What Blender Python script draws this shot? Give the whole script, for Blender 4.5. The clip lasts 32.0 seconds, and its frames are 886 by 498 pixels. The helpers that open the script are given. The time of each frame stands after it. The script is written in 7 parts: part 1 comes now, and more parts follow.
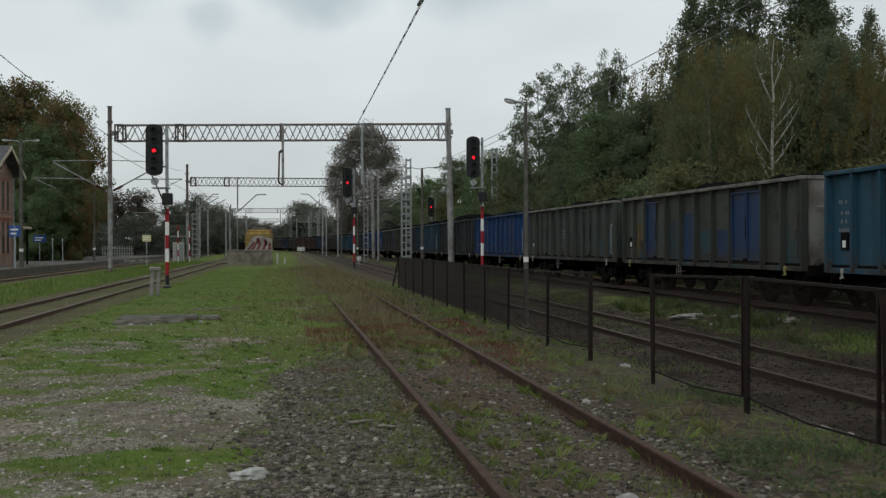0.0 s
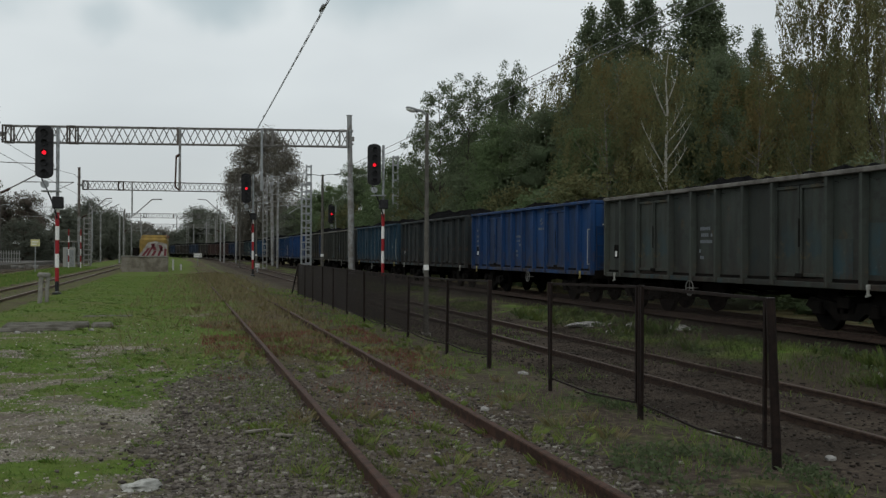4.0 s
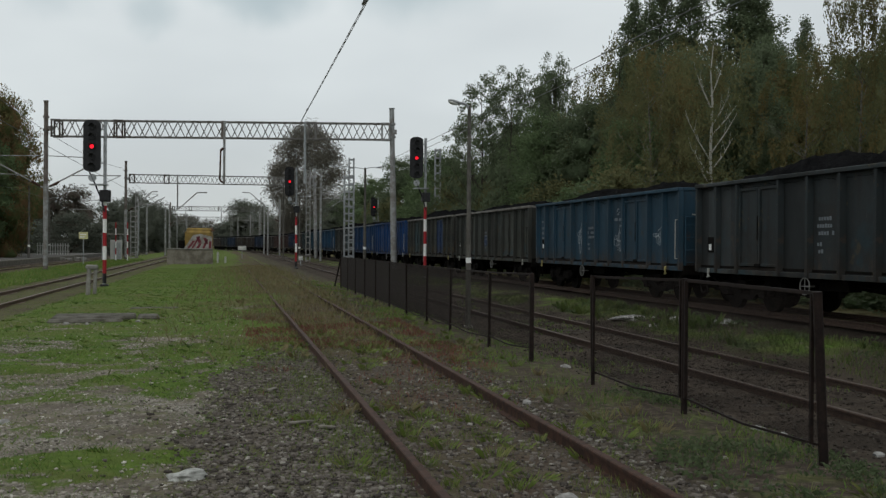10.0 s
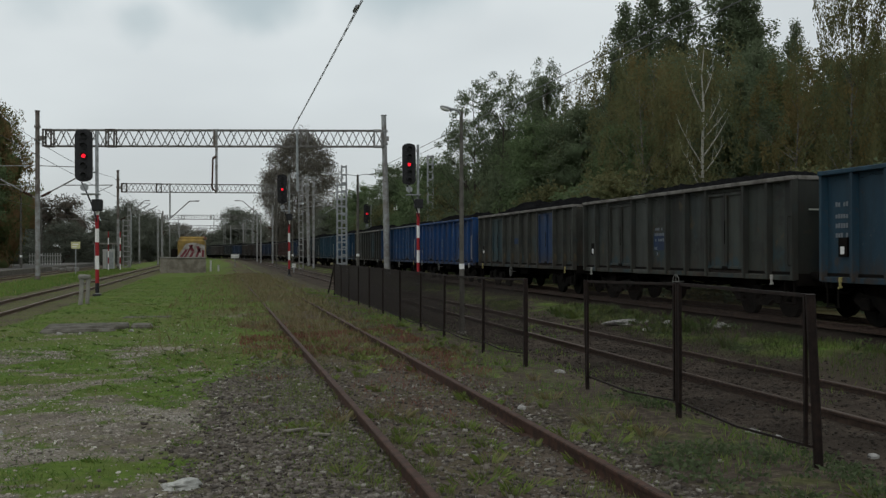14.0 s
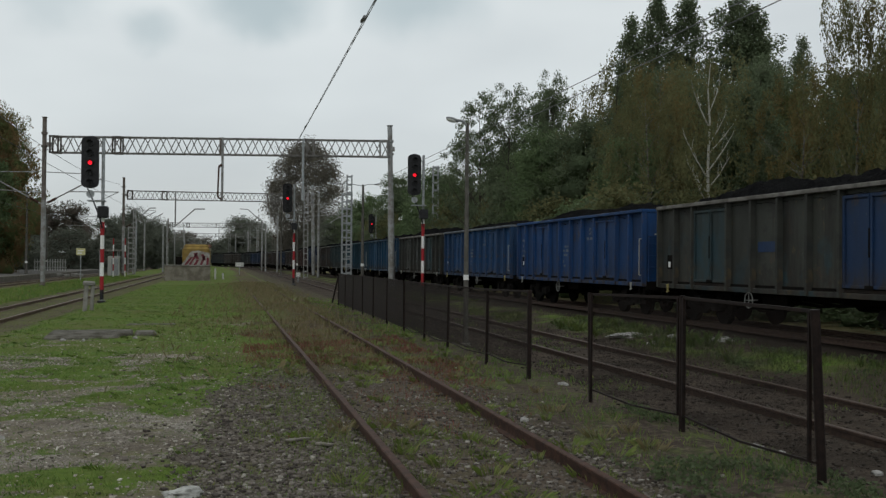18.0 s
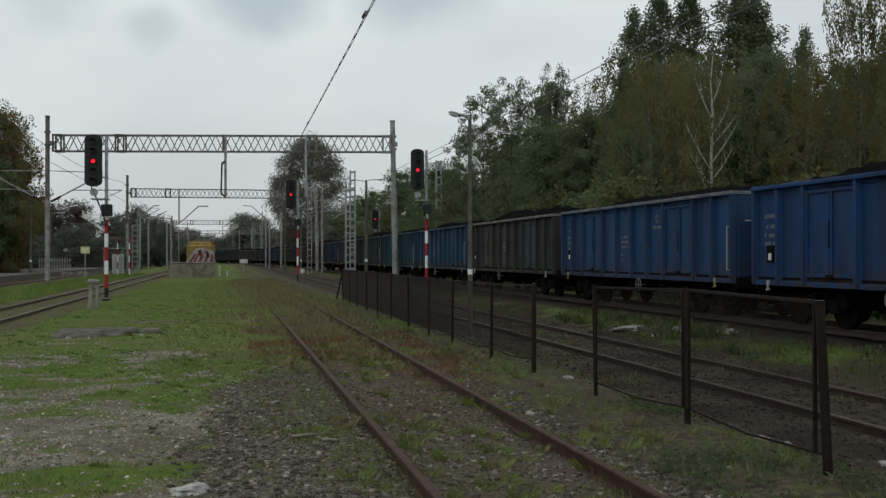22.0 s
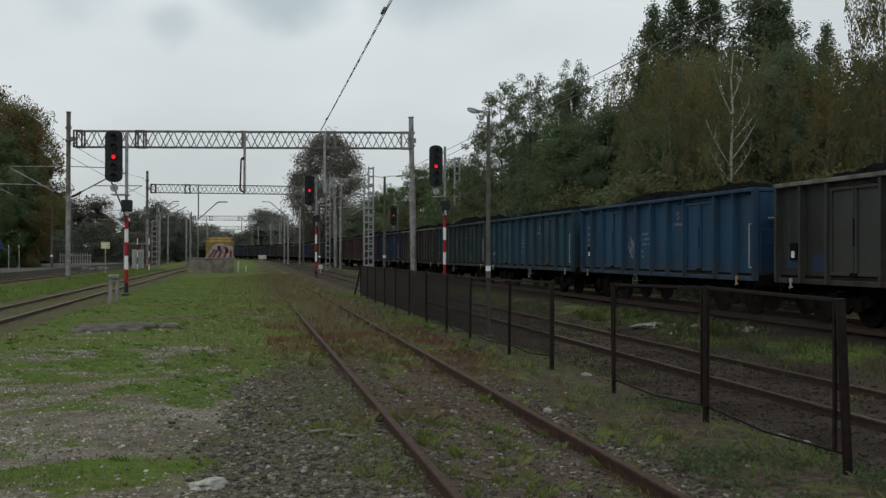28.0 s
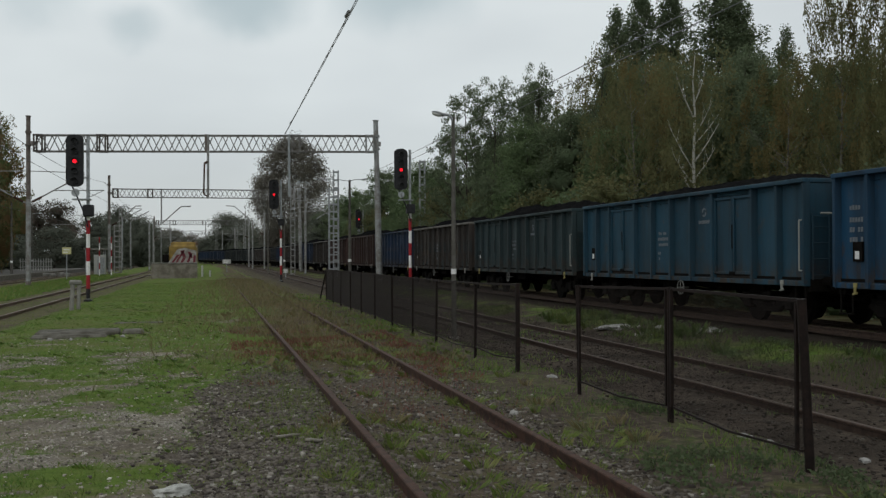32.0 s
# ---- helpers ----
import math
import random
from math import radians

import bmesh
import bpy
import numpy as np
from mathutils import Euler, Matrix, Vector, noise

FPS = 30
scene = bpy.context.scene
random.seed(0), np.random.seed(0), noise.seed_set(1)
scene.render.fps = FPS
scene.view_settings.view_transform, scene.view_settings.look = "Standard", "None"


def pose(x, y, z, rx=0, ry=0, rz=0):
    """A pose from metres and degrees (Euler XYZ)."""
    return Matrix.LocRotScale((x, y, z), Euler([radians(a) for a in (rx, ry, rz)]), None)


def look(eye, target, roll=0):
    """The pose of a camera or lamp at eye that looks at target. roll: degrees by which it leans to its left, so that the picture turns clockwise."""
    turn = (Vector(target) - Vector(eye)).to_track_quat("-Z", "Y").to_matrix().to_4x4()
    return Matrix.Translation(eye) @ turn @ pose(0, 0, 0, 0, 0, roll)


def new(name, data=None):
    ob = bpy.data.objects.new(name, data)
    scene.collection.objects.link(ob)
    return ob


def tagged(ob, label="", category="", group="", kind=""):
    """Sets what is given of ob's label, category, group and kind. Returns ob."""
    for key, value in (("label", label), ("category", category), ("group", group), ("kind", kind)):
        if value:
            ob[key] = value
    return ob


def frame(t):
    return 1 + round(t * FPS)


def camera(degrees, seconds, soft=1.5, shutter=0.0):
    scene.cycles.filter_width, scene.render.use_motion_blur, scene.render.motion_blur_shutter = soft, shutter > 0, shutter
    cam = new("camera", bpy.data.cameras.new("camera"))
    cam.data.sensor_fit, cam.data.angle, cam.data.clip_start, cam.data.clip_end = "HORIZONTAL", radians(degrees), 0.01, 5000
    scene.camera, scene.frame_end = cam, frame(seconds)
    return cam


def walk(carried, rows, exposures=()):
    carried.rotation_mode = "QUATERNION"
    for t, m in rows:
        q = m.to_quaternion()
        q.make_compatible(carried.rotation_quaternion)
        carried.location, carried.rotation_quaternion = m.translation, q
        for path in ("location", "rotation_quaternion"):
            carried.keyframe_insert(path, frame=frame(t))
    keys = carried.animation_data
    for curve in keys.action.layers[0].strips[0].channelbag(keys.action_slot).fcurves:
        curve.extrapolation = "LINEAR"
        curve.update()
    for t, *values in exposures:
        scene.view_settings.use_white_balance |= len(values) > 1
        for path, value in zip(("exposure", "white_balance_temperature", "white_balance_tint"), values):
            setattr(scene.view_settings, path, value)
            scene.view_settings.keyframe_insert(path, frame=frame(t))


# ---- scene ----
EYE = 1.76
cam = camera(47.07, 32.0, soft=1.38)
walk(cam, [
    (0, pose(0, 0, EYE, 89.77, 0.13, -8.84)),
    (0.5, pose(0, 0, EYE, 89.74, -0.52, -9.15)),
    (1, pose(0, 0, EYE, 89.67, -0.80, -9.26)),
    (1.5, pose(0, 0, EYE, 89.89, -0.29, -10.11)),
    (2, pose(0, 0, EYE, 89.93, -0.17, -11.31)),
    (2.5, pose(0, 0, EYE, 89.92, -0.09, -12.43)),
    (3, pose(0, 0, EYE, 90.03, -0.15, -13.47)),
    (3.5, pose(0, 0, EYE, 90.16, -0.31, -14.46)),
    (5.5, pose(0, 0, EYE, 90.52, -0.39, -14.27)),
    (6, pose(0, 0, EYE, 90.98, 0.40, -13.52)),
    (6.5, pose(0, 0, EYE, 91.23, 0.75, -12.80)),
    (7, pose(0, 0, EYE, 91.48, 1.11, -12.06)),
    (7.5, pose(0, 0, EYE, 91.38, 0.59, -11.80)),
    (8, pose(0, 0, EYE, 90.98, 0.17, -11.87)),
    (8.5, pose(0, 0, EYE, 90.53, -0.15, -12.08)),
    (9, pose(0, 0, EYE, 90.23, -0.09, -12.09)),
    (9.5, pose(0, 0, EYE, 90.12, -0.07, -12.03)),
    (10, pose(0, 0, EYE, 89.80, -0.38, -12.07)),
    (10.5, pose(0, 0, EYE, 89.59, -0.16, -12.11)),
    (11, pose(0, 0, EYE, 89.40, -0.02, -11.72)),
    (11.5, pose(0, 0, EYE, 89.56, -0.04, -11.47)),
    (12, pose(0, 0, EYE, 89.84, -0.15, -11.50)),
    (12.5, pose(0, 0, EYE, 89.97, -0.23, -11.91)),
    (13, pose(0, 0, EYE, 89.97, -0.00, -12.19)),
    (13.5, pose(0, 0, EYE, 90.08, 0.14, -12.19)),
    (14, pose(0, 0, EYE, 90.15, 0.18, -12.45)),
    (14.5, pose(0, 0, EYE, 90.45, 0.19, -12.41)),
    (16.5, pose(0, 0, EYE, 91.06, -0.60, -12.67)),
    (17, pose(0, 0, EYE, 90.92, -0.59, -12.76)),
    (17.5, pose(0, 0, EYE, 90.95, -0.41, -12.50)),
    (18, pose(0, 0, EYE, 90.76, -0.51, -12.20)),
    (18.5, pose(0, 0, EYE, 90.51, -0.31, -12.01)),
    (19, pose(0, 0, EYE, 90.22, -0.34, -11.82)),
    (19.5, pose(0, 0, EYE, 90.06, -0.35, -11.72)),
    (20, pose(0, 0, EYE, 90.08, -0.26, -11.74)),
    (20.5, pose(0, 0, EYE, 90.14, -0.12, -11.96)),
    (21, pose(0, 0, EYE, 90.40, -0.07, -11.96)),
    (21.5, pose(0, 0, EYE, 90.54, -0.12, -11.92)),
    (22, pose(0, 0, EYE, 90.46, 0.07, -11.98)),
    (22.5, pose(0, 0, EYE, 90.39, 0.27, -11.90)),
    (23, pose(0, 0, EYE, 90.31, 0.35, -11.93)),
    (23.5, pose(0, 0, EYE, 90.20, 0.29, -11.71)),
    (24, pose(0, 0, EYE, 90.14, 0.12, -11.72)),
    (24.5, pose(0, 0, EYE, 89.98, -0.11, -11.74)),
    (25, pose(0, 0, EYE, 89.69, -0.00, -11.48)),
    (25.5, pose(0, 0, EYE, 89.54, -0.02, -11.30)),
    (27.5, pose(0, 0, EYE, 89.96, -0.20, -10.87)),
    (28, pose(0, 0, EYE, 90.26, -0.14, -10.96)),
    (28.5, pose(0, 0, EYE, 90.59, -0.11, -11.24)),
    (29, pose(0, 0, EYE, 90.79, 0.17, -11.43)),
    (29.5, pose(0, 0, EYE, 90.94, 0.15, -11.84)),
    (30, pose(0, 0, EYE, 91.15, 0.20, -12.04)),
    (30.5, pose(0, 0, EYE, 91.10, 0.03, -11.82)),
    (31, pose(0, 0, EYE, 90.74, -0.02, -11.99)),
    (31.5, pose(0, 0, EYE, 90.39, -0.27, -11.94)),
    (32, pose(0, 0, EYE, 90.44, 0.23, -12.90)),
], exposures=[(0, 0.04), (1, 0.0), (32, 0.0)])

# ---------------------------------------------------------------- world, sun
SUN_EL, SUN_AZ = radians(48), radians(205)
world = bpy.data.worlds.new("overcast")
scene.world = world
world.use_nodes = True
wn, wl = world.node_tree.nodes, world.node_tree.links
wn.clear()


def overcast():
    out = wn.new("ShaderNodeOutputWorld")
    bg = wn.new("ShaderNodeBackground")
    sky = wn.new("ShaderNodeTexSky")
    sky.sky_type, sky.sun_disc = "NISHITA", False
    sky.sun_elevation, sky.sun_rotation = SUN_EL, SUN_AZ
    gain = wn.new("ShaderNodeVectorMath")
    gain.operation = "SCALE"
    gain.inputs["Scale"].default_value = 0.10
    wl.new(sky.outputs[0], gain.inputs[0])
    tc = wn.new("ShaderNodeTexCoord")
    mp = wn.new("ShaderNodeMapping")
    mp.inputs["Scale"].default_value = (1.0, 1.0, 2.6)
    wl.new(tc.outputs["Generated"], mp.inputs[0])
    nz = wn.new("ShaderNodeTexNoise")
    nz.inputs["Scale"].default_value, nz.inputs["Detail"].default_value = 2.6, 4
    nz.inputs["Roughness"].default_value = 0.45
    wl.new(mp.outputs[0], nz.inputs[0])
    rp = wn.new("ShaderNodeValToRGB")
    rp.color_ramp.elements[0].position, rp.color_ramp.elements[0].color = 0.30, (0.615, 0.66, 0.675, 1)
    rp.color_ramp.elements[1].position, rp.color_ramp.elements[1].color = 0.66, (0.765, 0.815, 0.82, 1)
    wl.new(nz.outputs[0], rp.inputs[0])
    last = rp.outputs[0]
    # soft darker cloud puffs above the line, in their directions
    for az, el, size, deep in ((1.9, 14.0, 0.052, 0.36), (10.4, 14.3, 0.060, 0.33), (-4.1, 12.3, 0.030, 0.24), (-9.0, 13.4, 0.038, 0.18)):
        d = Vector((math.sin(radians(az)) * math.cos(radians(el)), math.cos(radians(az)) * math.cos(radians(el)), math.sin(radians(el))))
        wob = wn.new("ShaderNodeVectorMath")
        wob.operation = "MULTIPLY_ADD"
        nz2 = wn.new("ShaderNodeTexNoise")
        nz2.inputs["Scale"].default_value, nz2.inputs["Detail"].default_value = 14, 3
        wl.new(tc.outputs["Generated"], nz2.inputs[0])
        wl.new(nz2.outputs["Color"], wob.inputs[0])
        wob.inputs[1].default_value = (0.05, 0.05, 0.05)
        wl.new(tc.outputs["Generated"], wob.inputs[2])
        sub = wn.new("ShaderNodeVectorMath")
        sub.operation = "SUBTRACT"
        wl.new(wob.outputs[0], sub.inputs[0])
        sub.inputs[1].default_value = d + Vector((0.025, 0.025, 0.025))
        sq = wn.new("ShaderNodeVectorMath")
        sq.operation = "MULTIPLY"
        wl.new(sub.outputs[0], sq.inputs[0])
        sq.inputs[1].default_value = (1.0, 1.0, 1.7)
        ln = wn.new("ShaderNodeVectorMath")
        ln.operation = "LENGTH"
        wl.new(sq.outputs[0], ln.inputs[0])
        mr = wn.new("ShaderNodeMapRange")
        mr.interpolation_type = "SMOOTHSTEP"
        mr.inputs[1].default_value, mr.inputs[2].default_value = size * 0.25, size * 1.5
        mr.inputs[3].default_value, mr.inputs[4].default_value = 1 - 2.6 * deep, 1.0
        wl.new(ln.outputs["Value"], mr.inputs[0])
        mul = wn.new("ShaderNodeMix")
        mul.data_type = "RGBA"
        mul.inputs[6].default_value = (0.47, 0.555, 0.58, 1)
        wl.new(mr.outputs[0], mul.inputs[0])
        wl.new(last, mul.inputs[7])
        last = mul.outputs[2]
    # the murk near the horizon
    sep = wn.new("ShaderNodeSeparateXYZ")
    wl.new(tc.outputs["Generated"], sep.inputs[0])
    low = wn.new("ShaderNodeMapRange")
    low.interpolation_type = "SMOOTHSTEP"
    low.inputs[1].default_value, low.inputs[2].default_value = 0.0, 0.17
    low.inputs[3].default_value, low.inputs[4].default_value = 0.80, 1.0
    wl.new(sep.outputs[2], low.inputs[0])
    dim = wn.new("ShaderNodeVectorMath")
    dim.operation = "SCALE"
    wl.new(last, dim.inputs[0])
    wl.new(low.outputs[0], dim.inputs["Scale"])
    last = dim.outputs[0]
    mx = wn.new("ShaderNodeMix")
    mx.data_type = "RGBA"
    mx.inputs[0].default_value = 0.93
    wl.new(gain.outputs[0], mx.inputs[6])
    wl.new(last, mx.inputs[7])
    wl.new(mx.outputs[2], bg.inputs[0])
    bg.inputs[1].default_value = 1.0
    wl.new(bg.outputs[0], out.inputs[0])


overcast()
sun = new("sun", bpy.data.lights.new("sun", "SUN"))
sun.data.energy, sun.data.angle, sun.data.color = 0.5, radians(40), (1, 0.97, 0.93)
sun.matrix_world = look((0, 0, 50), Vector((0, 0, 50)) - Vector((math.sin(SUN_AZ) * math.cos(SUN_EL), math.cos(SUN_AZ) * math.cos(SUN_EL), math.sin(SUN_EL))))

# ---------------------------------------------------------------- materials


class Nodes:
    """A small builder for one material's nodes."""

    def __init__(self, name):
        self.m = bpy.data.materials.new(name)
        self.m.use_nodes = True
        self.n, self.l = self.m.node_tree.nodes, self.m.node_tree.links
        self.n.clear()
        self.out = self.n.new("ShaderNodeOutputMaterial")
        self.b = self.n.new("ShaderNodeBsdfPrincipled")
        self.l.new(self.b.outputs[0], self.out.inputs[0])
        self.tc = self.n.new("ShaderNodeTexCoord")

    def put(self, socket, value):
        if hasattr(value, "is_linked"):
            self.l.new(value, socket)
        else:
            socket.default_value = (*value, 1) if isinstance(value, tuple) and len(value) == 3 and socket.type == "RGBA" else value

    def coords(self, scale=(1, 1, 1), loc=(0, 0, 0)):
        mp = self.n.new("ShaderNodeMapping")
        mp.inputs["Scale"].default_value, mp.inputs["Location"].default_value = scale, loc
        self.l.new(self.tc.outputs["Object"], mp.inputs[0])
        return mp.outputs[0]

    def noise(self, scale, detail=4, rough=0.55, stretch=(1, 1, 1), loc=(0, 0, 0), spread=0.0):
        nz = self.n.new("ShaderNodeTexNoise")
        nz.inputs["Scale"].default_value, nz.inputs["Detail"].default_value, nz.inputs["Roughness"].default_value = scale, detail, rough
        nz.inputs["Distortion"].default_value = spread
        self.l.new(self.coords(stretch, loc), nz.inputs[0])
        return nz.outputs[0]

    def step(self, value, lo, hi, a=0.0, b=1.0):
        mr = self.n.new("ShaderNodeMapRange")
        mr.interpolation_type = "SMOOTHSTEP"
        self.put(mr.inputs[0], value)
        for k, v in zip((1, 2, 3, 4), (lo, hi, a, b)):
            mr.inputs[k].default_value = v
        return mr.outputs[0]

    def calc(self, op, a, b):
        mt = self.n.new("ShaderNodeMath")
        mt.operation = "MULTIPLY" if op == "MULTIPLY_SIGNED" else op
        mt.use_clamp = op in ("MULTIPLY", "ADD", "SUBTRACT")
        self.put(mt.inputs[0], a), self.put(mt.inputs[1], b)
        return mt.outputs[0]

    def mix(self, fac, a, b, blend="MIX"):
        mx = self.n.new("ShaderNodeMix")
        mx.data_type, mx.blend_type = "RGBA", blend
        self.put(mx.inputs[0], fac), self.put(mx.inputs[6], a), self.put(mx.inputs[7], b)
        return mx.outputs[2]

    def axis(self, which):
        sp = self.n.new("ShaderNodeSeparateXYZ")
        self.l.new(self.tc.outputs["Object"], sp.inputs[0])
        return sp.outputs[which]

    def done(self, colour, rough=0.7, metal=0.0, bump=None, deep=0.02, spec=0.18):
        self.put(self.b.inputs["Base Color"], colour)
        self.put(self.b.inputs["Roughness"], rough)
        self.put(self.b.inputs["Metallic"], metal)
        self.put(self.b.inputs["Specular IOR Level"], spec)
        if bump is not None:
            bp = self.n.new("ShaderNodeBump")
            bp.inputs["Strength"].default_value, bp.inputs["Distance"].default_value = 0.8, deep
            self.put(bp.inputs["Height"], bump)
            self.l.new(bp.outputs[0], self.b.inputs["Normal"])
        return self.m


def dull(name, a, b, scale=6.0, rough=0.75, metal=0.0, bump=0.01, stretch=(1, 1, 1), fine=40.0, lo=0.35, hi=0.65, spec=0.18):
    """Two tones mixed by a coarse noise, with fine grain on top and in the relief."""
    k = Nodes(name)
    big = k.noise(scale, 5, 0.6, stretch)
    small = k.noise(fine, 3, 0.6, stretch)
    col = k.mix(k.step(big, lo, hi), a, b)
    col = k.mix(k.step(small, 0.3, 0.8, 0.0, 0.35), col, tuple(c * 0.6 for c in a))
    return k.done(col, rough, metal, small, bump, spec)


def wagon_paint(name, base, dirt=0.45, fade=(0.13, 0.14, 0.12), seed=0.0, plates=0.25):
    k = Nodes(name)
    rnd = k.n.new("ShaderNodeObjectInfo").outputs["Random"]
    big = k.noise(0.9, 5, 0.6, (1, 1, 0.7), (seed, seed * 1.7, 0))
    streak = k.noise(1.7, 4, 0.65, (1, 1, 0.12), (seed * 3, seed, 0))
    speck = k.noise(26.0, 3, 0.6, (1, 1, 1), (0, seed, seed))
    col = k.mix(k.step(big, 0.42, 0.66, 0, 0.8), base, fade)
    low = k.calc("MULTIPLY", k.step(k.axis(2), 0.9, 1.7, 1.0, 0.0), k.step(k.noise(3.2, 4, 0.7, (1, 1, 0.5), (seed, 0, 2)), 0.42, 0.6))
    col = k.mix(low, col, (0.050, 0.038, 0.029))
    chip = k.calc("MULTIPLY", k.step(k.noise(11.0, 4, 0.7, (1, 1, 0.7), (seed, 3, seed)), 0.62, 0.68), k.step(k.noise(1.3, 3, 0.6, (1, 1, 1.6), (3, seed, 1)), 0.46, 0.66))
    col = k.mix(k.calc("MULTIPLY", chip, 0.7), col, (0.11, 0.115, 0.115))
    stain = k.calc("MULTIPLY", k.step(k.noise(2.4, 4, 0.7, (1, 1, 0.8), (seed * 2, seed, 5)), 0.57, 0.66), k.step(k.noise(0.5, 2, 0.5, loc=(seed, 1, seed)), 0.42, 0.6))
    col = k.mix(k.calc("MULTIPLY", stain, 0.55), col, (0.075, 0.050, 0.034))
    col = k.mix(k.step(streak, 0.44, 0.68, 0, min(0.9, dirt + (0.2 if plates > 0.5 else 0.0))), col, (0.014, 0.012, 0.010))
    col = k.mix(k.step(speck, 0.60, 0.74, 0, 0.5), col, (0.055, 0.032, 0.022))
    if plates > 0.5:
        # old wagons: blotches of earlier paint showing through
        teal = k.calc("MULTIPLY", k.step(k.noise(1.1, 3, 0.6, (1, 1, 0.8), (seed, seed * 5, 3)), 0.54, 0.62), k.step(k.axis(2), 1.0, 2.7, 1.0, 0.2))
        col = k.mix(k.calc("MULTIPLY", teal, 0.75), col, (0.020, 0.050, 0.062))
        ochre = k.step(k.noise(1.7, 4, 0.65, (1, 1, 0.9), (seed * 4, seed, 9)), 0.61, 0.68, 0, 0.6)
        col = k.mix(ochre, col, (0.095, 0.068, 0.034))
        soot = k.step(k.noise(0.8, 4, 0.7, (1, 1, 1.4), (seed * 2, 7, seed)), 0.50, 0.64, 0, 0.6)
        col = k.mix(soot, col, (0.020, 0.019, 0.017))
    # plates replaced and repainted one by one
    cell = k.calc("FLOOR", k.calc("MULTIPLY_SIGNED", k.axis(1), 0.8333), 0.0)
    dice = k.n.new("ShaderNodeTexWhiteNoise")
    dice.noise_dimensions = "1D"
    shift = k.n.new("ShaderNodeMath")
    shift.operation = "ADD"
    k.put(shift.inputs[0], cell)
    shift.inputs[1].default_value = seed * 7.7
    k.l.new(shift.outputs[0], dice.inputs["W"])
    col = k.mix(k.step(dice.outputs["Value"], 0.15, 1.0, 0.0, plates), col, tuple(0.35 * c + 0.006 for c in base))
    col = k.mix(k.step(dice.outputs["Value"], 0.0, 0.14, 0.8 * plates, 0.0), col, tuple(1.25 * c + 0.012 for c in fade))
    col = k.mix(k.step(rnd, 0.0, 1.0, 0.0, 0.22), col, (0.012, 0.012, 0.012))
    return k.done(col, k.step(big, 0.3, 0.7, 0.5, 0.75), 0.0, speck, 0.004)


def plain(name, c, rough=0.6, metal=0.0):
    k = Nodes(name)
    s = k.noise(30, 3)
    return k.done(k.mix(k.step(s, 0.35, 0.8, 0, 0.4), c, tuple(v * 0.55 for v in c)), rough, metal)


def glow(name, c, power):
    k = Nodes(name)
    k.b.inputs["Emission Color"].default_value = (*c, 1)
    k.b.inputs["Emission Strength"].default_value = power
    return k.done(c, 0.4)


def foliage(name, a, b, c):
    """Leaf colours that change from clump to clump and leaf to leaf."""
    k = Nodes(name)
    geo = k.n.new("ShaderNodeNewGeometry").outputs["Random Per Island"]
    clump = k.noise(0.55, 3, 0.6)
    col = k.mix(k.step(clump, 0.38, 0.62), a, b)
    col = k.mix(k.step(geo, 0.55, 1.0, 0, 0.5), col, c)
    m = k.done(col, 0.7, 0.0, spec=0.08)
    thin = k.n.new("ShaderNodeBsdfTranslucent")
    k.put(thin.inputs["Color"], k.mix(0.35, col, c))
    both = k.n.new("ShaderNodeMixShader")
    both.inputs[0].default_value = 0.38
    k.l.new(k.b.outputs[0], both.inputs[1])
    k.l.new(thin.outputs[0], both.inputs[2])
    k.l.new(both.outputs[0], k.out.inputs[0])
    return m


RUST = dull("rusty_steel", (0.080, 0.042, 0.030), (0.040, 0.024, 0.018), 9, 0.75, 0.2, 0.004)
DARKRAIL = dull("dark_worn_rail", (0.088, 0.058, 0.044), (0.045, 0.030, 0.024), 12, 0.6, 0.3, 0.003)
RAIL_TOP = dull("worn_rail", (0.17, 0.11, 0.085), (0.10, 0.06, 0.045), 14, 0.45, 0.6, 0.002)
BLACK = dull("black_running_gear", (0.006, 0.0055, 0.005), (0.011, 0.009, 0.0075), 5, 0.9, 0.0, 0.004, spec=0.06)
FENCE = dull("dark_brown_rust_paint", (0.014, 0.010, 0.009), (0.026, 0.017, 0.014), 12, 0.7, 0.3, 0.003)
GALV = dull("galvanised_steel", (0.36, 0.38, 0.39), (0.24, 0.25, 0.25), 5, 0.5, 0.5, 0.003)
MASTGREY = dull("weathered_mast_steel", (0.30, 0.31, 0.31), (0.18, 0.165, 0.15), 3, 0.6, 0.2, 0.003)
MOSSY = dull("mossy_dirty_concrete", (0.15, 0.14, 0.12), (0.055, 0.050, 0.036), 4, 0.95, 0, 0.02)
CONCRETE = dull("weathered_concrete", (0.27, 0.26, 0.235), (0.16, 0.155, 0.135), 2.5, 0.9, 0.0, 0.02)
POLE = dull("concrete_lamp_post", (0.12, 0.115, 0.10), (0.075, 0.07, 0.062), 4, 0.9, 0.0, 0.008)
WOOD = dull("old_sleeper_wood", (0.06, 0.048, 0.038), (0.035, 0.028, 0.022), 6, 0.9, 0.0, 0.015, (8, 1, 1))
COAL = dull("coal", (0.004, 0.004, 0.0045), (0.009, 0.009, 0.009), 9, 0.95, 0.0, 0.12, fine=12, spec=0.02)
SIGBLACK = dull("black_signal_paint", (0.015, 0.015, 0.016), (0.028, 0.028, 0.03), 8, 0.5, 0, 0.002)
WHITE = plain("white_paint", (0.72, 0.72, 0.70), 0.55)
RED = plain("red_paint", (0.30, 0.022, 0.028), 0.5)
YELLOW = plain("yellow_paint", (0.50, 0.30, 0.035), 0.5)
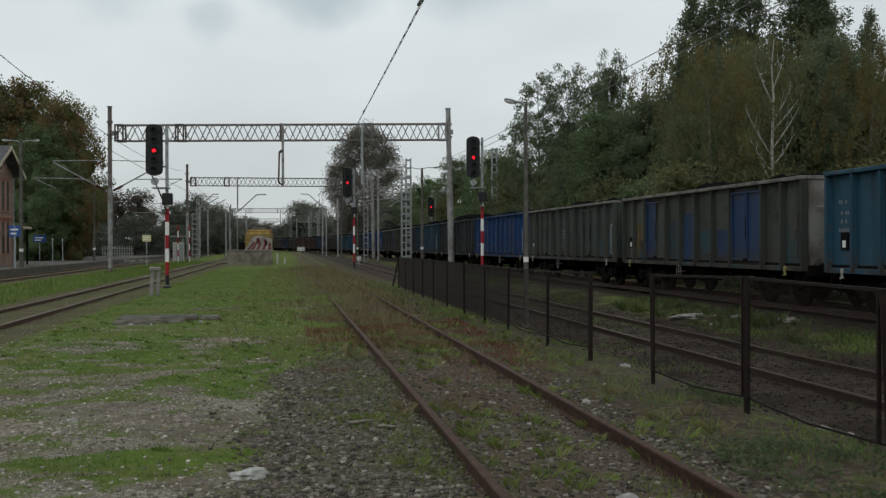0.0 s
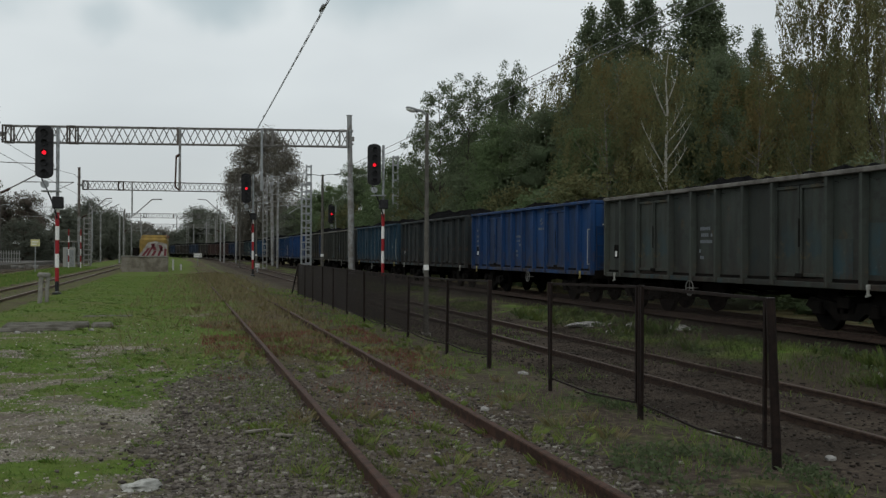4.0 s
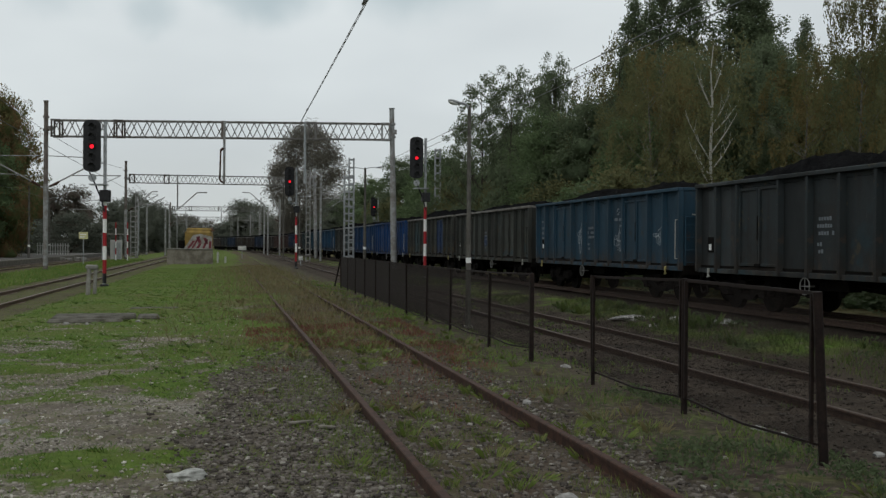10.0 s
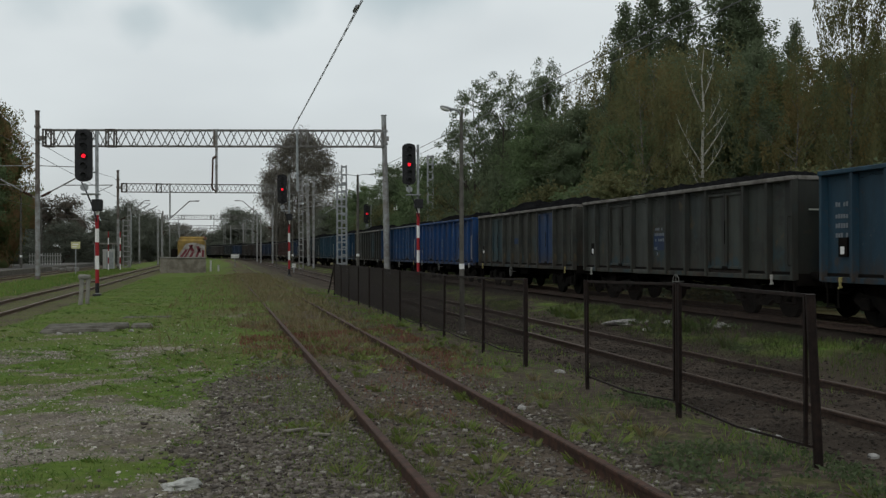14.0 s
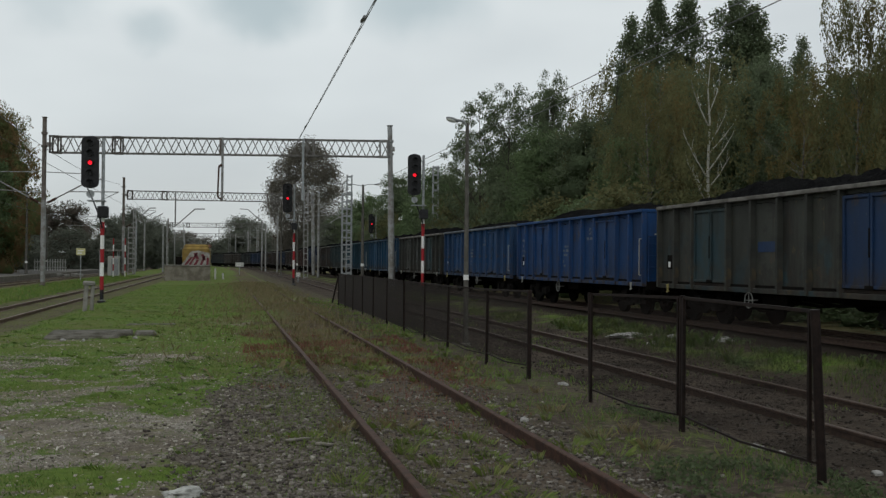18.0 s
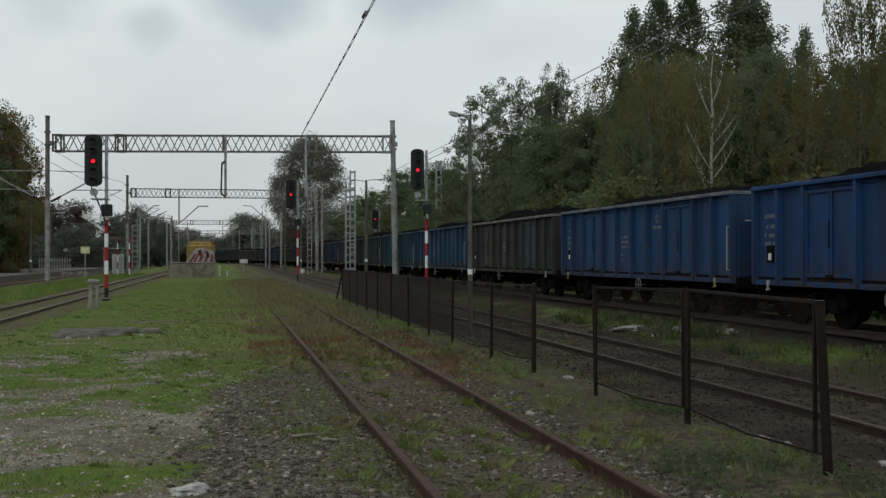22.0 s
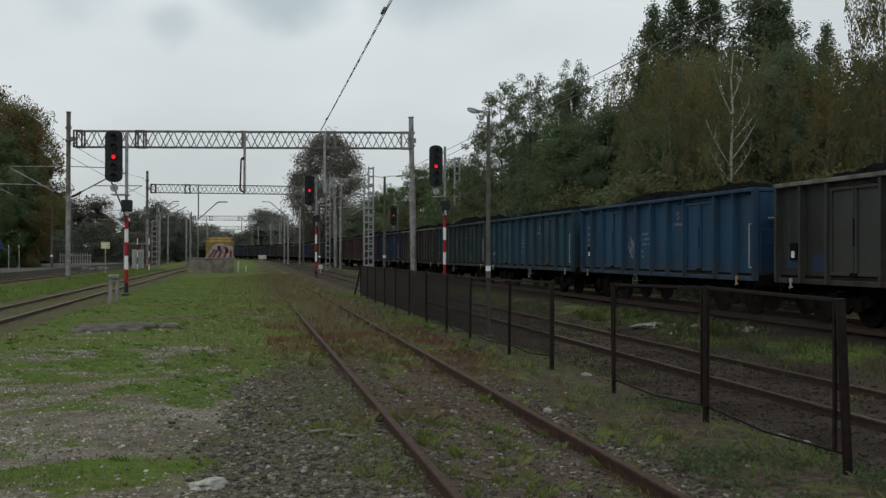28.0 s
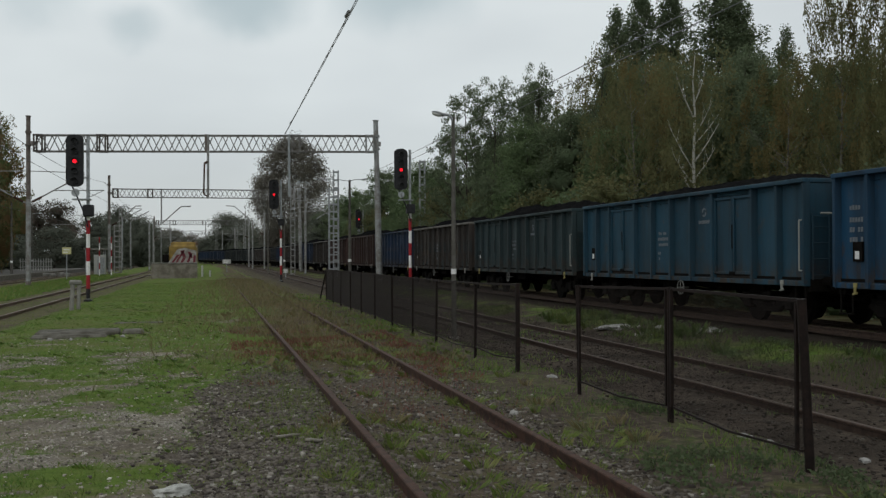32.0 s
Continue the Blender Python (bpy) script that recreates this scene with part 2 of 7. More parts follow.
LAMPGLASS = glow("red_signal_light", (1.0, 0.012, 0.03), 1.1)
DULLWHITE = plain("dirty_white_paint", (0.40, 0.40, 0.38), 0.7)
CABLE = plain("dark_cable", (0.05, 0.05, 0.055), 0.5, 0.3)
LIGHTCABLE = plain("weathered_wire", (0.16, 0.16, 0.16), 0.5, 0.4)
BARK = dull("tree_bark", (0.07, 0.058, 0.045), (0.035, 0.03, 0.025), 5, 0.95, 0, 0.03, (3, 3, 0.6))
BIRCHBARK = dull("white_birch_bark", (0.36, 0.35, 0.31), (0.14, 0.13, 0.11), 3, 0.85, 0, 0.01, (0.6, 0.6, 3), lo=0.5, hi=0.7)

BIRCHGREY = dull("grey_birch_bark", (0.20, 0.19, 0.165), (0.075, 0.068, 0.058), 3, 0.9, 0, 0.01, (0.6, 0.6, 3))

# ---------------------------------------------------------------- mesh helpers


def mesh_of(name, bm):
    me = bpy.data.meshes.new(name)
    bm.to_mesh(me)
    bm.free()
    return me


def dress(ob, material):
    """Give an object its own material on a mesh that it may share."""
    if not ob.data.materials:
        ob.data.materials.append(material)
    elif ob.data.materials[0] is not material:
        ob.material_slots[0].link = "OBJECT"
        ob.material_slots[0].material = material
    return ob


def part(name, shape, material, parent=None, label="", at=None):
    """Links a bmesh or a mesh as one object, under a thing or a part."""
    me = shape if isinstance(shape, bpy.types.Mesh) else mesh_of(name, shape)
    ob = new(name, me)
    dress(ob, material)
    if parent is not None:
        ob.parent = parent
    if at is not None:
        ob.matrix_basis = at if isinstance(at, Matrix) else Matrix.Translation(at)
    return tagged(ob, label)


def thing(name, label, category, m=None, group="", kind=""):
    ob = new(name)
    ob.empty_display_size = 0.2
    if m is not None:
        ob.matrix_basis = m
    return tagged(ob, label, category, group, kind)


def box(bm, x0, x1, y0, y1, z0, z1, bevel=0.0, m=None):
    vs = bmesh.ops.create_cube(bm, size=1, matrix=Matrix.Translation(((x0 + x1) / 2, (y0 + y1) / 2, (z0 + z1) / 2)) @ Matrix.Diagonal((x1 - x0, y1 - y0, z1 - z0, 1)))["verts"]
    if bevel:
        es = list({e for v in vs for e in v.link_edges})
        vs = [v for v in bmesh.ops.bevel(bm, geom=es, offset=bevel, segments=1, affect="EDGES")["verts"]]
    if m is not None:
        bmesh.ops.transform(bm, matrix=m, verts=list(vs))
    return bm


def boxes(*dims, bevel=0.0):
    bm = bmesh.new()
    for d in dims:
        box(bm, *d, bevel=bevel)
    return bm


def bar(bm, a, b, r, sides=8, r2=None):
    """A round bar from a to b."""
    a, b = Vector(a), Vector(b)
    d = b - a
    m = Matrix.Translation((a + b) / 2) @ d.to_track_quat("Z", "Y").to_matrix().to_4x4()
    bmesh.ops.create_cone(bm, cap_ends=True, segments=sides, radius1=r, radius2=r if r2 is None else r2, depth=d.length, matrix=m)
    return bm


def strip(bm, a, b, w, t=None):
    """A square bar from a to b."""
    a, b = Vector(a), Vector(b)
    d = b - a
    m = Matrix.Translation((a + b) / 2) @ d.to_track_quat("Z", "Y").to_matrix().to_4x4() @ Matrix.Diagonal((w, t or w, d.length, 1))
    bmesh.ops.create_cube(bm, size=1, matrix=m)
    return bm


def ring(bm, m, r, tube, n=20, k=6):
    vs = []
    for i in range(n):
        a = 2 * math.pi * i / n
        vs.append([bm.verts.new(m @ Vector(((r + tube * math.cos(2 * math.pi * j / k)) * math.cos(a), (r + tube * math.cos(2 * math.pi * j / k)) * math.sin(a), tube * math.sin(2 * math.pi * j / k)))) for j in range(k)])
    for i in range(n):
        for j in range(k):
            bm.faces.new((vs[i][j], vs[(i + 1) % n][j], vs[(i + 1) % n][(j + 1) % k], vs[i][(j + 1) % k]))
    return bm


def sweep(name, points, profile):
    """A profile (x across, z up) drawn along points in plan; returns a mesh."""
    vs, fs = [], []
    n = len(profile)
    for i, p in enumerate(points):
        a, b = points[max(i - 1, 0)], points[min(i + 1, len(points) - 1)]
        d = Vector((b[0] - a[0], b[1] - a[1], 0)).normalized()
        side = Vector((d.y, -d.x, 0))
        for u, v in profile:
            q = Vector(p) + side * u
            vs.append((q.x, q.y, q.z + v))
    for i in range(len(points) - 1):
        for j in range(n):
            a, b = i * n + j, i * n + (j + 1) % n
            fs.append((a, b, b + n, a + n))
    fs.append(tuple(range(n)))
    fs.append(tuple(reversed(range((len(points) - 1) * n, len(points) * n))))
    me = bpy.data.meshes.new(name)
    me.from_pydata(vs, [], fs)
    return me


def tube(bm, pts, r, sides=6):
    """One bent round bar through the points."""
    rings = []
    for i, p in enumerate(pts):
        d = (Vector(pts[min(i + 1, len(pts) - 1)]) - Vector(pts[max(i - 1, 0)])).normalized()
        q = d.to_track_quat("Z", "Y").to_matrix()
        rings.append([bm.verts.new(Vector(p) + q @ Vector((r * math.cos(2 * math.pi * k / sides), r * math.sin(2 * math.pi * k / sides), 0))) for k in range(sides)])
    for a, b in zip(rings, rings[1:]):
        for k in range(sides):
            bm.faces.new((a[k], a[(k + 1) % sides], b[(k + 1) % sides], b[k]))
    bm.faces.new(list(reversed(rings[0]))), bm.faces.new(rings[-1])
    return bm


def soup(name, verts, faces):
    me = bpy.data.meshes.new(name)
    v, f = np.asarray(verts, np.float32), np.asarray(faces, np.int32)
    me.vertices.add(len(v))
    me.vertices.foreach_set("co", v.ravel())
    me.loops.add(f.size)
    me.loops.foreach_set("vertex_index", f.ravel())
    me.polygons.add(len(f))
    me.polygons.foreach_set("loop_start", np.arange(0, f.size, f.shape[1], dtype=np.int32))
    me.update(calc_edges=True)
    return me


# ---------------------------------------------------------------- plan
SID_X, SID_Z = 2.17, 0.12      # the rusty siding beside the camera
MID_X, MID_Z = 7.70, -0.09     # the track behind the fence
TRAIN_A, TRAIN_B, TRAIN_Z = 14.23, -0.01115, 0.18   # centre line of the loaded train's track
BEND_0, BEND_1, BEND_SHIFT = 185.0, 330.0, 13.0
LEFT1, LEFT2, LEFT_Z = -7.1, -15.3, -0.02   # the two main tracks on the station side
FENCE_X = 4.62


def train_x(y):
    u = min(1.0, max(0.0, (y - BEND_0) / (BEND_1 - BEND_0)))
    return TRAIN_A + TRAIN_B * y - BEND_SHIFT * u * u * (3 - 2 * u)


def ease(v, lo, hi):
    u = np.clip((v - lo) / (hi - lo), 0, 1)
    return u * u * (3 - 2 * u)


def lift(x, y):
    """Height of the ground."""
    x, y = np.asarray(x, float), np.asarray(y, float)
    z = 0.02 * np.sin(x * 1.7 + 0.6 * y) * np.sin(y * 0.9 - x * 0.4) + 0.012 * np.sin(3.1 * x + 1.3) * np.sin(2.7 * y)
    z = z - 0.14 * ease(-x, 4.2, 5.6)
    z = z - 0.20 * ease(x, 4.6, 6.0) + 0.18 * ease(x, 9.2, 11.0)
    z = z + 0.07 * ease(y, 24, 34) * ease(x, 0.0, 1.5) * (1 - ease(x, 3.4, 4.4))
    z = z - 0.01 * ease(x, 0.9, 1.4) * (1 - ease(x, 2.9, 3.4)) * (1 - ease(y, 20, 30))
    return z


_table = np.random.default_rng(3).random((64, 64))


def fbm(x, y, scale, seed=0):
    """Smooth value noise in the plane, 0 to 1."""
    total, amp, norm = 0.0, 1.0, 0.0
    for o in range(3):
        u, v = x * scale * 2 ** o + seed * 7.3, y * scale * 2 ** o + seed * 3.1
        i, j = np.floor(u).astype(int), np.floor(v).astype(int)
        a, b = u - i, v - j
        a, b = a * a * (3 - 2 * a), b * b * (3 - 2 * b)
        t = _table
        q = (t[i % 64, j % 64] * (1 - a) + t[(i + 1) % 64, j % 64] * a) * (1 - b) + (t[i % 64, (j + 1) % 64] * (1 - a) + t[(i + 1) % 64, (j + 1) % 64] * a) * b
        total, norm, amp = total + q * amp, norm + amp, amp * 0.55
    return total / norm


def warp(x, y):
    """Pushes the plan about, so that patches get ragged edges."""
    return (x + 1.3 * (fbm(x, y, 0.55, 31) - 0.5) + 0.5 * (fbm(x, y, 2.1, 37) - 0.5), y + 2.6 * (fbm(x, y, 0.5, 41) - 0.5) + 0.8 * (fbm(x, y, 1.9, 43) - 0.5))


def blob(x, y, cx, cy, rx, ry):
    x, y = warp(x, y)
    d = ((x - cx) / rx) ** 2 + ((y - cy) / ry) ** 2 + 1.6 * (fbm(x, y, 1.3, 2) - 0.5)
    return 1 - ease(d, 0.6, 1.25)


BARE = ((-3.36, 18.5, 0.7, 1.3), (-1.24, 18.3, 0.75, 1.4), (-2.9, 22.6, 0.75, 1.0), (0.3, 30, 0.5, 3))
GREEN = ((-1.58, 13.3, 0.4, 0.5), (-0.75, 14.7, 0.7, 2.2), (-1.15, 8.45, 1.0, 0.75), (-0.41, 13.05, 0.32, 0.75), (-2.58, 13.5, 0.3, 0.4), (-2.6, 8.2, 0.8, 0.5), (-4.5, 12.6, 0.9, 0.9), (-5.8, 9.5, 1.0, 1.0))


def zone_ballast(x, y):
    edge = -0.40 + 0.10 * (y - 8.5) + 0.9 * (fbm(x, y, 1.1, 4) - 0.5)
    return ease(x - edge, -0.25, 0.25) * (1 - ease(x, 3.2, 3.7)) * (1 - ease(y, 12, 21 + 0 * y))


def zone_gravel(x, y):
    u, v = warp(x, y)
    g = (1 - ease(v + 3.0 * (fbm(x, y, 0.7, 6) - 0.5), 13.8, 17.2)) * (1 - ease(u, 0.2, 0.6))
    for b in BARE:
        g = np.maximum(g, 0.9 * blob(x, y, *b))
    for b in GREEN:
        g = g * (1 - 0.95 * blob(x, y, *b))
    g = g * (0.15 + 0.85 * ease(fbm(x, y, 0.9, 8), 0.34, 0.52)) * (0.35 + 0.65 * ease(fbm(x, y, 2.3, 55), 0.34, 0.50))
    g = np.maximum(g, 0.75 * ease(fbm(x, y, 1.6, 61), 0.60, 0.70) * (1 - ease(y, 15, 26)) * (1 - ease(x, -0.2, 0.5)))
    return g * (1 - zone_ballast(x, y))


def zone_grass(x, y):
    g = (1 - zone_gravel(x, y)) * (1 - 0.93 * zone_ballast(x, y)) * (1 - ease(-x, 4.9, 5.5))
    return g * (1 - 0.8 * zone_dry(x, y))


def zone_dry(x, y):
    return 0.85 * ease(x + 2.6 * (fbm(x, y, 0.35, 12) - 0.5), -0.6, 1.6) * (1 - ease(x, 3.0, 3.9)) * ease(y, 12, 20) * (0.35 + 0.65 * ease(fbm(x, y, 0.6, 27), 0.35, 0.6))


def zone_tufts(x, y):
    return np.maximum(blob(x, y, 1.12, 9.0, 0.38, 1.7), np.maximum(blob(x, y, 2.7, 7.0, 0.55, 0.9), np.maximum(0.8 * blob(x, y, 1.0, 12.6, 0.35, 0.9), 0.5 * (fbm(x, y, 1.1, 18) > 0.63))))


def ground_mesh():
    xs = np.unique(np.concatenate([np.arange(-10, 14.01, 0.15), np.arange(-40, -10, 1.5), np.arange(14, 60, 1.5), np.array([-2500, -900, -400, -200, -120, -80, -60, 70, 90, 130, 220, 400, 900, 2500.])]))
    ys = np.unique(np.concatenate([np.arange(-12, 45, 0.15), np.arange(45, 130, 1.5), np.array([-2500, -600, -200, -80, -40, -20, 140, 160, 200, 260, 350, 500, 800, 1400, 2500.])]))
    gx, gy = np.meshgrid(xs, ys)
    gz = lift(gx, gy)
    nx, ny = len(xs), len(ys)
    idx = np.arange(nx * ny).reshape(ny, nx)
    f = np.stack([idx[:-1, :-1], idx[:-1, 1:], idx[1:, 1:], idx[1:, :-1]], -1).reshape(-1, 4)
    me = soup("ground", np.stack([gx, gy, gz], -1).reshape(-1, 3), f)
    me.polygons.foreach_set("use_smooth", np.ones(len(me.polygons), bool))
    for name, zone in (("gravel", zone_gravel), ("ballast", zone_ballast), ("dry", zone_dry)):
        me.attributes.new(name, "FLOAT", "POINT").data.foreach_set("value", np.asarray(zone(gx, gy), np.float32).ravel())
    return me


def ground_material():
    k = Nodes("grass_gravel_and_soil")
    x, y = k.axis(0), k.axis(1)
    wob = k.noise(0.7, 4, 0.6)
    wob2 = k.noise(0.22, 3, 0.6, loc=(3, 7, 0))
    fine = k.noise(9, 5, 0.7)
    grit = k.noise(34, 3, 0.7)

    def zone(name, jag=0.7):
        at = k.n.new("ShaderNodeAttribute")
        at.attribute_name = name
        sub = k.n.new("ShaderNodeMath")
        sub.operation = "MULTIPLY_ADD"
        k.put(sub.inputs[0], fine), k.put(sub.inputs[2], at.outputs["Fac"])
        sub.inputs[1].default_value = jag
        return k.step(sub.outputs[0], 0.5 + jag * 0.5 - 0.22, 0.5 + jag * 0.5 + 0.22)

    def band(v, a, b, c, d):
        return k.calc("MULTIPLY", k.step(v, a, b), k.step(v, c, d, 1.0, 0.0))

    def span(v, a, b, c, d):
        sub = k.n.new("ShaderNodeMath")
        sub.operation = "MULTIPLY_ADD"
        k.put(sub.inputs[0], wob), k.put(sub.inputs[2], v)
        sub.inputs[1].default_value = 1.6
        return band(sub.outputs[0], a + 0.8, b + 0.8, c + 0.8, d + 0.8)

    soil2 = k.mix(k.step(fine, 0.35, 0.7), (0.085, 0.070, 0.054), (0.155, 0.132, 0.102))
    soil = k.mix(k.step(fine, 0.35, 0.7), (0.050, 0.039, 0.031), (0.095, 0.077, 0.060))
    gravel = k.mix(k.step(grit, 0.40, 0.66), (0.120, 0.107, 0.089), (0.39, 0.36, 0.315))
    gravel = k.mix(k.step(k.noise(1.1, 4, 0.65, (0.6, 1.4, 1), (9, 1, 0)), 0.38, 0.60, 0, 0.9), gravel, soil2)
    gravel = k.mix(k.step(wob2, 0.40, 0.65, 0, 0.5), gravel, (0.22, 0.188, 0.145))
    ballast = k.mix(k.step(grit, 0.38, 0.7), (0.066, 0.056, 0.045), (0.170, 0.148, 0.120))
    ballast = k.mix(k.step(k.noise(1.4, 5, 0.7, loc=(1, 8, 0)), 0.46, 0.62, 0, 0.6), ballast, (0.085, 0.088, 0.036))
    dark_bed = k.mix(k.step(grit, 0.38, 0.7), (0.022, 0.0175, 0.014), (0.060, 0.049, 0.039))
    grass = k.mix(k.step(fine, 0.3, 0.72), (0.058, 0.100, 0.018), (0.112, 0.168, 0.032))
    grass = k.mix(k.step(k.noise(0.9, 4, 0.6, loc=(2, 2, 0)), 0.45, 0.65, 0, 0.6), grass, (0.118, 0.138, 0.046))
    grass = k.mix(k.step(k.noise(0.45, 5, 0.65, loc=(5, 1, 0)), 0.50, 0.64, 0, 0.5), grass, (0.125, 0.112, 0.052))
    dry = k.mix(k.step(fine, 0.3, 0.7), (0.092, 0.078, 0.036), (0.145, 0.118, 0.060))
    far = k.mix(k.step(wob2, 0.45, 0.75, 0, 0.6), grass, dry)
    col = k.mix(zone("dry"), far, k.mix(k.step(wob, 0.4, 0.6), dry, soil))
    thin = k.mix(k.step(fine, 0.4, 0.6), (0.10, 0.115, 0.035), (0.155, 0.15, 0.07))
    gravel = k.mix(k.step(k.noise(2.6, 5, 0.7, (0.7, 1.3, 1), (4, 6, 0)), 0.48, 0.66, 0, 0.7), gravel, thin)
    bare = k.mix(k.step(grit, 0.42, 0.66), soil2, (0.30, 0.28, 0.24))
    col = k.mix(k.step(k.noise(1.9, 5, 0.72, loc=(7, 3, 0)), 0.54, 0.68, 0, 0.75), col, bare)
    col = k.mix(zone("gravel", 1.3), col, gravel)
    col = k.mix(zone("ballast"), col, ballast)
    edge = k.calc("MULTIPLY", span(x, 3.2, 3.5, 5.2, 6.0), k.step(k.noise(1.7, 4, 0.65), 0.32, 0.54, 0.45, 1.0))
    col = k.mix(edge, col, k.mix(k.step(fine, 0.48, 0.75, 0, 0.8), soil, soil2))
    col = k.mix(span(x, 5.0, 5.6, 9.4, 10.0), col, k.mix(k.step(wob, 0.35, 0.6), dark_bed, soil))
    verge = k.calc("MULTIPLY", span(x, 9.0, 9.8, 11.6, 12.4), k.step(k.noise(0.32, 4, 0.65, loc=(2, 9, 0)), 0.40, 0.56))
    col = k.mix(verge, col, k.mix(k.step(fine, 0.4, 0.7), soil, dark_bed))
    # near-black strip along the train's track
    col = k.mix(span(x, 11.0, 11.8, 14.9, 15.6), col, dark_bed)
    col = k.mix(span(x, 14.9, 15.6, 30, 31), col, k.mix(k.step(wob, 0.4, 0.6), dry, (0.19, 0.175, 0.10)))
    bay = k.mix(k.step(fine, 0.35, 0.7), (0.060, 0.042, 0.031), (0.125, 0.094, 0.070))
    col = k.mix(k.calc("MULTIPLY", band(x, 1.45, 1.75, 2.75, 3.0), k.step(k.noise(1.2, 4, 0.65, loc=(4, 4, 0)), 0.34, 0.58, 0.9, 0.35)), col, bay)
    bed = k.mix(k.step(wob, 0.35, 0.65, 0.1, 0.8), k.mix(k.step(fine, 0.35, 0.7), soil, (0.115, 0.096, 0.066)), (0.108, 0.112, 0.050))
    col = k.mix(band(x, -9.4, -8.9, -5.5, -5.0), col, bed)
    col = k.mix(band(x, -60, -59, -13.5, -13.0), col, bed)
    return k.done(col, 0.95, 0.0, grit, 0.03, spec=0.04)


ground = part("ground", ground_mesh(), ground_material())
tagged(ground, "rough railway yard ground with grass, gravel and soil", "ground", kind="structure")

RAIL_PROFILE = ((-0.062, 0), (0.062, 0), (0.062, 0.012), (0.012, 0.03), (0.012, 0.105), (0.034, 0.116), (0.036, 0.142), (0.028, 0.15), (-0.028, 0.15), (-0.036, 0.142), (-0.034, 0.116), (-0.012, 0.105), (-0.012, 0.03), (-0.062, 0.012))


def track(name, label, xs_of, y0, y1, top, material, sleeper_material, step=2.0, tie=None, ties=(0, 0)):
    """A pair of rails (parts) on sleepers; xs_of(y) gives the centre line."""
    t = thing(name, label, "railway track", kind="structure")
    n = max(2, int((y1 - y0) / step))
    for s in (-0.753, 0.753):
        pts = [(xs_of(y0 + (y1 - y0) * i / n) + s, y0 + (y1 - y0) * i / n, top - 0.15) for i in range(n + 1)]
        part("rail", sweep("rail", pts, RAIL_PROFILE), material, t)
    if tie:
        me = mesh_of("sleeper", boxes((-1.28, 1.28, -0.12, 0.12, -0.14, 0.0), bevel=0.015))
        k = 0
        y = ties[0]
        while y < ties[1]:
            jit = random.uniform(-0.04, 0.04)
            part("sleeper", me, sleeper_material, t, at=pose(xs_of(y) + jit, y, top - 0.145 + tie, random.uniform(-0.4, 0.4), random.uniform(-0.5, 0.5), random.uniform(-1, 1)))
            y += 0.62
            k += 1
    return t


track("siding_track", "rusty disused siding rails sunk in gravel and weeds", lambda y: SID_X, -6, 112, SID_Z, RUST, WOOD, 4, -0.02, (4.0, 26))
track("middle_track", "dark brown rails on worn sleepers behind the fence", lambda y: MID_X, -6, 190, MID_Z, DARKRAIL, WOOD, 6, 0.02, (6, 42))
track("train_track", "rails under the coal train curving away", train_x, -40, 420, TRAIN_Z, DARKRAIL, WOOD, 8, 0.0, (8, 60))
track("main_track", "main line rails on brown ballast", lambda y: LEFT1, -6, 400, LEFT_Z, RAIL_TOP, WOOD, 12, 0.0, (24, 60))
track("platform_track", "main line rails beside the station platform", lambda y: LEFT2, -6, 400, LEFT_Z, RAIL_TOP, WOOD, 12, 0.0, (40, 60))

# ---------------------------------------------------------------- the fence


def mesh_panel(name, y0, y1, z0, z1, x0, x1, cell=0.032, wire=0.0035):
    """Woven wire between two posts, as thin crossed strips."""
    vs, fs = [], []
    def quad(a, b, c, d):
        i = len(vs)
        vs.extend((a, b, c, d))
        fs.append((i, i + 1, i + 2, i + 3))
    n = int((y1 - y0) / cell)
    for i in range(n + 1):
        y = y0 + (y1 - y0) * i / n
        x = x0 + (x1 - x0) * i / n
        quad((x, y - wire, z0), (x, y + wire, z0), (x, y + wire, z1), (x, y - wire, z1))
    n = int((z1 - z0) / cell)
    for i in range(n + 1):
        z = z0 + (z1 - z0) * i / n
        quad((x0 + 0.001, y0, z - wire), (x1 + 0.001, y1, z - wire), (x1 + 0.001, y1, z + wire), (x0 + 0.001, y0, z + wire))
    return soup(name, vs, fs)


def fence_x(y):
    return float(np.interp(y, (7.42, 9.93, 12.22, 14.75, 17.2, 20.3, 25.0, 41.5), (4.70, 4.73, 4.57, 4.53, 4.51, 4.50, 4.51, 4.62)))


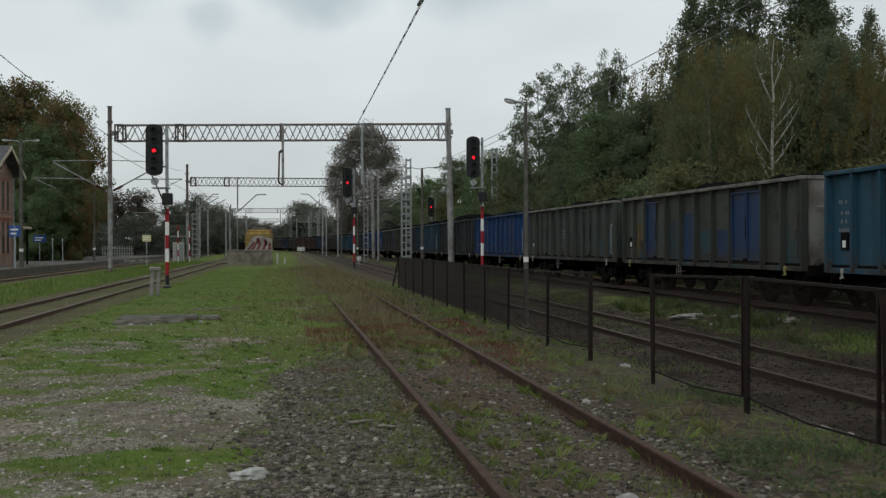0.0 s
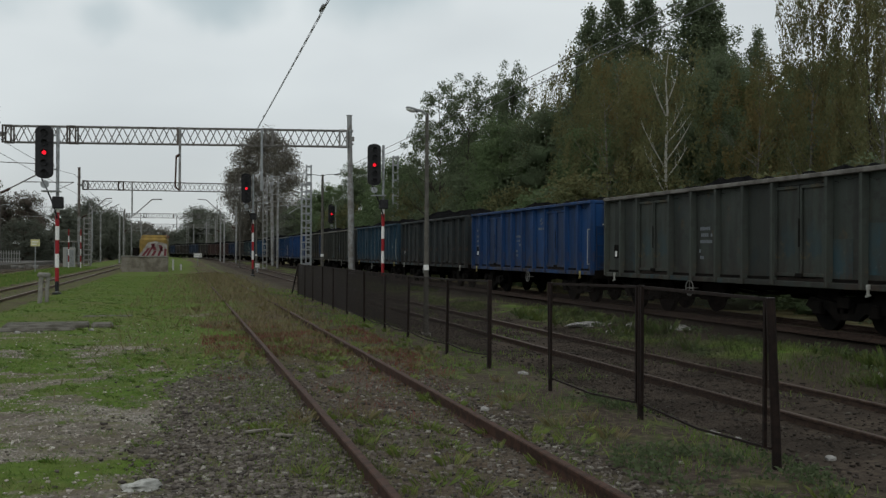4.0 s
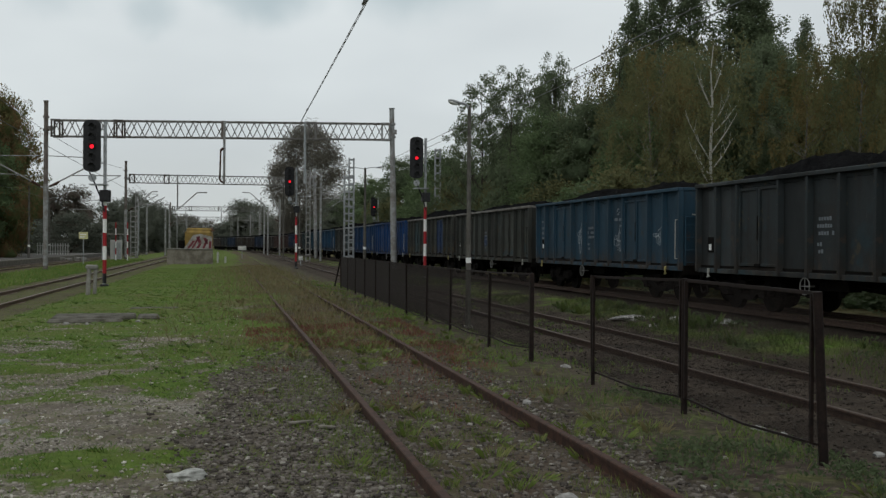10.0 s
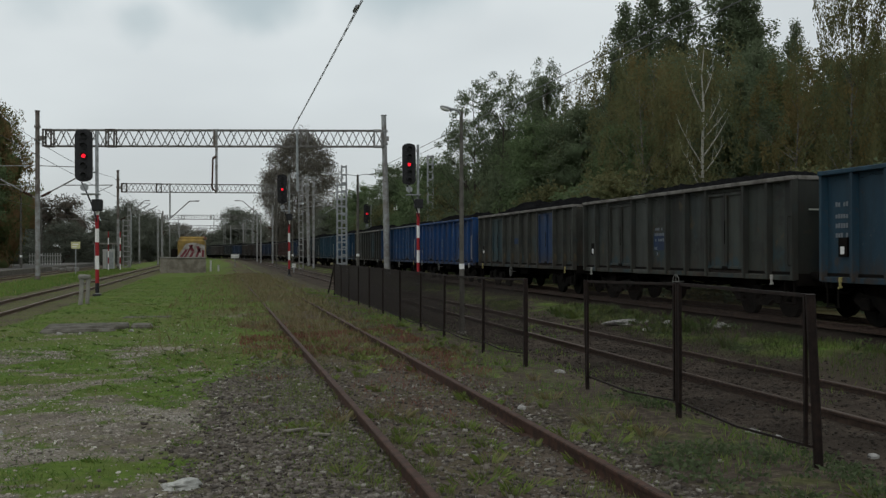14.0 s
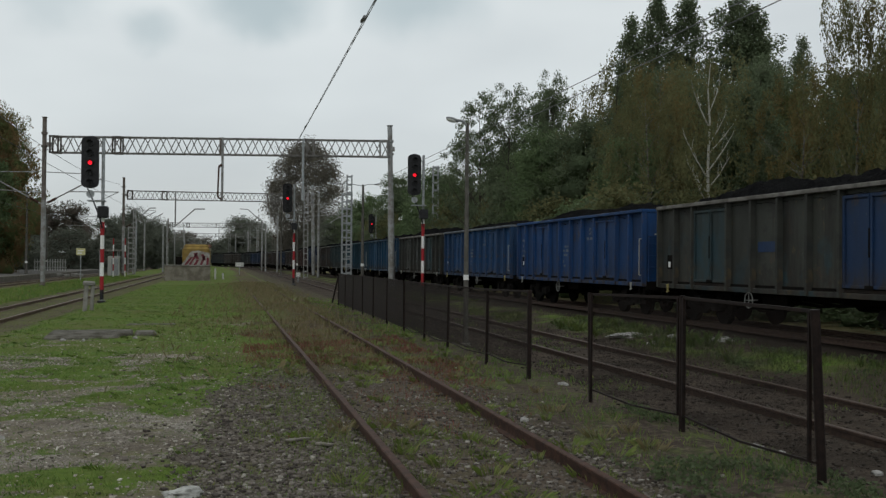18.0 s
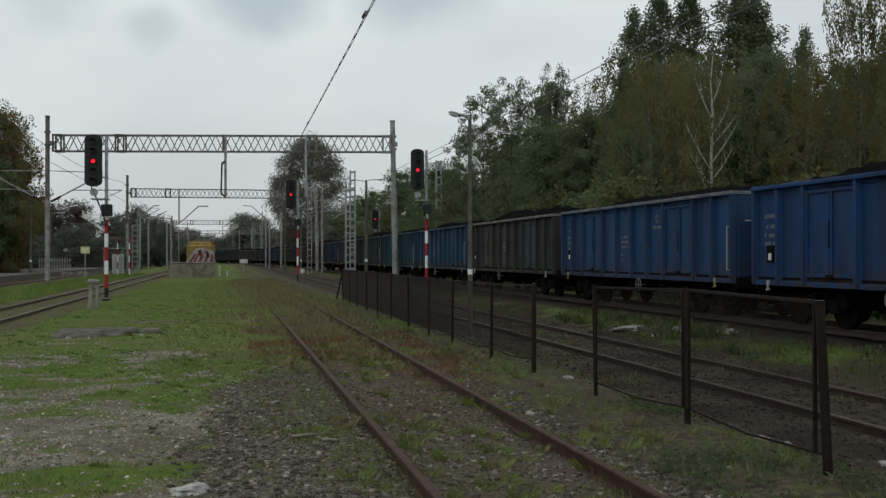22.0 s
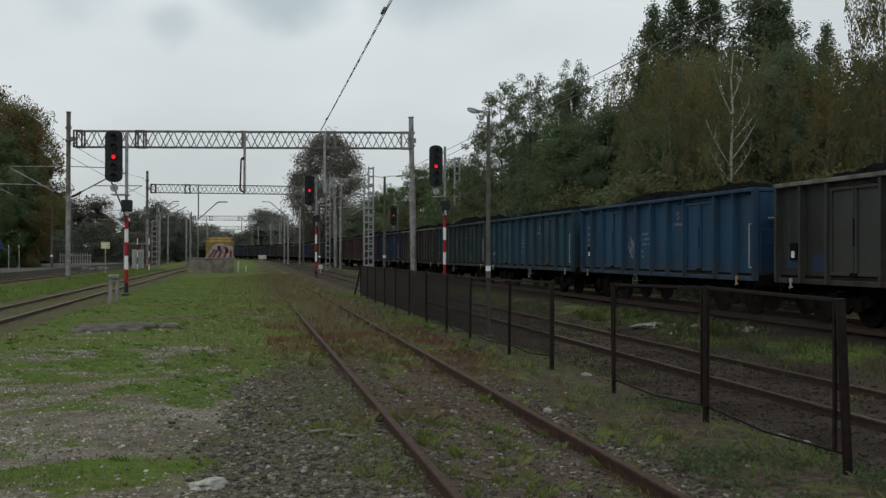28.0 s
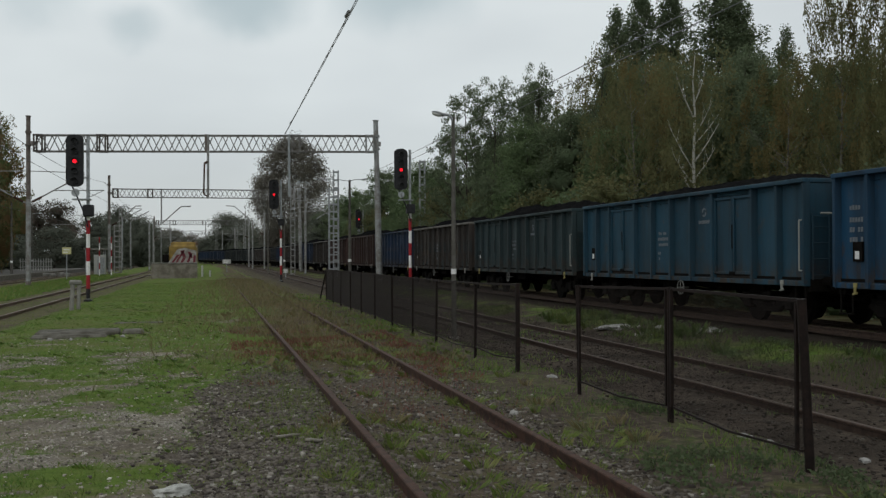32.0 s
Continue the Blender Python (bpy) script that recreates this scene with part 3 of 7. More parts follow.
def fence_run(label, ys, tops, thick, bottoms, dense, leans=(), framed=False):
    """Posts with panels of woven wire between them; framed panels have upright edge bars of their own."""
    f = thing("fence", label, "fence", group="fence beside the siding")
    for i, y in enumerate(ys):
        x = fence_x(y)
        g = float(lift(x, y))
        w = thick[i]
        tilt = leans[i] if leans else random.uniform(-0.9, 0.9)
        if framed:
            bm = bar(bmesh.new(), (0, 0, -0.15), (0, 0, tops[i] - g), w / 2, 14)
        else:
            bm = boxes((-w / 2, w / 2, -w / 2, w / 2, -0.15, tops[i] - g), bevel=0.006)
        part("post", bm, FENCE, f, at=pose(x + 0.06 * (tilt < -3), y, g, random.uniform(-1.2, 1.2), tilt, 0))
    for i in range(len(ys) - 1):
        a, b = ys[i], ys[i + 1]
        xa, xb = fence_x(a), fence_x(b)
        ga, gb = float(lift(xa, a)), float(lift(xb, b))
        part("top_rail", strip(bmesh.new(), (xa, a, tops[i] - 0.02), (xb, b, tops[i + 1] - 0.02), 0.03), FENCE, f)
        bm = bmesh.new()
        mid = (((xa + xb) / 2, (a + b) / 2, bottoms[i] + (ga + gb) / 2 - (0.05 if a < 24 else 0.01)))
        strip(bm, (xa, a, ga + bottoms[i]), mid, 0.02)
        strip(bm, mid, (xb, b, gb + bottoms[i]), 0.02)
        part("bottom_rail", bm, FENCE, f)
        if framed:
            for y, x, z, g in ((a + 0.06, xa, tops[i], ga), (b - 0.06, xb, tops[i + 1], gb)):
                part("edge_bar", strip(bmesh.new(), (x - 0.02, y, g + bottoms[i]), (x - 0.02, y, z - 0.02), 0.028), FENCE, f)
        part("wire_mesh", mesh_panel("wire_mesh", a, b, (ga + gb) / 2 + bottoms[i], (tops[i] + tops[i + 1]) / 2 - 0.03, xa + 0.004, xb + 0.004, cell=0.011 if a < 16 else 0.022, wire=dense[i]), FENCE, f, "dark woven wire mesh")
    return f


fence_run("low fence of dark rusty steel pipes with framed wire mesh", [7.42, 9.93, 12.22], [1.41, 1.43, 1.395], [0.078, 0.070, 0.052], [0.17, 0.17], [0.0009, 0.0009], (-3.6, 0.0, -1.2), True)
far_run = fence_run("long low fence of dark wire mesh on thin posts", [14.75, 17.2, 20.3, 22.8, 25.5, 28.4, 31.2, 33.8, 36.5, 39.0, 41.5], [1.355, 1.315, 1.30, 1.30, 1.29, 1.30, 1.29, 1.30, 1.28, 1.27, 1.28], [0.062] + [0.05] * 10, [0.20, 0.18, 0.16, 0.14, 0.12, 0.1, 0.1, 0.1, 0.1, 0.1], [0.0016, 0.0036, 0.0062, 0.0072, 0.0082, 0.0092, 0.0092, 0.0092, 0.0092, 0.0092])
part("stay", strip(bmesh.new(), (4.62, 41.5, 1.26), (4.58, 43.6, -0.05), 0.05), FENCE, far_run)

# ---------------------------------------------------------------- the coal train
# wagon space: x across (-x faces the camera), y along (-y end leads), z from the rail
HALF_W, HALF_L = 1.40, 6.50
SILL, RIM = 0.90, 3.27
POSTS = (-6.46, -5.4, -4.32, -2.4, -1.2, 0.0, 1.2, 2.4, 4.32, 5.4, 6.46)
DOORS = ((-4.28, -2.44), (2.44, 4.28))


def wall_side(s):
    bm = bmesh.new()
    x0, x1 = sorted((s * (HALF_W - 0.11), s * (HALF_W - 0.15)))
    box(bm, x0, x1, -HALF_L, HALF_L, SILL + 0.12, RIM - 0.06)
    return mesh_of("side_wall", bm)


def wall_end(s):
    bm = bmesh.new()
    y0, y1 = sorted((s * HALF_L, s * (HALF_L - 0.05)))
    box(bm, -HALF_W + 0.03, HALF_W - 0.03, y0, y1, SILL, RIM - 0.06)
    for x in (-0.62, 0.62):
        ya, yb = sorted((s * HALF_L, s * (HALF_L + 0.04)))
        box(bm, x - 0.06, x + 0.06, ya, yb, SILL + 0.05, RIM - 0.1, 0.01)
    return mesh_of("end_wall", bm)


def post_mesh():
    bm = bmesh.new()
    prof = [(0.0, -0.08), (0.0, 0.08), (-0.135, 0.045), (-0.135, -0.045)]
    lo = [bm.verts.new((x, y, SILL + 0.02)) for x, y in prof]
    hi = [bm.verts.new((x, y, RIM - 0.07)) for x, y in prof]
    for i in range(4):
        bm.faces.new((lo[i], lo[(i + 1) % 4], hi[(i + 1) % 4], hi[i]))
    bm.faces.new(hi), bm.faces.new(lo)
    bmesh.ops.recalc_face_normals(bm, faces=bm.faces)
    return mesh_of("wall_post", bm)


def door_mesh():
    w = 0.89
    bm = boxes((-0.03, 0.0, 0.02, w - 0.02, SILL + 0.22, RIM - 0.22))
    for y in (0.0, w - 0.07):
        box(bm, -0.075, -0.03, y, y + 0.07, SILL + 0.22, RIM - 0.22, 0.006)
    for z in (SILL + 0.22, RIM - 0.29):
        box(bm, -0.075, -0.03, 0.07, w - 0.07, z, z + 0.07, 0.006)
    return mesh_of("door_leaf", bm)


def rim_mesh():
    bm = bmesh.new()
    for s in (-1, 1):
        a, b = sorted((s * (HALF_W - 0.10), s * (HALF_W + 0.05)))
        box(bm, a, b, -HALF_L - 0.03, HALF_L + 0.03, RIM - 0.10, RIM, 0.015)
        a, b = sorted((s * (HALF_L - 0.08), s * (HALF_L + 0.03)))
        box(bm, -HALF_W + 0.10, HALF_W - 0.10, a, b, RIM - 0.10, RIM, 0.015)
    return mesh_of("top_rim", bm)


def frame_mesh():
    bm = bmesh.new()
    box(bm, -HALF_W + 0.09, HALF_W - 0.09, -HALF_L + 0.05, HALF_L - 0.05, SILL + 0.14, SILL + 0.2)
    for x in (-0.32, 0.20):
        box(bm, x, x + 0.12, -HALF_L, HALF_L, SILL - 0.18, SILL + 0.14, 0.01)
    for y in (-4.5, -2.2, 0.0, 2.2, 4.5):
        box(bm, -1.25, 1.25, y - 0.08, y + 0.08, SILL - 0.06, SILL + 0.14)
    box(bm, -1.28, 1.28, -HALF_L - 0.02, -HALF_L + 0.22, SILL - 0.12, SILL + 0.16, 0.01)
    box(bm, -1.28, 1.28, HALF_L - 0.22, HALF_L + 0.02, SILL - 0.12, SILL + 0.16, 0.01)
    bar(bm, (0.5, -1.6, 0.72), (0.5, -0.5, 0.72), 0.2, 12)
    box(bm, -0.9, -0.55, 0.4, 1.5, 0.62, 0.86, 0.02)
    for y in (-2.6, 2.6):
        strip(bm, (-0.26, y, SILL - 0.1), (-0.26, 0, 0.62), 0.07)
        strip(bm, (0.26, y, SILL - 0.1), (0.26, 0, 0.62), 0.07)
    return mesh_of("underframe", bm)


def sill_mesh(s):
    a, b = sorted((s * (HALF_W - 0.11), s * (HALF_W - 0.02)))
    bm = boxes((a, b, -HALF_L, HALF_L, SILL, SILL + 0.12), bevel=0.012)
    return mesh_of("side_sill", bm)


def bogie_mesh():
    bm = bmesh.new()
    for s in (-1, 1):
        x = s * 1.0
        pts = [(-1.35, 0.52), (-1.2, 0.70), (-0.35, 0.62), (-0.25, 0.40), (0.25, 0.40), (0.35, 0.62), (1.2, 0.70), (1.35, 0.52), (1.15, 0.42), (0.6, 0.42), (0.35, 0.26), (-0.35, 0.26), (-0.6, 0.42), (-1.15, 0.42)]
        a = [bm.verts.new((x - 0.06, y, z)) for y, z in pts]
        b = [bm.verts.new((x + 0.06, y, z)) for y, z in pts]
        n = len(pts)
        for i in range(n):
            bm.faces.new((a[i], a[(i + 1) % n], b[(i + 1) % n], b[i]))
        for ring_ in (a, b):
            bmesh.ops.triangulate(bm, faces=[bm.faces.new(ring_)])
        for y in (-0.9, 0.9):
            box(bm, x - 0.13, x + 0.13, y - 0.15, y + 0.15, 0.33, 0.60, 0.03)
        for y in (-0.14, 0.14):
            bar(bm, (x, y, 0.40), (x, y, 0.62), 0.09, 10)
    box(bm, -1.15, 1.15, -0.2, 0.2, 0.50, 0.74, 0.02)
    bmesh.ops.recalc_face_normals(bm, faces=bm.faces)
    return mesh_of("bogie", bm)


def wheelset_mesh():
    bm = bmesh.new()
    bar(bm, (-0.95, 0, 0), (0.95, 0, 0), 0.08, 10)
    for s in (-1, 1):
        bar(bm, (s * 0.70, 0, 0), (s * 0.725, 0, 0), 0.485, 28)
        bar(bm, (s * 0.72, 0, 0), (s * 0.82, 0, 0), 0.46, 28)
        bar(bm, (s * 0.82, 0, 0), (s * 0.85, 0, 0), 0.14, 14)
        for k in range(3):
            a = 2 * math.pi * k / 3
            bar(bm, (s * 0.81, 0.28 * math.cos(a), 0.28 * math.sin(a)), (s * 0.826, 0.28 * math.cos(a), 0.28 * math.sin(a)), 0.05, 8)
    return mesh_of("wheelset", bm)


def buffer_mesh():
    bm = bmesh.new()
    bar(bm, (0, 0, 0), (0, -0.30, 0), 0.11, 12)
    bar(bm, (0, -0.30, 0), (0, -0.56, 0), 0.075, 12)
    bar(bm, (0, -0.56, 0), (0, -0.61, 0), 0.22, 20)
    return mesh_of("buffer", bm)


def coal_mesh(seed, full):
    ny, nx = 90, 18
    vs, fs = [], []
    for j in range(ny + 1):
        for i in range(nx + 1):
            u, v = i / nx * 2 - 1, j / ny * 2 - 1
            h = (1 - u * u) ** 0.8 * (1 - v ** 6)
            hump = full + 0.45 * full * noise.noise((v * 2.3 + seed * 9, seed * 3.1, 0))
            z = RIM - 0.20 + h * hump + 0.10 * noise.noise((u * 3, v * 14, seed * 5 + 2)) + 0.05 * noise.noise((u * 9, v * 40, seed)) + 0.05 * random.Random(seed * 9999 + j * 97 + i).uniform(-1, 1) * (abs(u) < 0.95)
            vs.append((u * (HALF_W - 0.1), v * (HALF_L - 0.06), z))
    for j in range(ny):
        for i in range(nx):
            a = j * (nx + 1) + i
            fs.append((a, a + 1, a + nx + 2, a + nx + 1))
    return soup("coal_load", vs, fs)


def handwheel_mesh():
    bm = bmesh.new()
    m = Matrix.Rotation(radians(90), 4, "Y")
    ring(bm, m, 0.19, 0.014, 20, 6)
    strip(bm, (0, -0.19, 0), (0, 0.19, 0), 0.018)
    strip(bm, (0, 0, -0.19), (0, 0, 0.19), 0.018)
    bar(bm, (0, 0, 0), (0.25, 0, 0), 0.02, 8)
    return mesh_of("brake_handwheel", bm)


def grab_mesh():
    bm = bmesh.new()
    bar(bm, (-0.09, 0, 1.25), (-0.09, 0, 2.35), 0.016, 8)
    bar(bm, (-0.09, 0, 2.35), (0.02, 0, 2.35), 0.016, 8)
    bar(bm, (-0.09, 0, 1.25), (0.02, 0, 1.25), 0.016, 8)
    return mesh_of("grab_rail", bm)


def step_mesh():
    bm = bmesh.new()
    bar(bm, (0, -0.19, 0.38), (0, -0.19, 0.95), 0.021, 6)
    bar(bm, (0, 0.19, 0.38), (0, 0.19, 0.95), 0.021, 6)
    for z in (0.38,):
        box(bm, -0.06, 0.06, -0.19, 0.19, z - 0.012, z + 0.012)
    return mesh_of("foot_step", bm)


def end_ladder_mesh():
    bm = bmesh.new()
    for x in (-1.25, -0.85):
        bar(bm, (x, -0.09, 1.05), (x, -0.09, 2.45), 0.016, 6)
    for z in (1.15, 1.5, 1.85, 2.2, 2.43):
        bar(bm, (-1.25, -0.09, z), (-0.85, -0.09, z), 0.013, 6)
    return mesh_of("end_ladder", bm)


def hook_mesh():
    bm = bmesh.new()
    bar(bm, (0, 0, SILL + 0.10), (0, 0, SILL - 0.10), 0.028, 8)
    bar(bm, (0, -0.06, SILL - 0.08), (0, 0.06, SILL - 0.11), 0.024, 8)
    box(bm, -0.02, 0.06, -0.045, 0.045, SILL + 0.02, SILL + 0.12, 0.01)
    return mesh_of("rope_hook", bm)


def coupler_mesh():
    bm = bmesh.new()
    bar(bm, (0, -HALF_L, 0.98), (0, -HALF_L - 0.46, 0.93), 0.045, 8)
    ring(bm, Matrix.Translation((0, -HALF_L - 0.55, 0.92)) @ Matrix.Rotation(radians(90), 4, "Y"), 0.12, 0.03, 12, 6)
    return mesh_of("coupling", bm)


def hose_mesh():
    pts = [(0, -HALF_L - 0.17 * k, 0.9 - 0.28 * math.sin(math.pi * k / 6)) for k in range(6)]
    return mesh_of("brake_hose", tube(bmesh.new(), pts, 0.022, 6))


W = dict(left=wall_side(-1), right=wall_side(1), lead=wall_end(-1), tail=wall_end(1), post=post_mesh(), door=door_mesh(), rim=rim_mesh(), frame=frame_mesh(),
         sill_l=sill_mesh(-1), sill_r=sill_mesh(1), bogie=bogie_mesh(), wheels=wheelset_mesh(), buffer=buffer_mesh(), coal=[coal_mesh(0, 0.36), coal_mesh(1, 0.44), coal_mesh(2, 0.64), coal_mesh(3, 0.50)],
         wheel=handwheel_mesh(), grab=grab_mesh(), step=step_mesh(), ladder=end_ladder_mesh(), hook=hook_mesh(), coupler=coupler_mesh(), hose=hose_mesh())

OLIVE, TEAL, BRIGHT, DARK = (0.056, 0.061, 0.048), (0.015, 0.068, 0.108), (0.007, 0.047, 0.150), (0.023, 0.030, 0.032)
BROWN, RED_BROWN, DEEP, PINE = (0.040, 0.032, 0.027), (0.050, 0.025, 0.021), (0.011, 0.027, 0.060), (0.020, 0.040, 0.044)
LIVERY = [(TEAL, "teal blue"), (OLIVE, "faded olive grey"), ((0.046, 0.056, 0.047), "faded grey-green"), (BRIGHT, "bright blue"), (DARK, "grimy dark grey"),
          ((0.015, 0.050, 0.080), "teal blue, graffiti-marked"), ((0.044, 0.050, 0.042), "grey-green"), ((0.043, 0.046, 0.038), "olive grey"), (BRIGHT, "bright blue"), ((0.008, 0.052, 0.142), "bright blue"),
          ((0.036, 0.039, 0.033), "grimy grey olive"), ((0.011, 0.056, 0.112), "mid blue"), ((0.013, 0.056, 0.088), "dark teal"), (PINE, "dark sea green"), (BROWN, "grimy brown"),
          (DEEP, "dark blue"), (RED_BROWN, "red-brown"), (RED_BROWN, "red-brown"), (BROWN, "grimy brown"), (DEEP, "dark blue")]
while len(LIVERY) < 36:
    LIVERY.append(random.choice([(DEEP, "dark blue"), (DEEP, "dark blue"), (BROWN, "grimy brown"), (DARK, "grimy dark grey"), (BRIGHT, "bright blue")]))
GRIMEFLAP = dull("grimy_flap_steel", (0.030, 0.022, 0.017), (0.016, 0.013, 0.011), 5, 0.8, 0, 0.004)
DIMWHITE = plain("grimy_handwheel_paint", (0.15, 0.15, 0.14), 0.6)
RIMPALE = dull("pale_worn_rim", (0.13, 0.148, 0.168), (0.06, 0.07, 0.085), 3, 0.6, 0, 0.004)
RIMGREY = dull("worn_rim_paint", (0.17, 0.16, 0.145), (0.085, 0.078, 0.068), 3, 0.7, 0, 0.004)
PATCHBLUE = wagon_paint("blue_patch_paint", (0.012, 0.036, 0.095), 0.4, (0.03, 0.042, 0.07), 4.4)
PATCHTEAL = wagon_paint("teal_patch_paint", (0.02, 0.055, 0.07), 0.35, (0.05, 0.055, 0.045), 5.1)
PATCHOCHRE = wagon_paint("ochre_patch_paint", (0.12, 0.082, 0.036), 0.4, (0.08, 0.06, 0.03), 6.3)
WHITEWASH = wagon_paint("chalky_white_paint", (0.30, 0.30, 0.28), 0.5, (0.12, 0.10, 0.08), 2.2)
CHALK = plain("white_spray_paint", (0.34, 0.36, 0.37), 0.8)
MARK = plain("faded_white_lettering", (0.15, 0.165, 0.18), 0.8)
GRABWHITE = plain("pale_grab_rail", (0.30, 0.30, 0.27), 0.5)
HOOKYELLOW = plain("yellow_hook", (0.27, 0.23, 0.09), 0.7)


def bars(bm, x, y, z, w, h, n, seed):
    """Unreadable lettering: n short bars in a line, starting at y and going up the wagon."""
    rng = random.Random(seed)
    step = w / n
    for i in range(n):
        if rng.random() < 0.85:
            box(bm, x - 0.006, x, y - i * step - step * 0.72, y - i * step, z, z + h * rng.uniform(0.8, 1.0))
    return bm


def swirl(bm, x, y, z, r):
    """A two-part round emblem."""
    for k in range(2):
        for i in range(7):
            a = math.pi * k + i * 0.36
            b = a + 0.36
            w0, w1 = 0.35 + 0.05 * i, 0.40 + 0.05 * i
            q = [(r * math.cos(a), r * math.sin(a)), (r * math.cos(b), r * math.sin(b)), (r * w1 * math.cos(b), r * w1 * math.sin(b)), (r * w0 * math.cos(a), r * w0 * math.sin(a))]
            bm.faces.new([bm.verts.new((x - 0.004, y + u, z + v)) for u, v in q])
    return bm


def scrawl(bm, x, y, z, w, h, seed):
    """A loose line of spray paint."""
    n, turns = 110, 4 + int(abs(seed) * 3) % 3
    pts = []
    for i in range(n):
        u = i / (n - 1)
        a = 2 * math.pi * turns * u + seed
        tall = 0.55 + 0.45 * math.sin(5.1 * u + 2 * seed)
        pts.append(Vector((x + 0.012, y - w * (0.12 + 0.76 * u) + 0.20 * w * math.cos(a), z + h * (0.5 + 0.40 * tall * math.sin(a + 0.6 * math.sin(2 * a + seed)) + 0.10 * math.sin(9 * u)))))
    return tube(bm, pts, 0.015, 4)


WAGONS = []


def wagon(i):
    base, words = LIVERY[i]
    near = i < 19
    seed = i * 1.37
    paint = wagon_paint("wagon_paint", base, 0.35 + 0.3 * random.random(), tuple(0.75 * c + 0.012 for c in base), seed, 0.7 if max(base) < 1.7 * min(base) else 0.3)
    w = thing("coal_wagon", words + " open wagon heaped with coal, in a train", "freight wagon", group="wagons of the coal train")
    old = base in (OLIVE, BROWN) or i in (2, 6, 7, 10)
    part("side_wall", W["left"], paint, w)
    part("side_wall", W["right"], paint, w)
    part("end_wall", W["lead"], WHITEWASH if i == 1 else paint, w, "chalky white patched end" if i == 1 else "")
    part("end_wall", W["tail"], paint, w)
    part("top_rim", W["rim"], RIMGREY if old else RIMPALE if i == 9 else paint, w)
    part("side_sill", W["sill_l"], paint, w)
    part("side_sill", W["sill_r"], paint, w)
    part("underframe", W["frame"], BLACK, w)
    part("coal_load", W["coal"][0 if i < 4 else 1 + i % 3], COAL, w, "heaped black coal")
    for y in POSTS:
        part("wall_post", W["post"], paint, w, at=(-(HALF_W - 0.11), y, 0))
        part("wall_post", W["post"], paint, w, at=pose(HALF_W - 0.11, y, 0, 0, 0, 180))
    for n, (a, b) in enumerate(DOORS):
        tone = paint
        if i < 26:
            # added black plate that draws the shadow in the gaps round the door leaves
            part("door_gap_shade", boxes((-HALF_W + 0.1055, -HALF_W + 0.112, a - 0.02, b + 0.02, SILL + 0.16, RIM - 0.2)), BLACK, w)
            part("door_flap", boxes((-HALF_W + 0.085, -HALF_W + 0.112, a + 0.0, b - 0.0, SILL + 0.125, SILL + 0.20), bevel=0.006), GRIMEFLAP, w, "dark grimy flap under the doors")
        if i == 7 and n == 0:
            tone = PATCHBLUE
        if i == 1:
            tone = PATCHBLUE
        if i == 7 and n == 1 or i == 10 and n == 0:
            tone = PATCHTEAL
        for y in (a + 0.01, a + 0.93):
            part("door_leaf", W["door"], paint if i == 1 and n == 1 and y == a + 0.01 else tone, w, "blue door leaf" if tone is PATCHBLUE else "", at=(-(HALF_W - 0.105), y, 0))
        if near:
            part("door_bolt", boxes((-HALF_W + 0.02, -HALF_W + 0.07, (a + b) / 2 - 0.03, (a + b) / 2 + 0.03, 1.75, 2.35), bevel=0.008), BLACK, w)
            part("door_latch", boxes((-HALF_W + 0.01, -HALF_W + 0.08, (a + b) / 2 - 0.14, (a + b) / 2 + 0.14, 1.10, 1.19), bevel=0.012), BLACK, w)
        for y in (a + 0.01, a + 0.93):
            part("door_leaf", W["door"], paint, w, at=pose(HALF_W - 0.105, y + 0.89, 0, 0, 0, 180))
    bogies = []
    for y in (-4.5, 4.5):
        b = part("bogie", W["bogie"], BLACK, w, at=(0, y, 0))
        for k in (-0.9, 0.9):
            bogies.append(part("wheelset", W["wheels"], BLACK, b, at=(0, k, 0.46)))
    for x in (-0.875, 0.875):
        part("buffer", W["buffer"], BLACK, w, at=(x, -HALF_L, 1.0))
        part("buffer", W["buffer"], BLACK, w, at=pose(x, HALF_L, 1.0, 0, 0, 180))
    part("coupling", W["coupler"], BLACK, w)
    for x in (-0.45, 0.35):
        part("brake_hose", W["hose"], BLACK, w, at=(x, 0, 0))
    if near:
        part("brake_handwheel", W["wheel"], DIMWHITE, w, at=(-HALF_W + 0.02, 1.3 if i % 3 else -0.6, 0.72))
        if i in (0, 2, 3, 5, 8, 9, 11, 12, 13, 15):
            part("grab_rail", W["grab"], GRABWHITE, w, at=(-HALF_W + 0.0, -HALF_L + 0.07, 0))
            part("end_ladder", W["ladder"], paint, w, at=(0, -HALF_L, 0))
        else:
            part("grab_rail", W["grab"], paint, w, at=(-HALF_W + 0.0, -HALF_L + 0.07, 0))
        part("end_handle", bar(bmesh.new(), (-1.05, -HALF_L - 0.08, 2.5), (-0.35, -HALF_L - 0.08, 2.5), 0.02, 6), GRABWHITE, w)
        for y in (-HALF_L + 0.3, HALF_L - 0.3):
            part("foot_step", W["step"], BLACK, w, at=(-HALF_W + 0.1, y, 0))
        for y in (-HALF_L + 0.9, HALF_L - 0.7):
            part("rope_hook", W["hook"], HOOKYELLOW if i % 2 else GRABWHITE, w, at=(-HALF_W + 0.0, y, 0))
        part("label_plate", boxes((-HALF_W + 0.06, -HALF_W + 0.105, 5.65, 5.95, 1.45, 1.85), bevel=0.004), BLACK, w)
        part("label_card", boxes((-HALF_W + 0.052, -HALF_W + 0.06, 5.74, 5.87, 1.50, 1.66)), WHITE, w)
        x = -HALF_W + 0.106
        blue = base[2] > 1.7 * base[0]
        bm = bmesh.new()
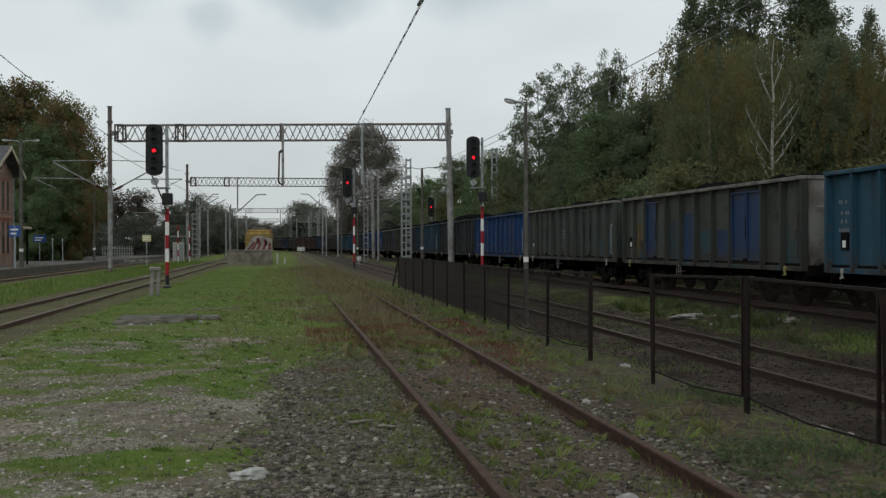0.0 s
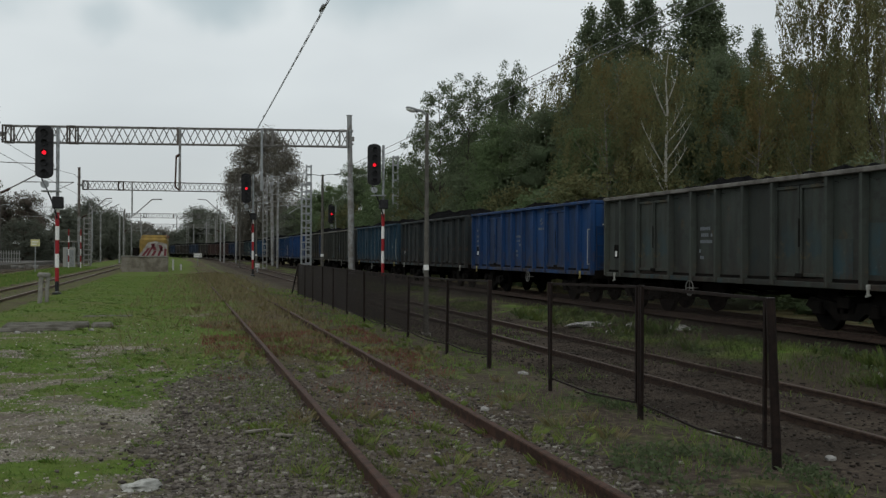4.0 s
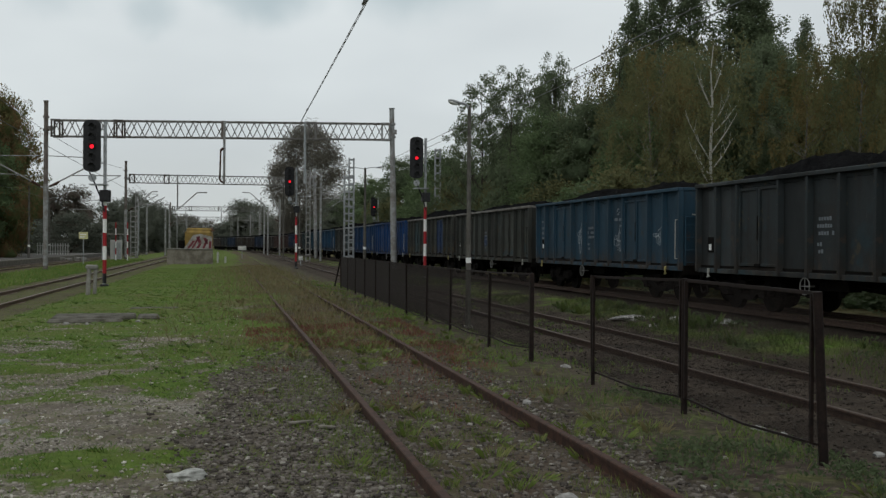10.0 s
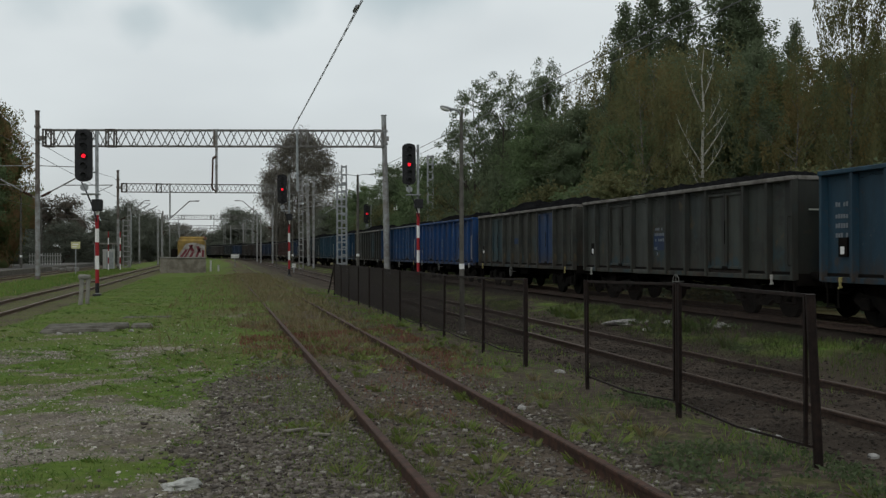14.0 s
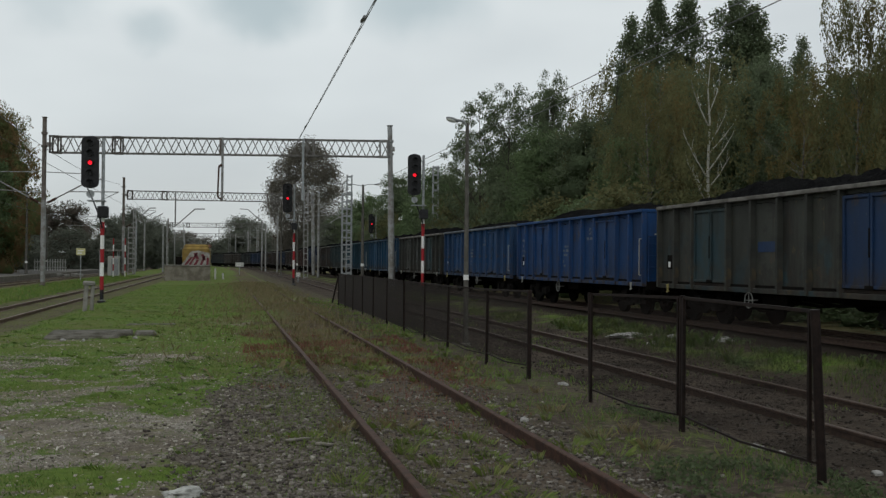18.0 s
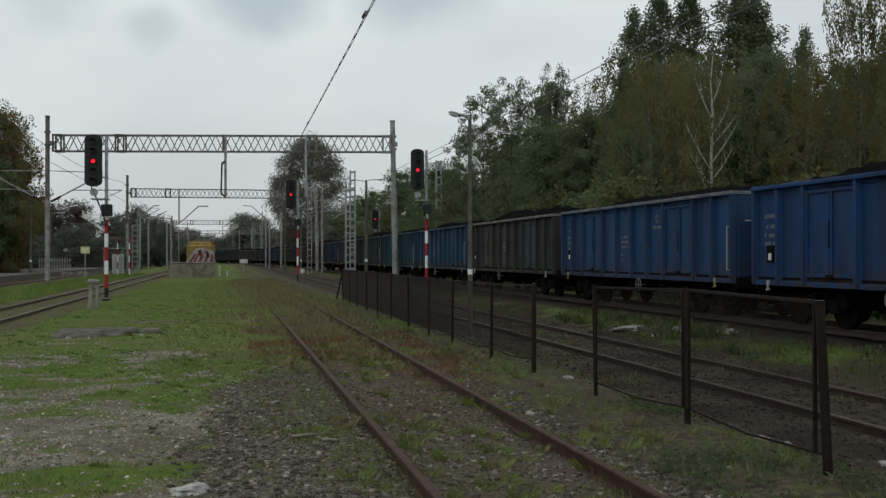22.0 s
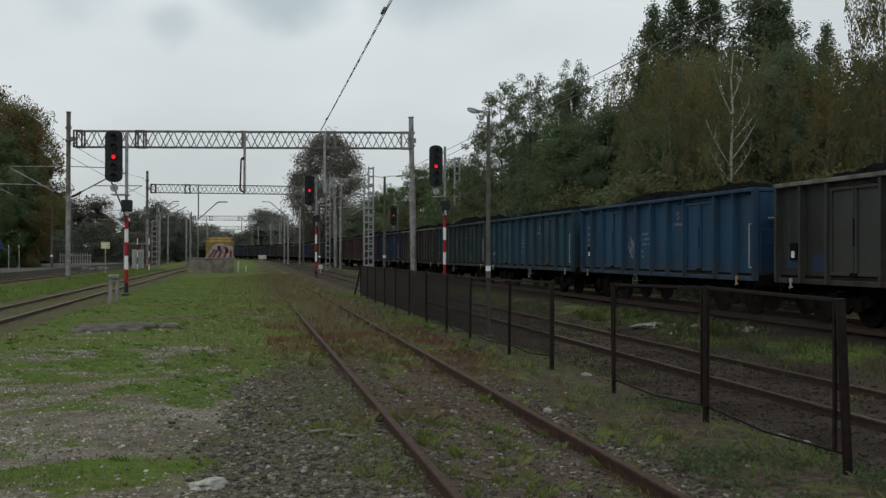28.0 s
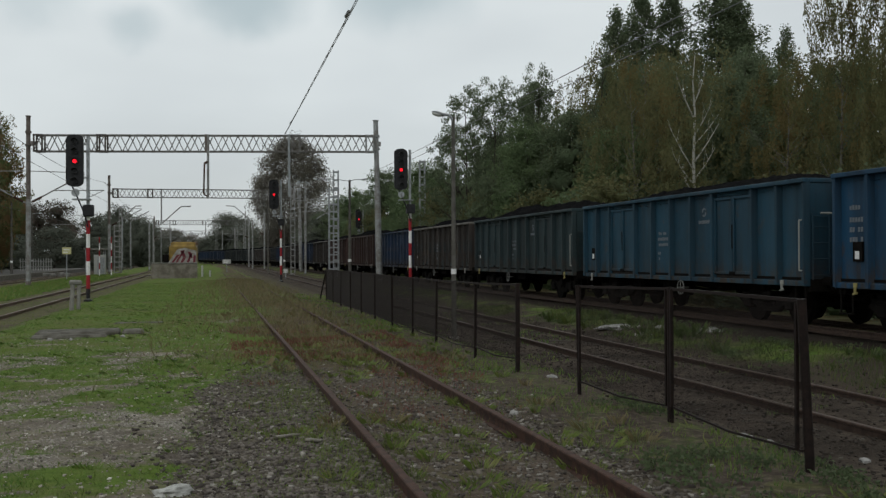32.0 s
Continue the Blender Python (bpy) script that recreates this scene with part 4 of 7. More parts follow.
        if blue or i % 2 == 0:
            for r, z in enumerate((2.18, 2.02, 1.86, 1.62, 1.46)):
                bars(bm, x, 0.96 - (0.0 if r % 2 else 0.05), z, (0.5, 0.66, 0.6, 0.2, 0.2)[r], 0.09, (5, 7, 6, 2, 2)[r], i * 7 + r)
            part("stencilled_lettering", bm, MARK, w, "faded white lettering bars")["kind"] = "stuff"
            bm = bmesh.new()
        if blue:
            swirl(bm, x, -1.80, 2.72, 0.12)
            bars(bm, x, -1.5, 2.42, 0.6, 0.10, 8, i)
            part("emblem", bm, MARK, w, "faded white round emblem")["kind"] = "stuff"
            bm = bmesh.new()
        if i in (0, 3, 5, 8, 9, 11, 14):
            for z in (2.5, 2.25, 2.05, 1.85):
                bars(bm, x, 6.1, z, 0.45, 0.10, 5, i * 3 + int(z * 10))
            part("stencilled_lettering", bm, MARK, w, "faded white lettering bars")["kind"] = "stuff"
            bm = bmesh.new()
        if i == 5:
            for y, z, ww, h in ((2.1, 1.25, 0.7, 1.3), (-1.5, 1.2, 0.65, 1.1), (-4.5, 1.5, 0.8, 0.75)):
                part("graffiti", scrawl(bmesh.new(), x, y, z, ww, h, y), CHALK, w, "white sprayed scrawl")
            bm.free()
        elif i == 11:
            scrawl(bm, x, 2.1, 1.35, 0.7, 0.9, 3)
            part("graffiti", bm, CHALK, w, "white sprayed scrawl")
        else:
            bm.free()
        patches = {1: ((0.05, 1.15, 1.0, 2.55, PATCHBLUE), (1.3, 2.35, 1.1, 2.35, PATCHTEAL), (4.5, 5.35, 1.35, 2.3, PATCHOCHRE), (-2.3, -1.3, 1.2, 2.0, PATCHBLUE), (-6.3, -5.3, 1.05, 1.7, PATCHTEAL), (-1.1, -0.1, 1.3, 2.0, PATCHTEAL), (4.2, 5.1, 1.05, 1.75, PATCHTEAL)),
                   2: ((-5.1, -4.25, 1.1, 1.9, PATCHTEAL), (-6.3, -5.3, 1.2, 2.2, PATCHTEAL)), 6: ((0.1, 1.1, 1.6, 2.1, PATCHBLUE),), 7: ((0.1, 1.1, 1.9, 2.15, PATCHBLUE),),
                   10: ((5.3, 6.2, 1.25, 1.75, PATCHBLUE), (-6.3, -5.3, 1.05, 1.9, PATCHTEAL), (4.2, 5.1, 1.2, 1.6, PATCHBLUE))}
        if i in patches:
            for y0, y1, z0, z1, tone in patches[i]:
                part("paint_patch", boxes((x - 0.004, x + 0.003, y0 + 0.08, y1 - 0.08, z0, z1)), tone, w, "patch of other paint on the side")
    WAGONS.append((i, w, bogies))


for i in range(36):
    wagon(i)


def rolled(t):
    """How far the train has rolled after t seconds; it is slowing."""
    return 5.4722 * t - 0.0209 * t * t + 0.000146 * t ** 3 - 0.034 * max(0.0, t - 28.0) ** 2


def wagon_pose(i, t):
    y = 9.3 + HALF_L + 14.04 * i - rolled(t)
    a, b = Vector((train_x(y - 4.5), y - 4.5, TRAIN_Z)), Vector((train_x(y + 4.5), y + 4.5, TRAIN_Z))
    d = b - a
    return Matrix.Translation((a + b) / 2) @ Matrix.Rotation(math.atan2(-d.x, d.y), 4, "Z")


def motions():
    for i, w, wheels in WAGONS:
        walk(w, [(t, wagon_pose(i, t)) for t in range(33)])
        if i < 14:
            turns = [k / 10 for k in range(321)]
            for ws in wheels:
                home = ws.matrix_basis.translation.copy()
                walk(ws, [(t, Matrix.Translation(home) @ Matrix.Rotation(-rolled(t) / 0.46, 4, "X")) for t in turns])

# ---------------------------------------------------------------- signals


def lens_hood(bm, x, y, z, r):
    bar(bm, (x, y, z), (x, y - 0.06, z), r * 1.15, 16)
    n = 12
    for i in range(n):
        a0, a1 = math.pi * (i / n) - 0.15, math.pi * ((i + 1) / n) - 0.15
        q = [(r * 1.15 * math.cos(a), r * 1.15 * math.sin(a)) for a in (a0, a1)]
        bm.faces.new([bm.verts.new(p) for p in ((x + q[0][0], y, z + q[0][1]), (x + q[1][0], y, z + q[1][1]), (x + q[1][0], y - 0.22, z + q[1][1]), (x + q[0][0], y - 0.22, z + q[0][1]))])


def head_mesh(lamps, gap=0.42):
    """A tall board with rounded ends that carries the lamps."""
    bm = bmesh.new()
    h, w = lamps * gap + 0.14, 0.36
    pts = []
    for cz, a0 in ((h - w * 0.6, 0), (w * 0.6, math.pi)):
        for i in range(9):
            a = a0 + math.pi * i / 8
            pts.append((w * math.cos(a), cz + w * 0.6 * math.sin(a)))
    f = [bm.verts.new((x, -0.05, z)) for x, z in pts]
    b = [bm.verts.new((x, 0.06, z)) for x, z in pts]
    n = len(pts)
    for i in range(n):
        bm.faces.new((f[i], f[(i + 1) % n], b[(i + 1) % n], b[i]))
    bm.faces.new(list(reversed(f))), bm.faces.new(b)
    box(bm, -0.2, 0.2, 0.06, 0.26, 0.12, h - 0.12, 0.02)
    for i in range(lamps):
        lens_hood(bm, 0, -0.05, 0.25 + i * gap, 0.11)
    return bm


def signal(x, y, red_z, lamps, red_at, label, side=1, pole_from=0.0, stripes=True, boxy=True):
    g = float(lift(x, y)) - 0.03
    s = thing("railway_signal", label, "railway signal", pose(x, y, g, 0, 0, -10 * 0), group="railway signals showing red")
    bottom = red_z - (0.25 + red_at * 0.42) - g
    top = bottom + lamps * 0.42 + 0.14
    part("base", boxes((-0.17, 0.17, -0.17, 0.17, -0.1, 0.12), bevel=0.03), SIGBLACK, s)
    part("pole", bar(bmesh.new(), (0, 0, 0.1), (0, 0, top - 0.05), 0.07, 12), GALV, s)
    if stripes:
        z, k = 0.16, 0
        tones = (SIGBLACK, RED, WHITE, RED, WHITE, RED, WHITE)
        for k, tone in enumerate(tones):
            h = 0.42 if k == 0 else (bottom - 1.3) / 6.2
            part("band", bar(bmesh.new(), (0, 0, z), (0, 0, z + h), 0.083, 14), tone, s)
            z += h
    hd = part("lamp_board", head_mesh(lamps), SIGBLACK, s, "black board with hooded lamps", at=(-0.52 * side, -0.12, bottom))
    part("red_lamp", bar(bmesh.new(), (0, -0.115, 0.25 + red_at * 0.42), (0, -0.125, 0.25 + red_at * 0.42), 0.086, 18), LAMPGLASS, hd, "lit red lamp")
    for z in (bottom + 0.4, top - 0.4):
        part("bracket", strip(bmesh.new(), (0, 0, z), (-0.52 * side, 0.12, z), 0.05), GALV, s)
    plate = bmesh.new()
    bar(plate, (-0.5 * side, -0.10, bottom - 0.24), (-0.5 * side, -0.13, bottom - 0.24), 0.17, 18)
    part("lamp_disc", plate, GALV, s, "pale round plate below the lamp board")
    deck = boxes((-0.62, 0.12, -0.3, 0.3, bottom - 0.55, bottom - 0.50))
    part("service_step", deck, GALV, s)
    if boxy:
        part("junction_box", boxes((-0.2, 0.24, -0.24, 0.2, bottom - 1.25, bottom - 0.75), bevel=0.03), SIGBLACK, s)
    bm = bmesh.new()
    tube(bm, [(-0.62 * side * (1 - k / 7) ** 1.3, -0.1, bottom - 1.7 * k / 7) for k in range(8)], 0.035, 6)
    part("cable_hose", bm, SIGBLACK, s)
    return s


signal(-5.07, 45.7, 5.88, 5, 2, "tall red-lit signal on a red-white banded pole in grass")
signal(10.55, 54.0, 6.45, 5, 2, "red-lit signal on a banded pole before the train")
signal(5.24, 77.9, 6.51, 5, 2, "red-lit signal on a banded pole between two tracks")
signal(17.3, 117.0, 6.15, 5, 2, "red-lit signal showing above the wagons", stripes=False, boxy=False)

# ---------------------------------------------------------------- masts and gantries


def tube_mast(name, x, y, h, label, r=0.16, lean=0.0, tone=MASTGREY, group="overhead line masts"):
    g = float(lift(x, y)) - 0.05
    m = thing(name, label, "line mast", pose(x, y, g, 0, lean, 0), group=group)
    part("shaft", bar(bmesh.new(), (0, 0, 0), (0, 0, h - g), r, 16, r * 0.92), tone, m)
    part("footing", boxes((-0.26, 0.26, -0.26, 0.26, -0.2, 0.14), bevel=0.04), MOSSY, m)
    part("cap", bar(bmesh.new(), (0, 0, h - g), (0, 0, h - g + 0.05), r * 1.15, 16), tone, m)
    for z in (h - g - 1.15, h - g - 2.05):
        part("clamp", bar(bmesh.new(), (0, 0, z), (0, 0, z + 0.14), r * 1.35, 16), tone, m)
    return m


def lattice_mast(x, y, h, label, w=0.55, bays=14, top_bays=0, tone=GALV):
    """Two channels tied by battens, on four sides."""
    g = float(lift(x, y)) - 0.05
    m = thing("lattice_mast", label, "line mast", pose(x, y, g), group="lattice masts")
    for sx in (-1, 1):
        for sy in (-1, 1):
            part("leg", boxes((sx * w / 2 - 0.045, sx * w / 2 + 0.045, sy * w * 0.35 - 0.04, sy * w * 0.35 + 0.04, 0, h - g)), tone, m)
    for k in range(bays + 1):
        z = 0.15 + (h - g - 0.3) * k / bays
        part("batten", boxes((-w / 2, w / 2, -w * 0.35 - 0.055, -w * 0.35 - 0.03, z - 0.065, z + 0.065)), tone, m)
        part("batten", boxes((-w / 2, w / 2, w * 0.35 + 0.03, w * 0.35 + 0.055, z - 0.065, z + 0.065)), tone, m)
    return m


BEAMGREY = dull("weathered_beam_steel", (0.185, 0.18, 0.172), (0.10, 0.092, 0.083), 3, 0.7, 0.1, 0.003)
DARKFRAME = dull("dark_weathered_steel", (0.060, 0.052, 0.047), (0.10, 0.088, 0.078), 3, 0.8, 0.0, 0.003)
OLDMAST = dull("brown_weathered_mast", (0.17, 0.15, 0.135), (0.105, 0.085, 0.072), 2.5, 0.7, 0.1, 0.003)


def gantry(xl, yl, xr, yr, z_beam, top_l, top_r, label, bays=40, deep=0.85, left=True, right=True, drops=()):
    if left:
        m = tube_mast("gantry_mast", xl, yl, top_l, "round brown-weathered steel gantry mast with a pale foot", tone=OLDMAST)
        part("pale_sleeve", bar(bmesh.new(), (0, 0, 0.35), (0, 0, top_l * 0.52), 0.172, 14, 0.168), MASTGREY, m, "pale galvanised lower half")
    if right:
        m = tube_mast("gantry_mast", xr, yr, top_r, "round galvanised steel gantry mast", 0.19, lean=-1.2)
        part("thick_sleeve", bar(bmesh.new(), (0, 0, 0.3), (0, 0, top_r * 0.6), 0.235, 14, 0.21), MASTGREY, m, "thicker lower half")
    g = thing("gantry_beam", label, "gantry beam", group="lattice gantry beams")
    a, b = Vector((xl + 0.45, yl, z_beam)), Vector((xr - 0.3, yr, z_beam))
    along = (b - a).normalized()
    across = Vector((-along.y, along.x, 0)) * 0.3
    up = Vector((0, 0, deep))
    for s in (-1, 1):
        for z in (0, 1):
            part("chord", strip(bmesh.new(), a + across * s + up * (z - 1), b + across * s + up * (z - 1), 0.08), BEAMGREY, g)
    L = (b - a).length
    for s in (-1, 1):
        bm = bmesh.new()
        for k in range(bays):
            p, q = a + along * (L * k / bays), a + along * (L * (k + 1) / bays)
            lo, hi = (0, 1) if (k % 2 == 0) == (s > 0) else (1, 0)
            strip(bm, p + across * s - up * lo, q + across * s - up * hi, 0.055)
        ob = part("lacing", bm, BEAMGREY, g, "crossed lacing bars")
        tagged(ob, kind="stuff")
    for u, w, tone in ((0.012, 0.28, DARKFRAME), (0.195, 0.28, DARKFRAME), (0.5, 0.02, OLDMAST), (0.765, 0.24, BEAMGREY), (0.985, 0.26, MASTGREY)):
        p = a + along * (L * u)
        bm = bmesh.new()
        for d in (-w, w):
            for s in (-1, 1):
                strip(bm, p + along * d + across * s - up * 1.04, p + along * d + across * s + up * 0.04, 0.11)
        for z in (0, 1):
            for s in (-1, 1):
                strip(bm, p - along * (w + 0.05) + across * s + up * (z - 1), p + along * (w + 0.05) + across * s + up * (z - 1), 0.12)
        part("beam_joint", bm, tone, g)
    for p, s in ((a, -1), (b, 1)):
        part("bearing", strip(bmesh.new(), p - up * 0.5, p - up * 0.5 + along * (0.42 * s), 0.3), MASTGREY, g)
    for x, low, tone in drops:
        u = (x - a.x) / (b.x - a.x)
        p = a.lerp(b, u)
        part("drop_post", bar(bmesh.new(), p + Vector((0, -0.36, 0.05)), (p.x, p.y - 0.36, low), 0.09, 10), tone, g, "hanging post of the gantry")
    return g


main_gantry = gantry(-12.25, 75.0, 11.66, 71.0, 10.30, 11.6, 11.37, "weathered steel lattice beam across the tracks", 44, 1.12, drops=((-0.12, 5.92, MASTGREY), (5.4, 6.0, GALV)))
# the insulated arm on the hanging post
bm = bmesh.new()
bar(bm, (-0.36, 72.55, 8.3), (-0.42, 72.55, 6.2), 0.06, 8)
bar(bm, (-0.36, 72.55, 8.3), (-0.14, 72.6, 8.45), 0.09, 8)
bar(bm, (-0.42, 72.55, 6.2), (-0.14, 72.6, 6.0), 0.06, 8)
part("insulated_arm", bm, RUST, main_gantry)
gantry(-11.75, 127.5, 11.0, 127, 10.05, 11.6, 11.2, "far lattice beam across the tracks", 42, 1.0, drops=((-5.7, 5.86, MASTGREY),))
gantry(-12.5, 243, 9.0, 241, 10.4, 11.3, 11.2, "distant lattice beam across the tracks", 36, 1.0, drops=((-9.0, 5.9, MASTGREY), (-1.0, 5.9, MASTGREY)))
gantry(-13, 335, 8.0, 335, 10.4, 11.3, 11.2, "distant lattice beam across the tracks", 30, 1.0, drops=((-6, 5.9, MASTGREY),))

lattice_mast(10.75, 90.5, 7.9, "galvanised batten mast standing before the train", 0.82, 12)
lattice_mast(10.95, 90.5, 9.5, "slim galvanised batten mast top beside a wider one", 0.42, 13)
lattice_mast(18.5, 89.0, 10.4, "slim galvanised batten mast behind the train", 0.45, 15)
lattice_mast(9.3, 118, 10.4, "slim galvanised batten mast beside the tracks", 0.45, 15, tone=MASTGREY)
lattice_mast(-26.0, 122, 9.6, "pale batten mast under the station trees", 0.6, 16)
lattice_mast(-11.4, 135, 6.0, "batten mast beside the main line", 0.85, 9, tone=MASTGREY)
tube_mast("line_mast", 10.2, 112, 10.0, "pale tubular mast by the curve", 0.13, tone=MASTGREY)
tube_mast("line_mast", -16.6, 150, 8.5, "pale mast beside the main line", 0.14, tone=GALV)
tube_mast("line_mast", -14.5, 180, 8.5, "pale mast beside the main line", 0.14, tone=GALV)
tube_mast("line_mast", 7.2, 131, 9.4, "slim grey post beside the siding", 0.10, tone=POLE)
for x, y, h in ((9.0, 175, 9.5), (7.5, 205, 9.5), (8.6, 270, 9.8), (3.6, 310, 9.8), (-10.5, 290, 9.5), (-11, 210, 9.5)):
    tube_mast("line_mast", x, y, h, "distant grey line mast", 0.15)
for a, b, c in (((-5.61, 127.0, 5.93), (-3.40, 127.0, 7.98), (-2.24, 127.0, 8.01)), ((-12.28, 150.0, 7.14), (-10.25, 150.0, 9.13), (-9.45, 150.0, 9.15)), ((-12.76, 175.0, 7.78), (-9.90, 175.0, 9.46), (-9.86, 175.0, 9.46)), ((7.22, 180.0, 7.97), (4.14, 180.0, 10.68), (2.76, 180.0, 10.75)), ((-0.55, 243.0, 9.00), (1.13, 243.0, 10.64), (2.72, 243.0, 10.67))):
    pa = thing("pull_off_arm", "grey bent pull-off arm of the overhead line", "cantilever", group="pull-off arms")
    part("strut", bar(bmesh.new(), a, b, 0.07, 8), MASTGREY, pa)
    part("arm", bar(bmesh.new(), b, c, 0.07, 8), MASTGREY, pa)
lattice_mast(-12.31, 150, 9.1, "slim batten mast beside the curve", 0.35, 14, tone=MASTGREY)
lattice_mast(1.97, 340, 12.7, "slim batten mast beside the curve", 0.6, 14, tone=MASTGREY)
lattice_mast(7.44, 300, 12.0, "slim batten mast beside the curve", 0.6, 14, tone=MASTGREY)
tube_mast("line_mast", 8.35, 250, 12.9, "distant grey line mast", 0.13)
tube_mast("line_mast", -12.76, 175, 7.8, "distant grey line mast", 0.13)
tube_mast("line_mast", 7.22, 180, 8.0, "distant grey line mast", 0.13)
tube_mast("line_mast", -8.95, 160, 7.2, "distant grey line mast", 0.13)
tube_mast("line_mast", -10.40, 230, 8.4, "distant grey line mast", 0.13)
# rigid cross arms on the masts by the curve
mc = thing("mast_cantilever", "grey cantilever arms spread between masts by the curve", "cantilever")
for a, b, r in (((9.3, 117.8, 8.2), (13.4, 110, 8.3), 0.05), ((9.3, 117.8, 7.4), (13.4, 110, 7.5), 0.05), ((9.3, 117.8, 6.9), (13.4, 110, 7.0), 0.05), ((10.2, 111.8, 8.0), (13.2, 109, 5.9), 0.06), ((11.2, 110, 5.9), (13.2, 109, 7.2), 0.05)):
    part("arm", bar(bmesh.new(), a, b, r, 6), MASTGREY, mc)


def cantilever(x, y, side, label="tubular cantilever carrying the overhead wire"):
    """Stay, strut and registration arm from a mast at x towards the track."""
    c = thing("cantilever", label, "cantilever", pose(x, y, 0), group="overhead line cantilevers")
    part("strut", bar(bmesh.new(), (0, 0, 5.6), (side * 3.6, -0.3, 7.6), 0.05, 8), MASTGREY, c)
    part("stay", bar(bmesh.new(), (0, 0, 7.8), (side * 3.6, -0.3, 7.7), 0.03, 8), MASTGREY, c)
    part("registration_arm", bar(bmesh.new(), (side * 1.6, -0.3, 6.45), (side * 4.9, -0.3, 6.5), 0.035, 8), MASTGREY, c)
    part("steady_arm", bar(bmesh.new(), (side * 4.9, -0.3, 6.5), (side * 3.4, -0.3, 5.75), 0.025, 6), MASTGREY, c)
    part("insulator", bar(bmesh.new(), (side * 0.15, 0, 5.68), (side * 0.75, -0.05, 6.0), 0.085, 10), RUST, c)
    return c


for x, y, s in ((-12.1, 74.8, 1), (-11.6, 127.4, 1), (-11, 210, 1), (-10.5, 290, 1), (-16.6, 150, -1), (9.0, 175, -1), (7.5, 205, -1), (-12.4, 243, 1), (8.6, 270, -1), (-12.4, 74.8, -1)):
    cantilever(x, y, s)

# ---------------------------------------------------------------- overhead wires


def wire(name, label, pts, r=0.012, tone=CABLE):
    return tagged(part(name, tube(bmesh.new(), pts, r, 5), tone), label, "overhead wire")


def sag(a, b, drop, n=10):
    a, b = Vector(a), Vector(b)
    return [a.lerp(b, i / n) - Vector((0, 0, 4 * drop * (i / n) * (1 - i / n))) for i in range(n + 1)]


for x in (LEFT1, LEFT2):
    stops = [-40, 18, 73.8, 128.3, 176, 243, 335]
    for a, b in zip(stops, stops[1:]):
        wire("contact_wire", "dark overhead contact wire along the main line", sag((x, a, 5.75), (x, b, 5.75), 0.06), 0.011)
        wire("messenger_wire", "sagging messenger wire above the contact wire", sag((x, a, 7.0), (x, b, 7.0), 0.75), 0.011)
# the doubled wire that ends on the gantry
A0, B0 = Vector((5.08, 72.0, 10.3)), Vector((2.52, -18, 7.0))
WIREGREY = plain("grey_twisted_wire", (0.27, 0.27, 0.27), 0.6, 0.1)
tw = thing("anchored_catenary", "doubled catenary wire with clamps tied off at the gantry", "overhead wire")
for off in (-0.085, 0.085):
    part("strand", tube(bmesh.new(), [p + Vector((off, 0, off * 1.4)) for p in sag(A0, B0, 0.1, 20)], 0.011, 5), WIREGREY, tw)
for k in range(46):
    u = (k + 0.5) / 46
    p = A0.lerp(B0, u) - Vector((0, 0, 0.4 * u * (1 - u)))
    part("clamp", strip(bmesh.new(), p + Vector((-0.085, 0.25, -0.12)), p + Vector((0.085, -0.25, 0.12)), 0.015), WIREGREY, tw)
for k in (5, 22):
    p = A0.lerp(B0, k / 46)
    part("insulator", bar(bmesh.new(), p + Vector((0, 0.3, 0)), p - Vector((0, 0.3, 0)), 0.055, 10), LIGHTCABLE, tw)
for z, dx in ((7.75, 0.0), (7.45, 0.25)):
    wire("feeder_wire", "pale feeder wire strung along the wagons", sag((11.45 + dx * 0.3, 71.0, z + 0.1), (11.25 + dx, -20, z + 0.1), 0.15, 16), 0.014, LIGHTCABLE)

# ---------------------------------------------------------------- lamps


def lamp_post(x, y, h, label, arms, tone=POLE, r=0.11, head=1.0, mark=(1.55, 1.75)):
    g = float(lift(x, y)) - 0.05
    l = thing("lamp_post", label, "street lamp", pose(x, y, g), group="yard lamp posts")
    part("post", bar(bmesh.new(), (0, 0, 0), (0, 0, h - g), r, 14, r * 0.62), tone, l)
    part("footing", bar(bmesh.new(), (0, 0, -0.1), (0, 0, 0.1), r * 1.8, 14), CONCRETE, l)
    part("paint_mark", bar(bmesh.new(), (0, 0, mark[0]), (0, 0, mark[1]), r * 0.95, 14), WHITE, l, "white painted mark on the post")
    for dx, dy in arms:
        bm = bmesh.new()
        e = Vector((dx, dy, h - g + 0.06 * head))
        bar(bm, (0, 0, h - g - 0.1), e * 0.35 + Vector((0, 0, (h - g) * 0.65)), 0.028, 8)
        bar(bm, e * 0.35 + Vector((0, 0, (h - g) * 0.65)), e, 0.028, 8)
        part("arm", bm, GALV, l)
        d = Vector((dx, dy, 0)).normalized()
        m = Matrix.Translation(e + d * (0.2 * head)) @ Vector((d.x, d.y, 0.18)).to_track_quat("X", "Z").to_matrix().to_4x4() @ Matrix.Scale(head, 4)
        bm = bmesh.new()
        bmesh.ops.create_uvsphere(bm, u_segments=14, v_segments=8, radius=0.5, matrix=m @ Matrix.Diagonal((0.52, 0.21, 0.13, 1)))
        part("luminaire", bm, GALV, l, "pale oval lamp head")
        bm = bmesh.new()
        bmesh.ops.create_uvsphere(bm, u_segments=12, v_segments=6, radius=0.5, matrix=m @ Matrix.Translation((0.05, 0, -0.035)) @ Matrix.Diagonal((0.4, 0.19, 0.13, 1)))
        part("lamp_bowl", bm, WHITE, l)
    return l


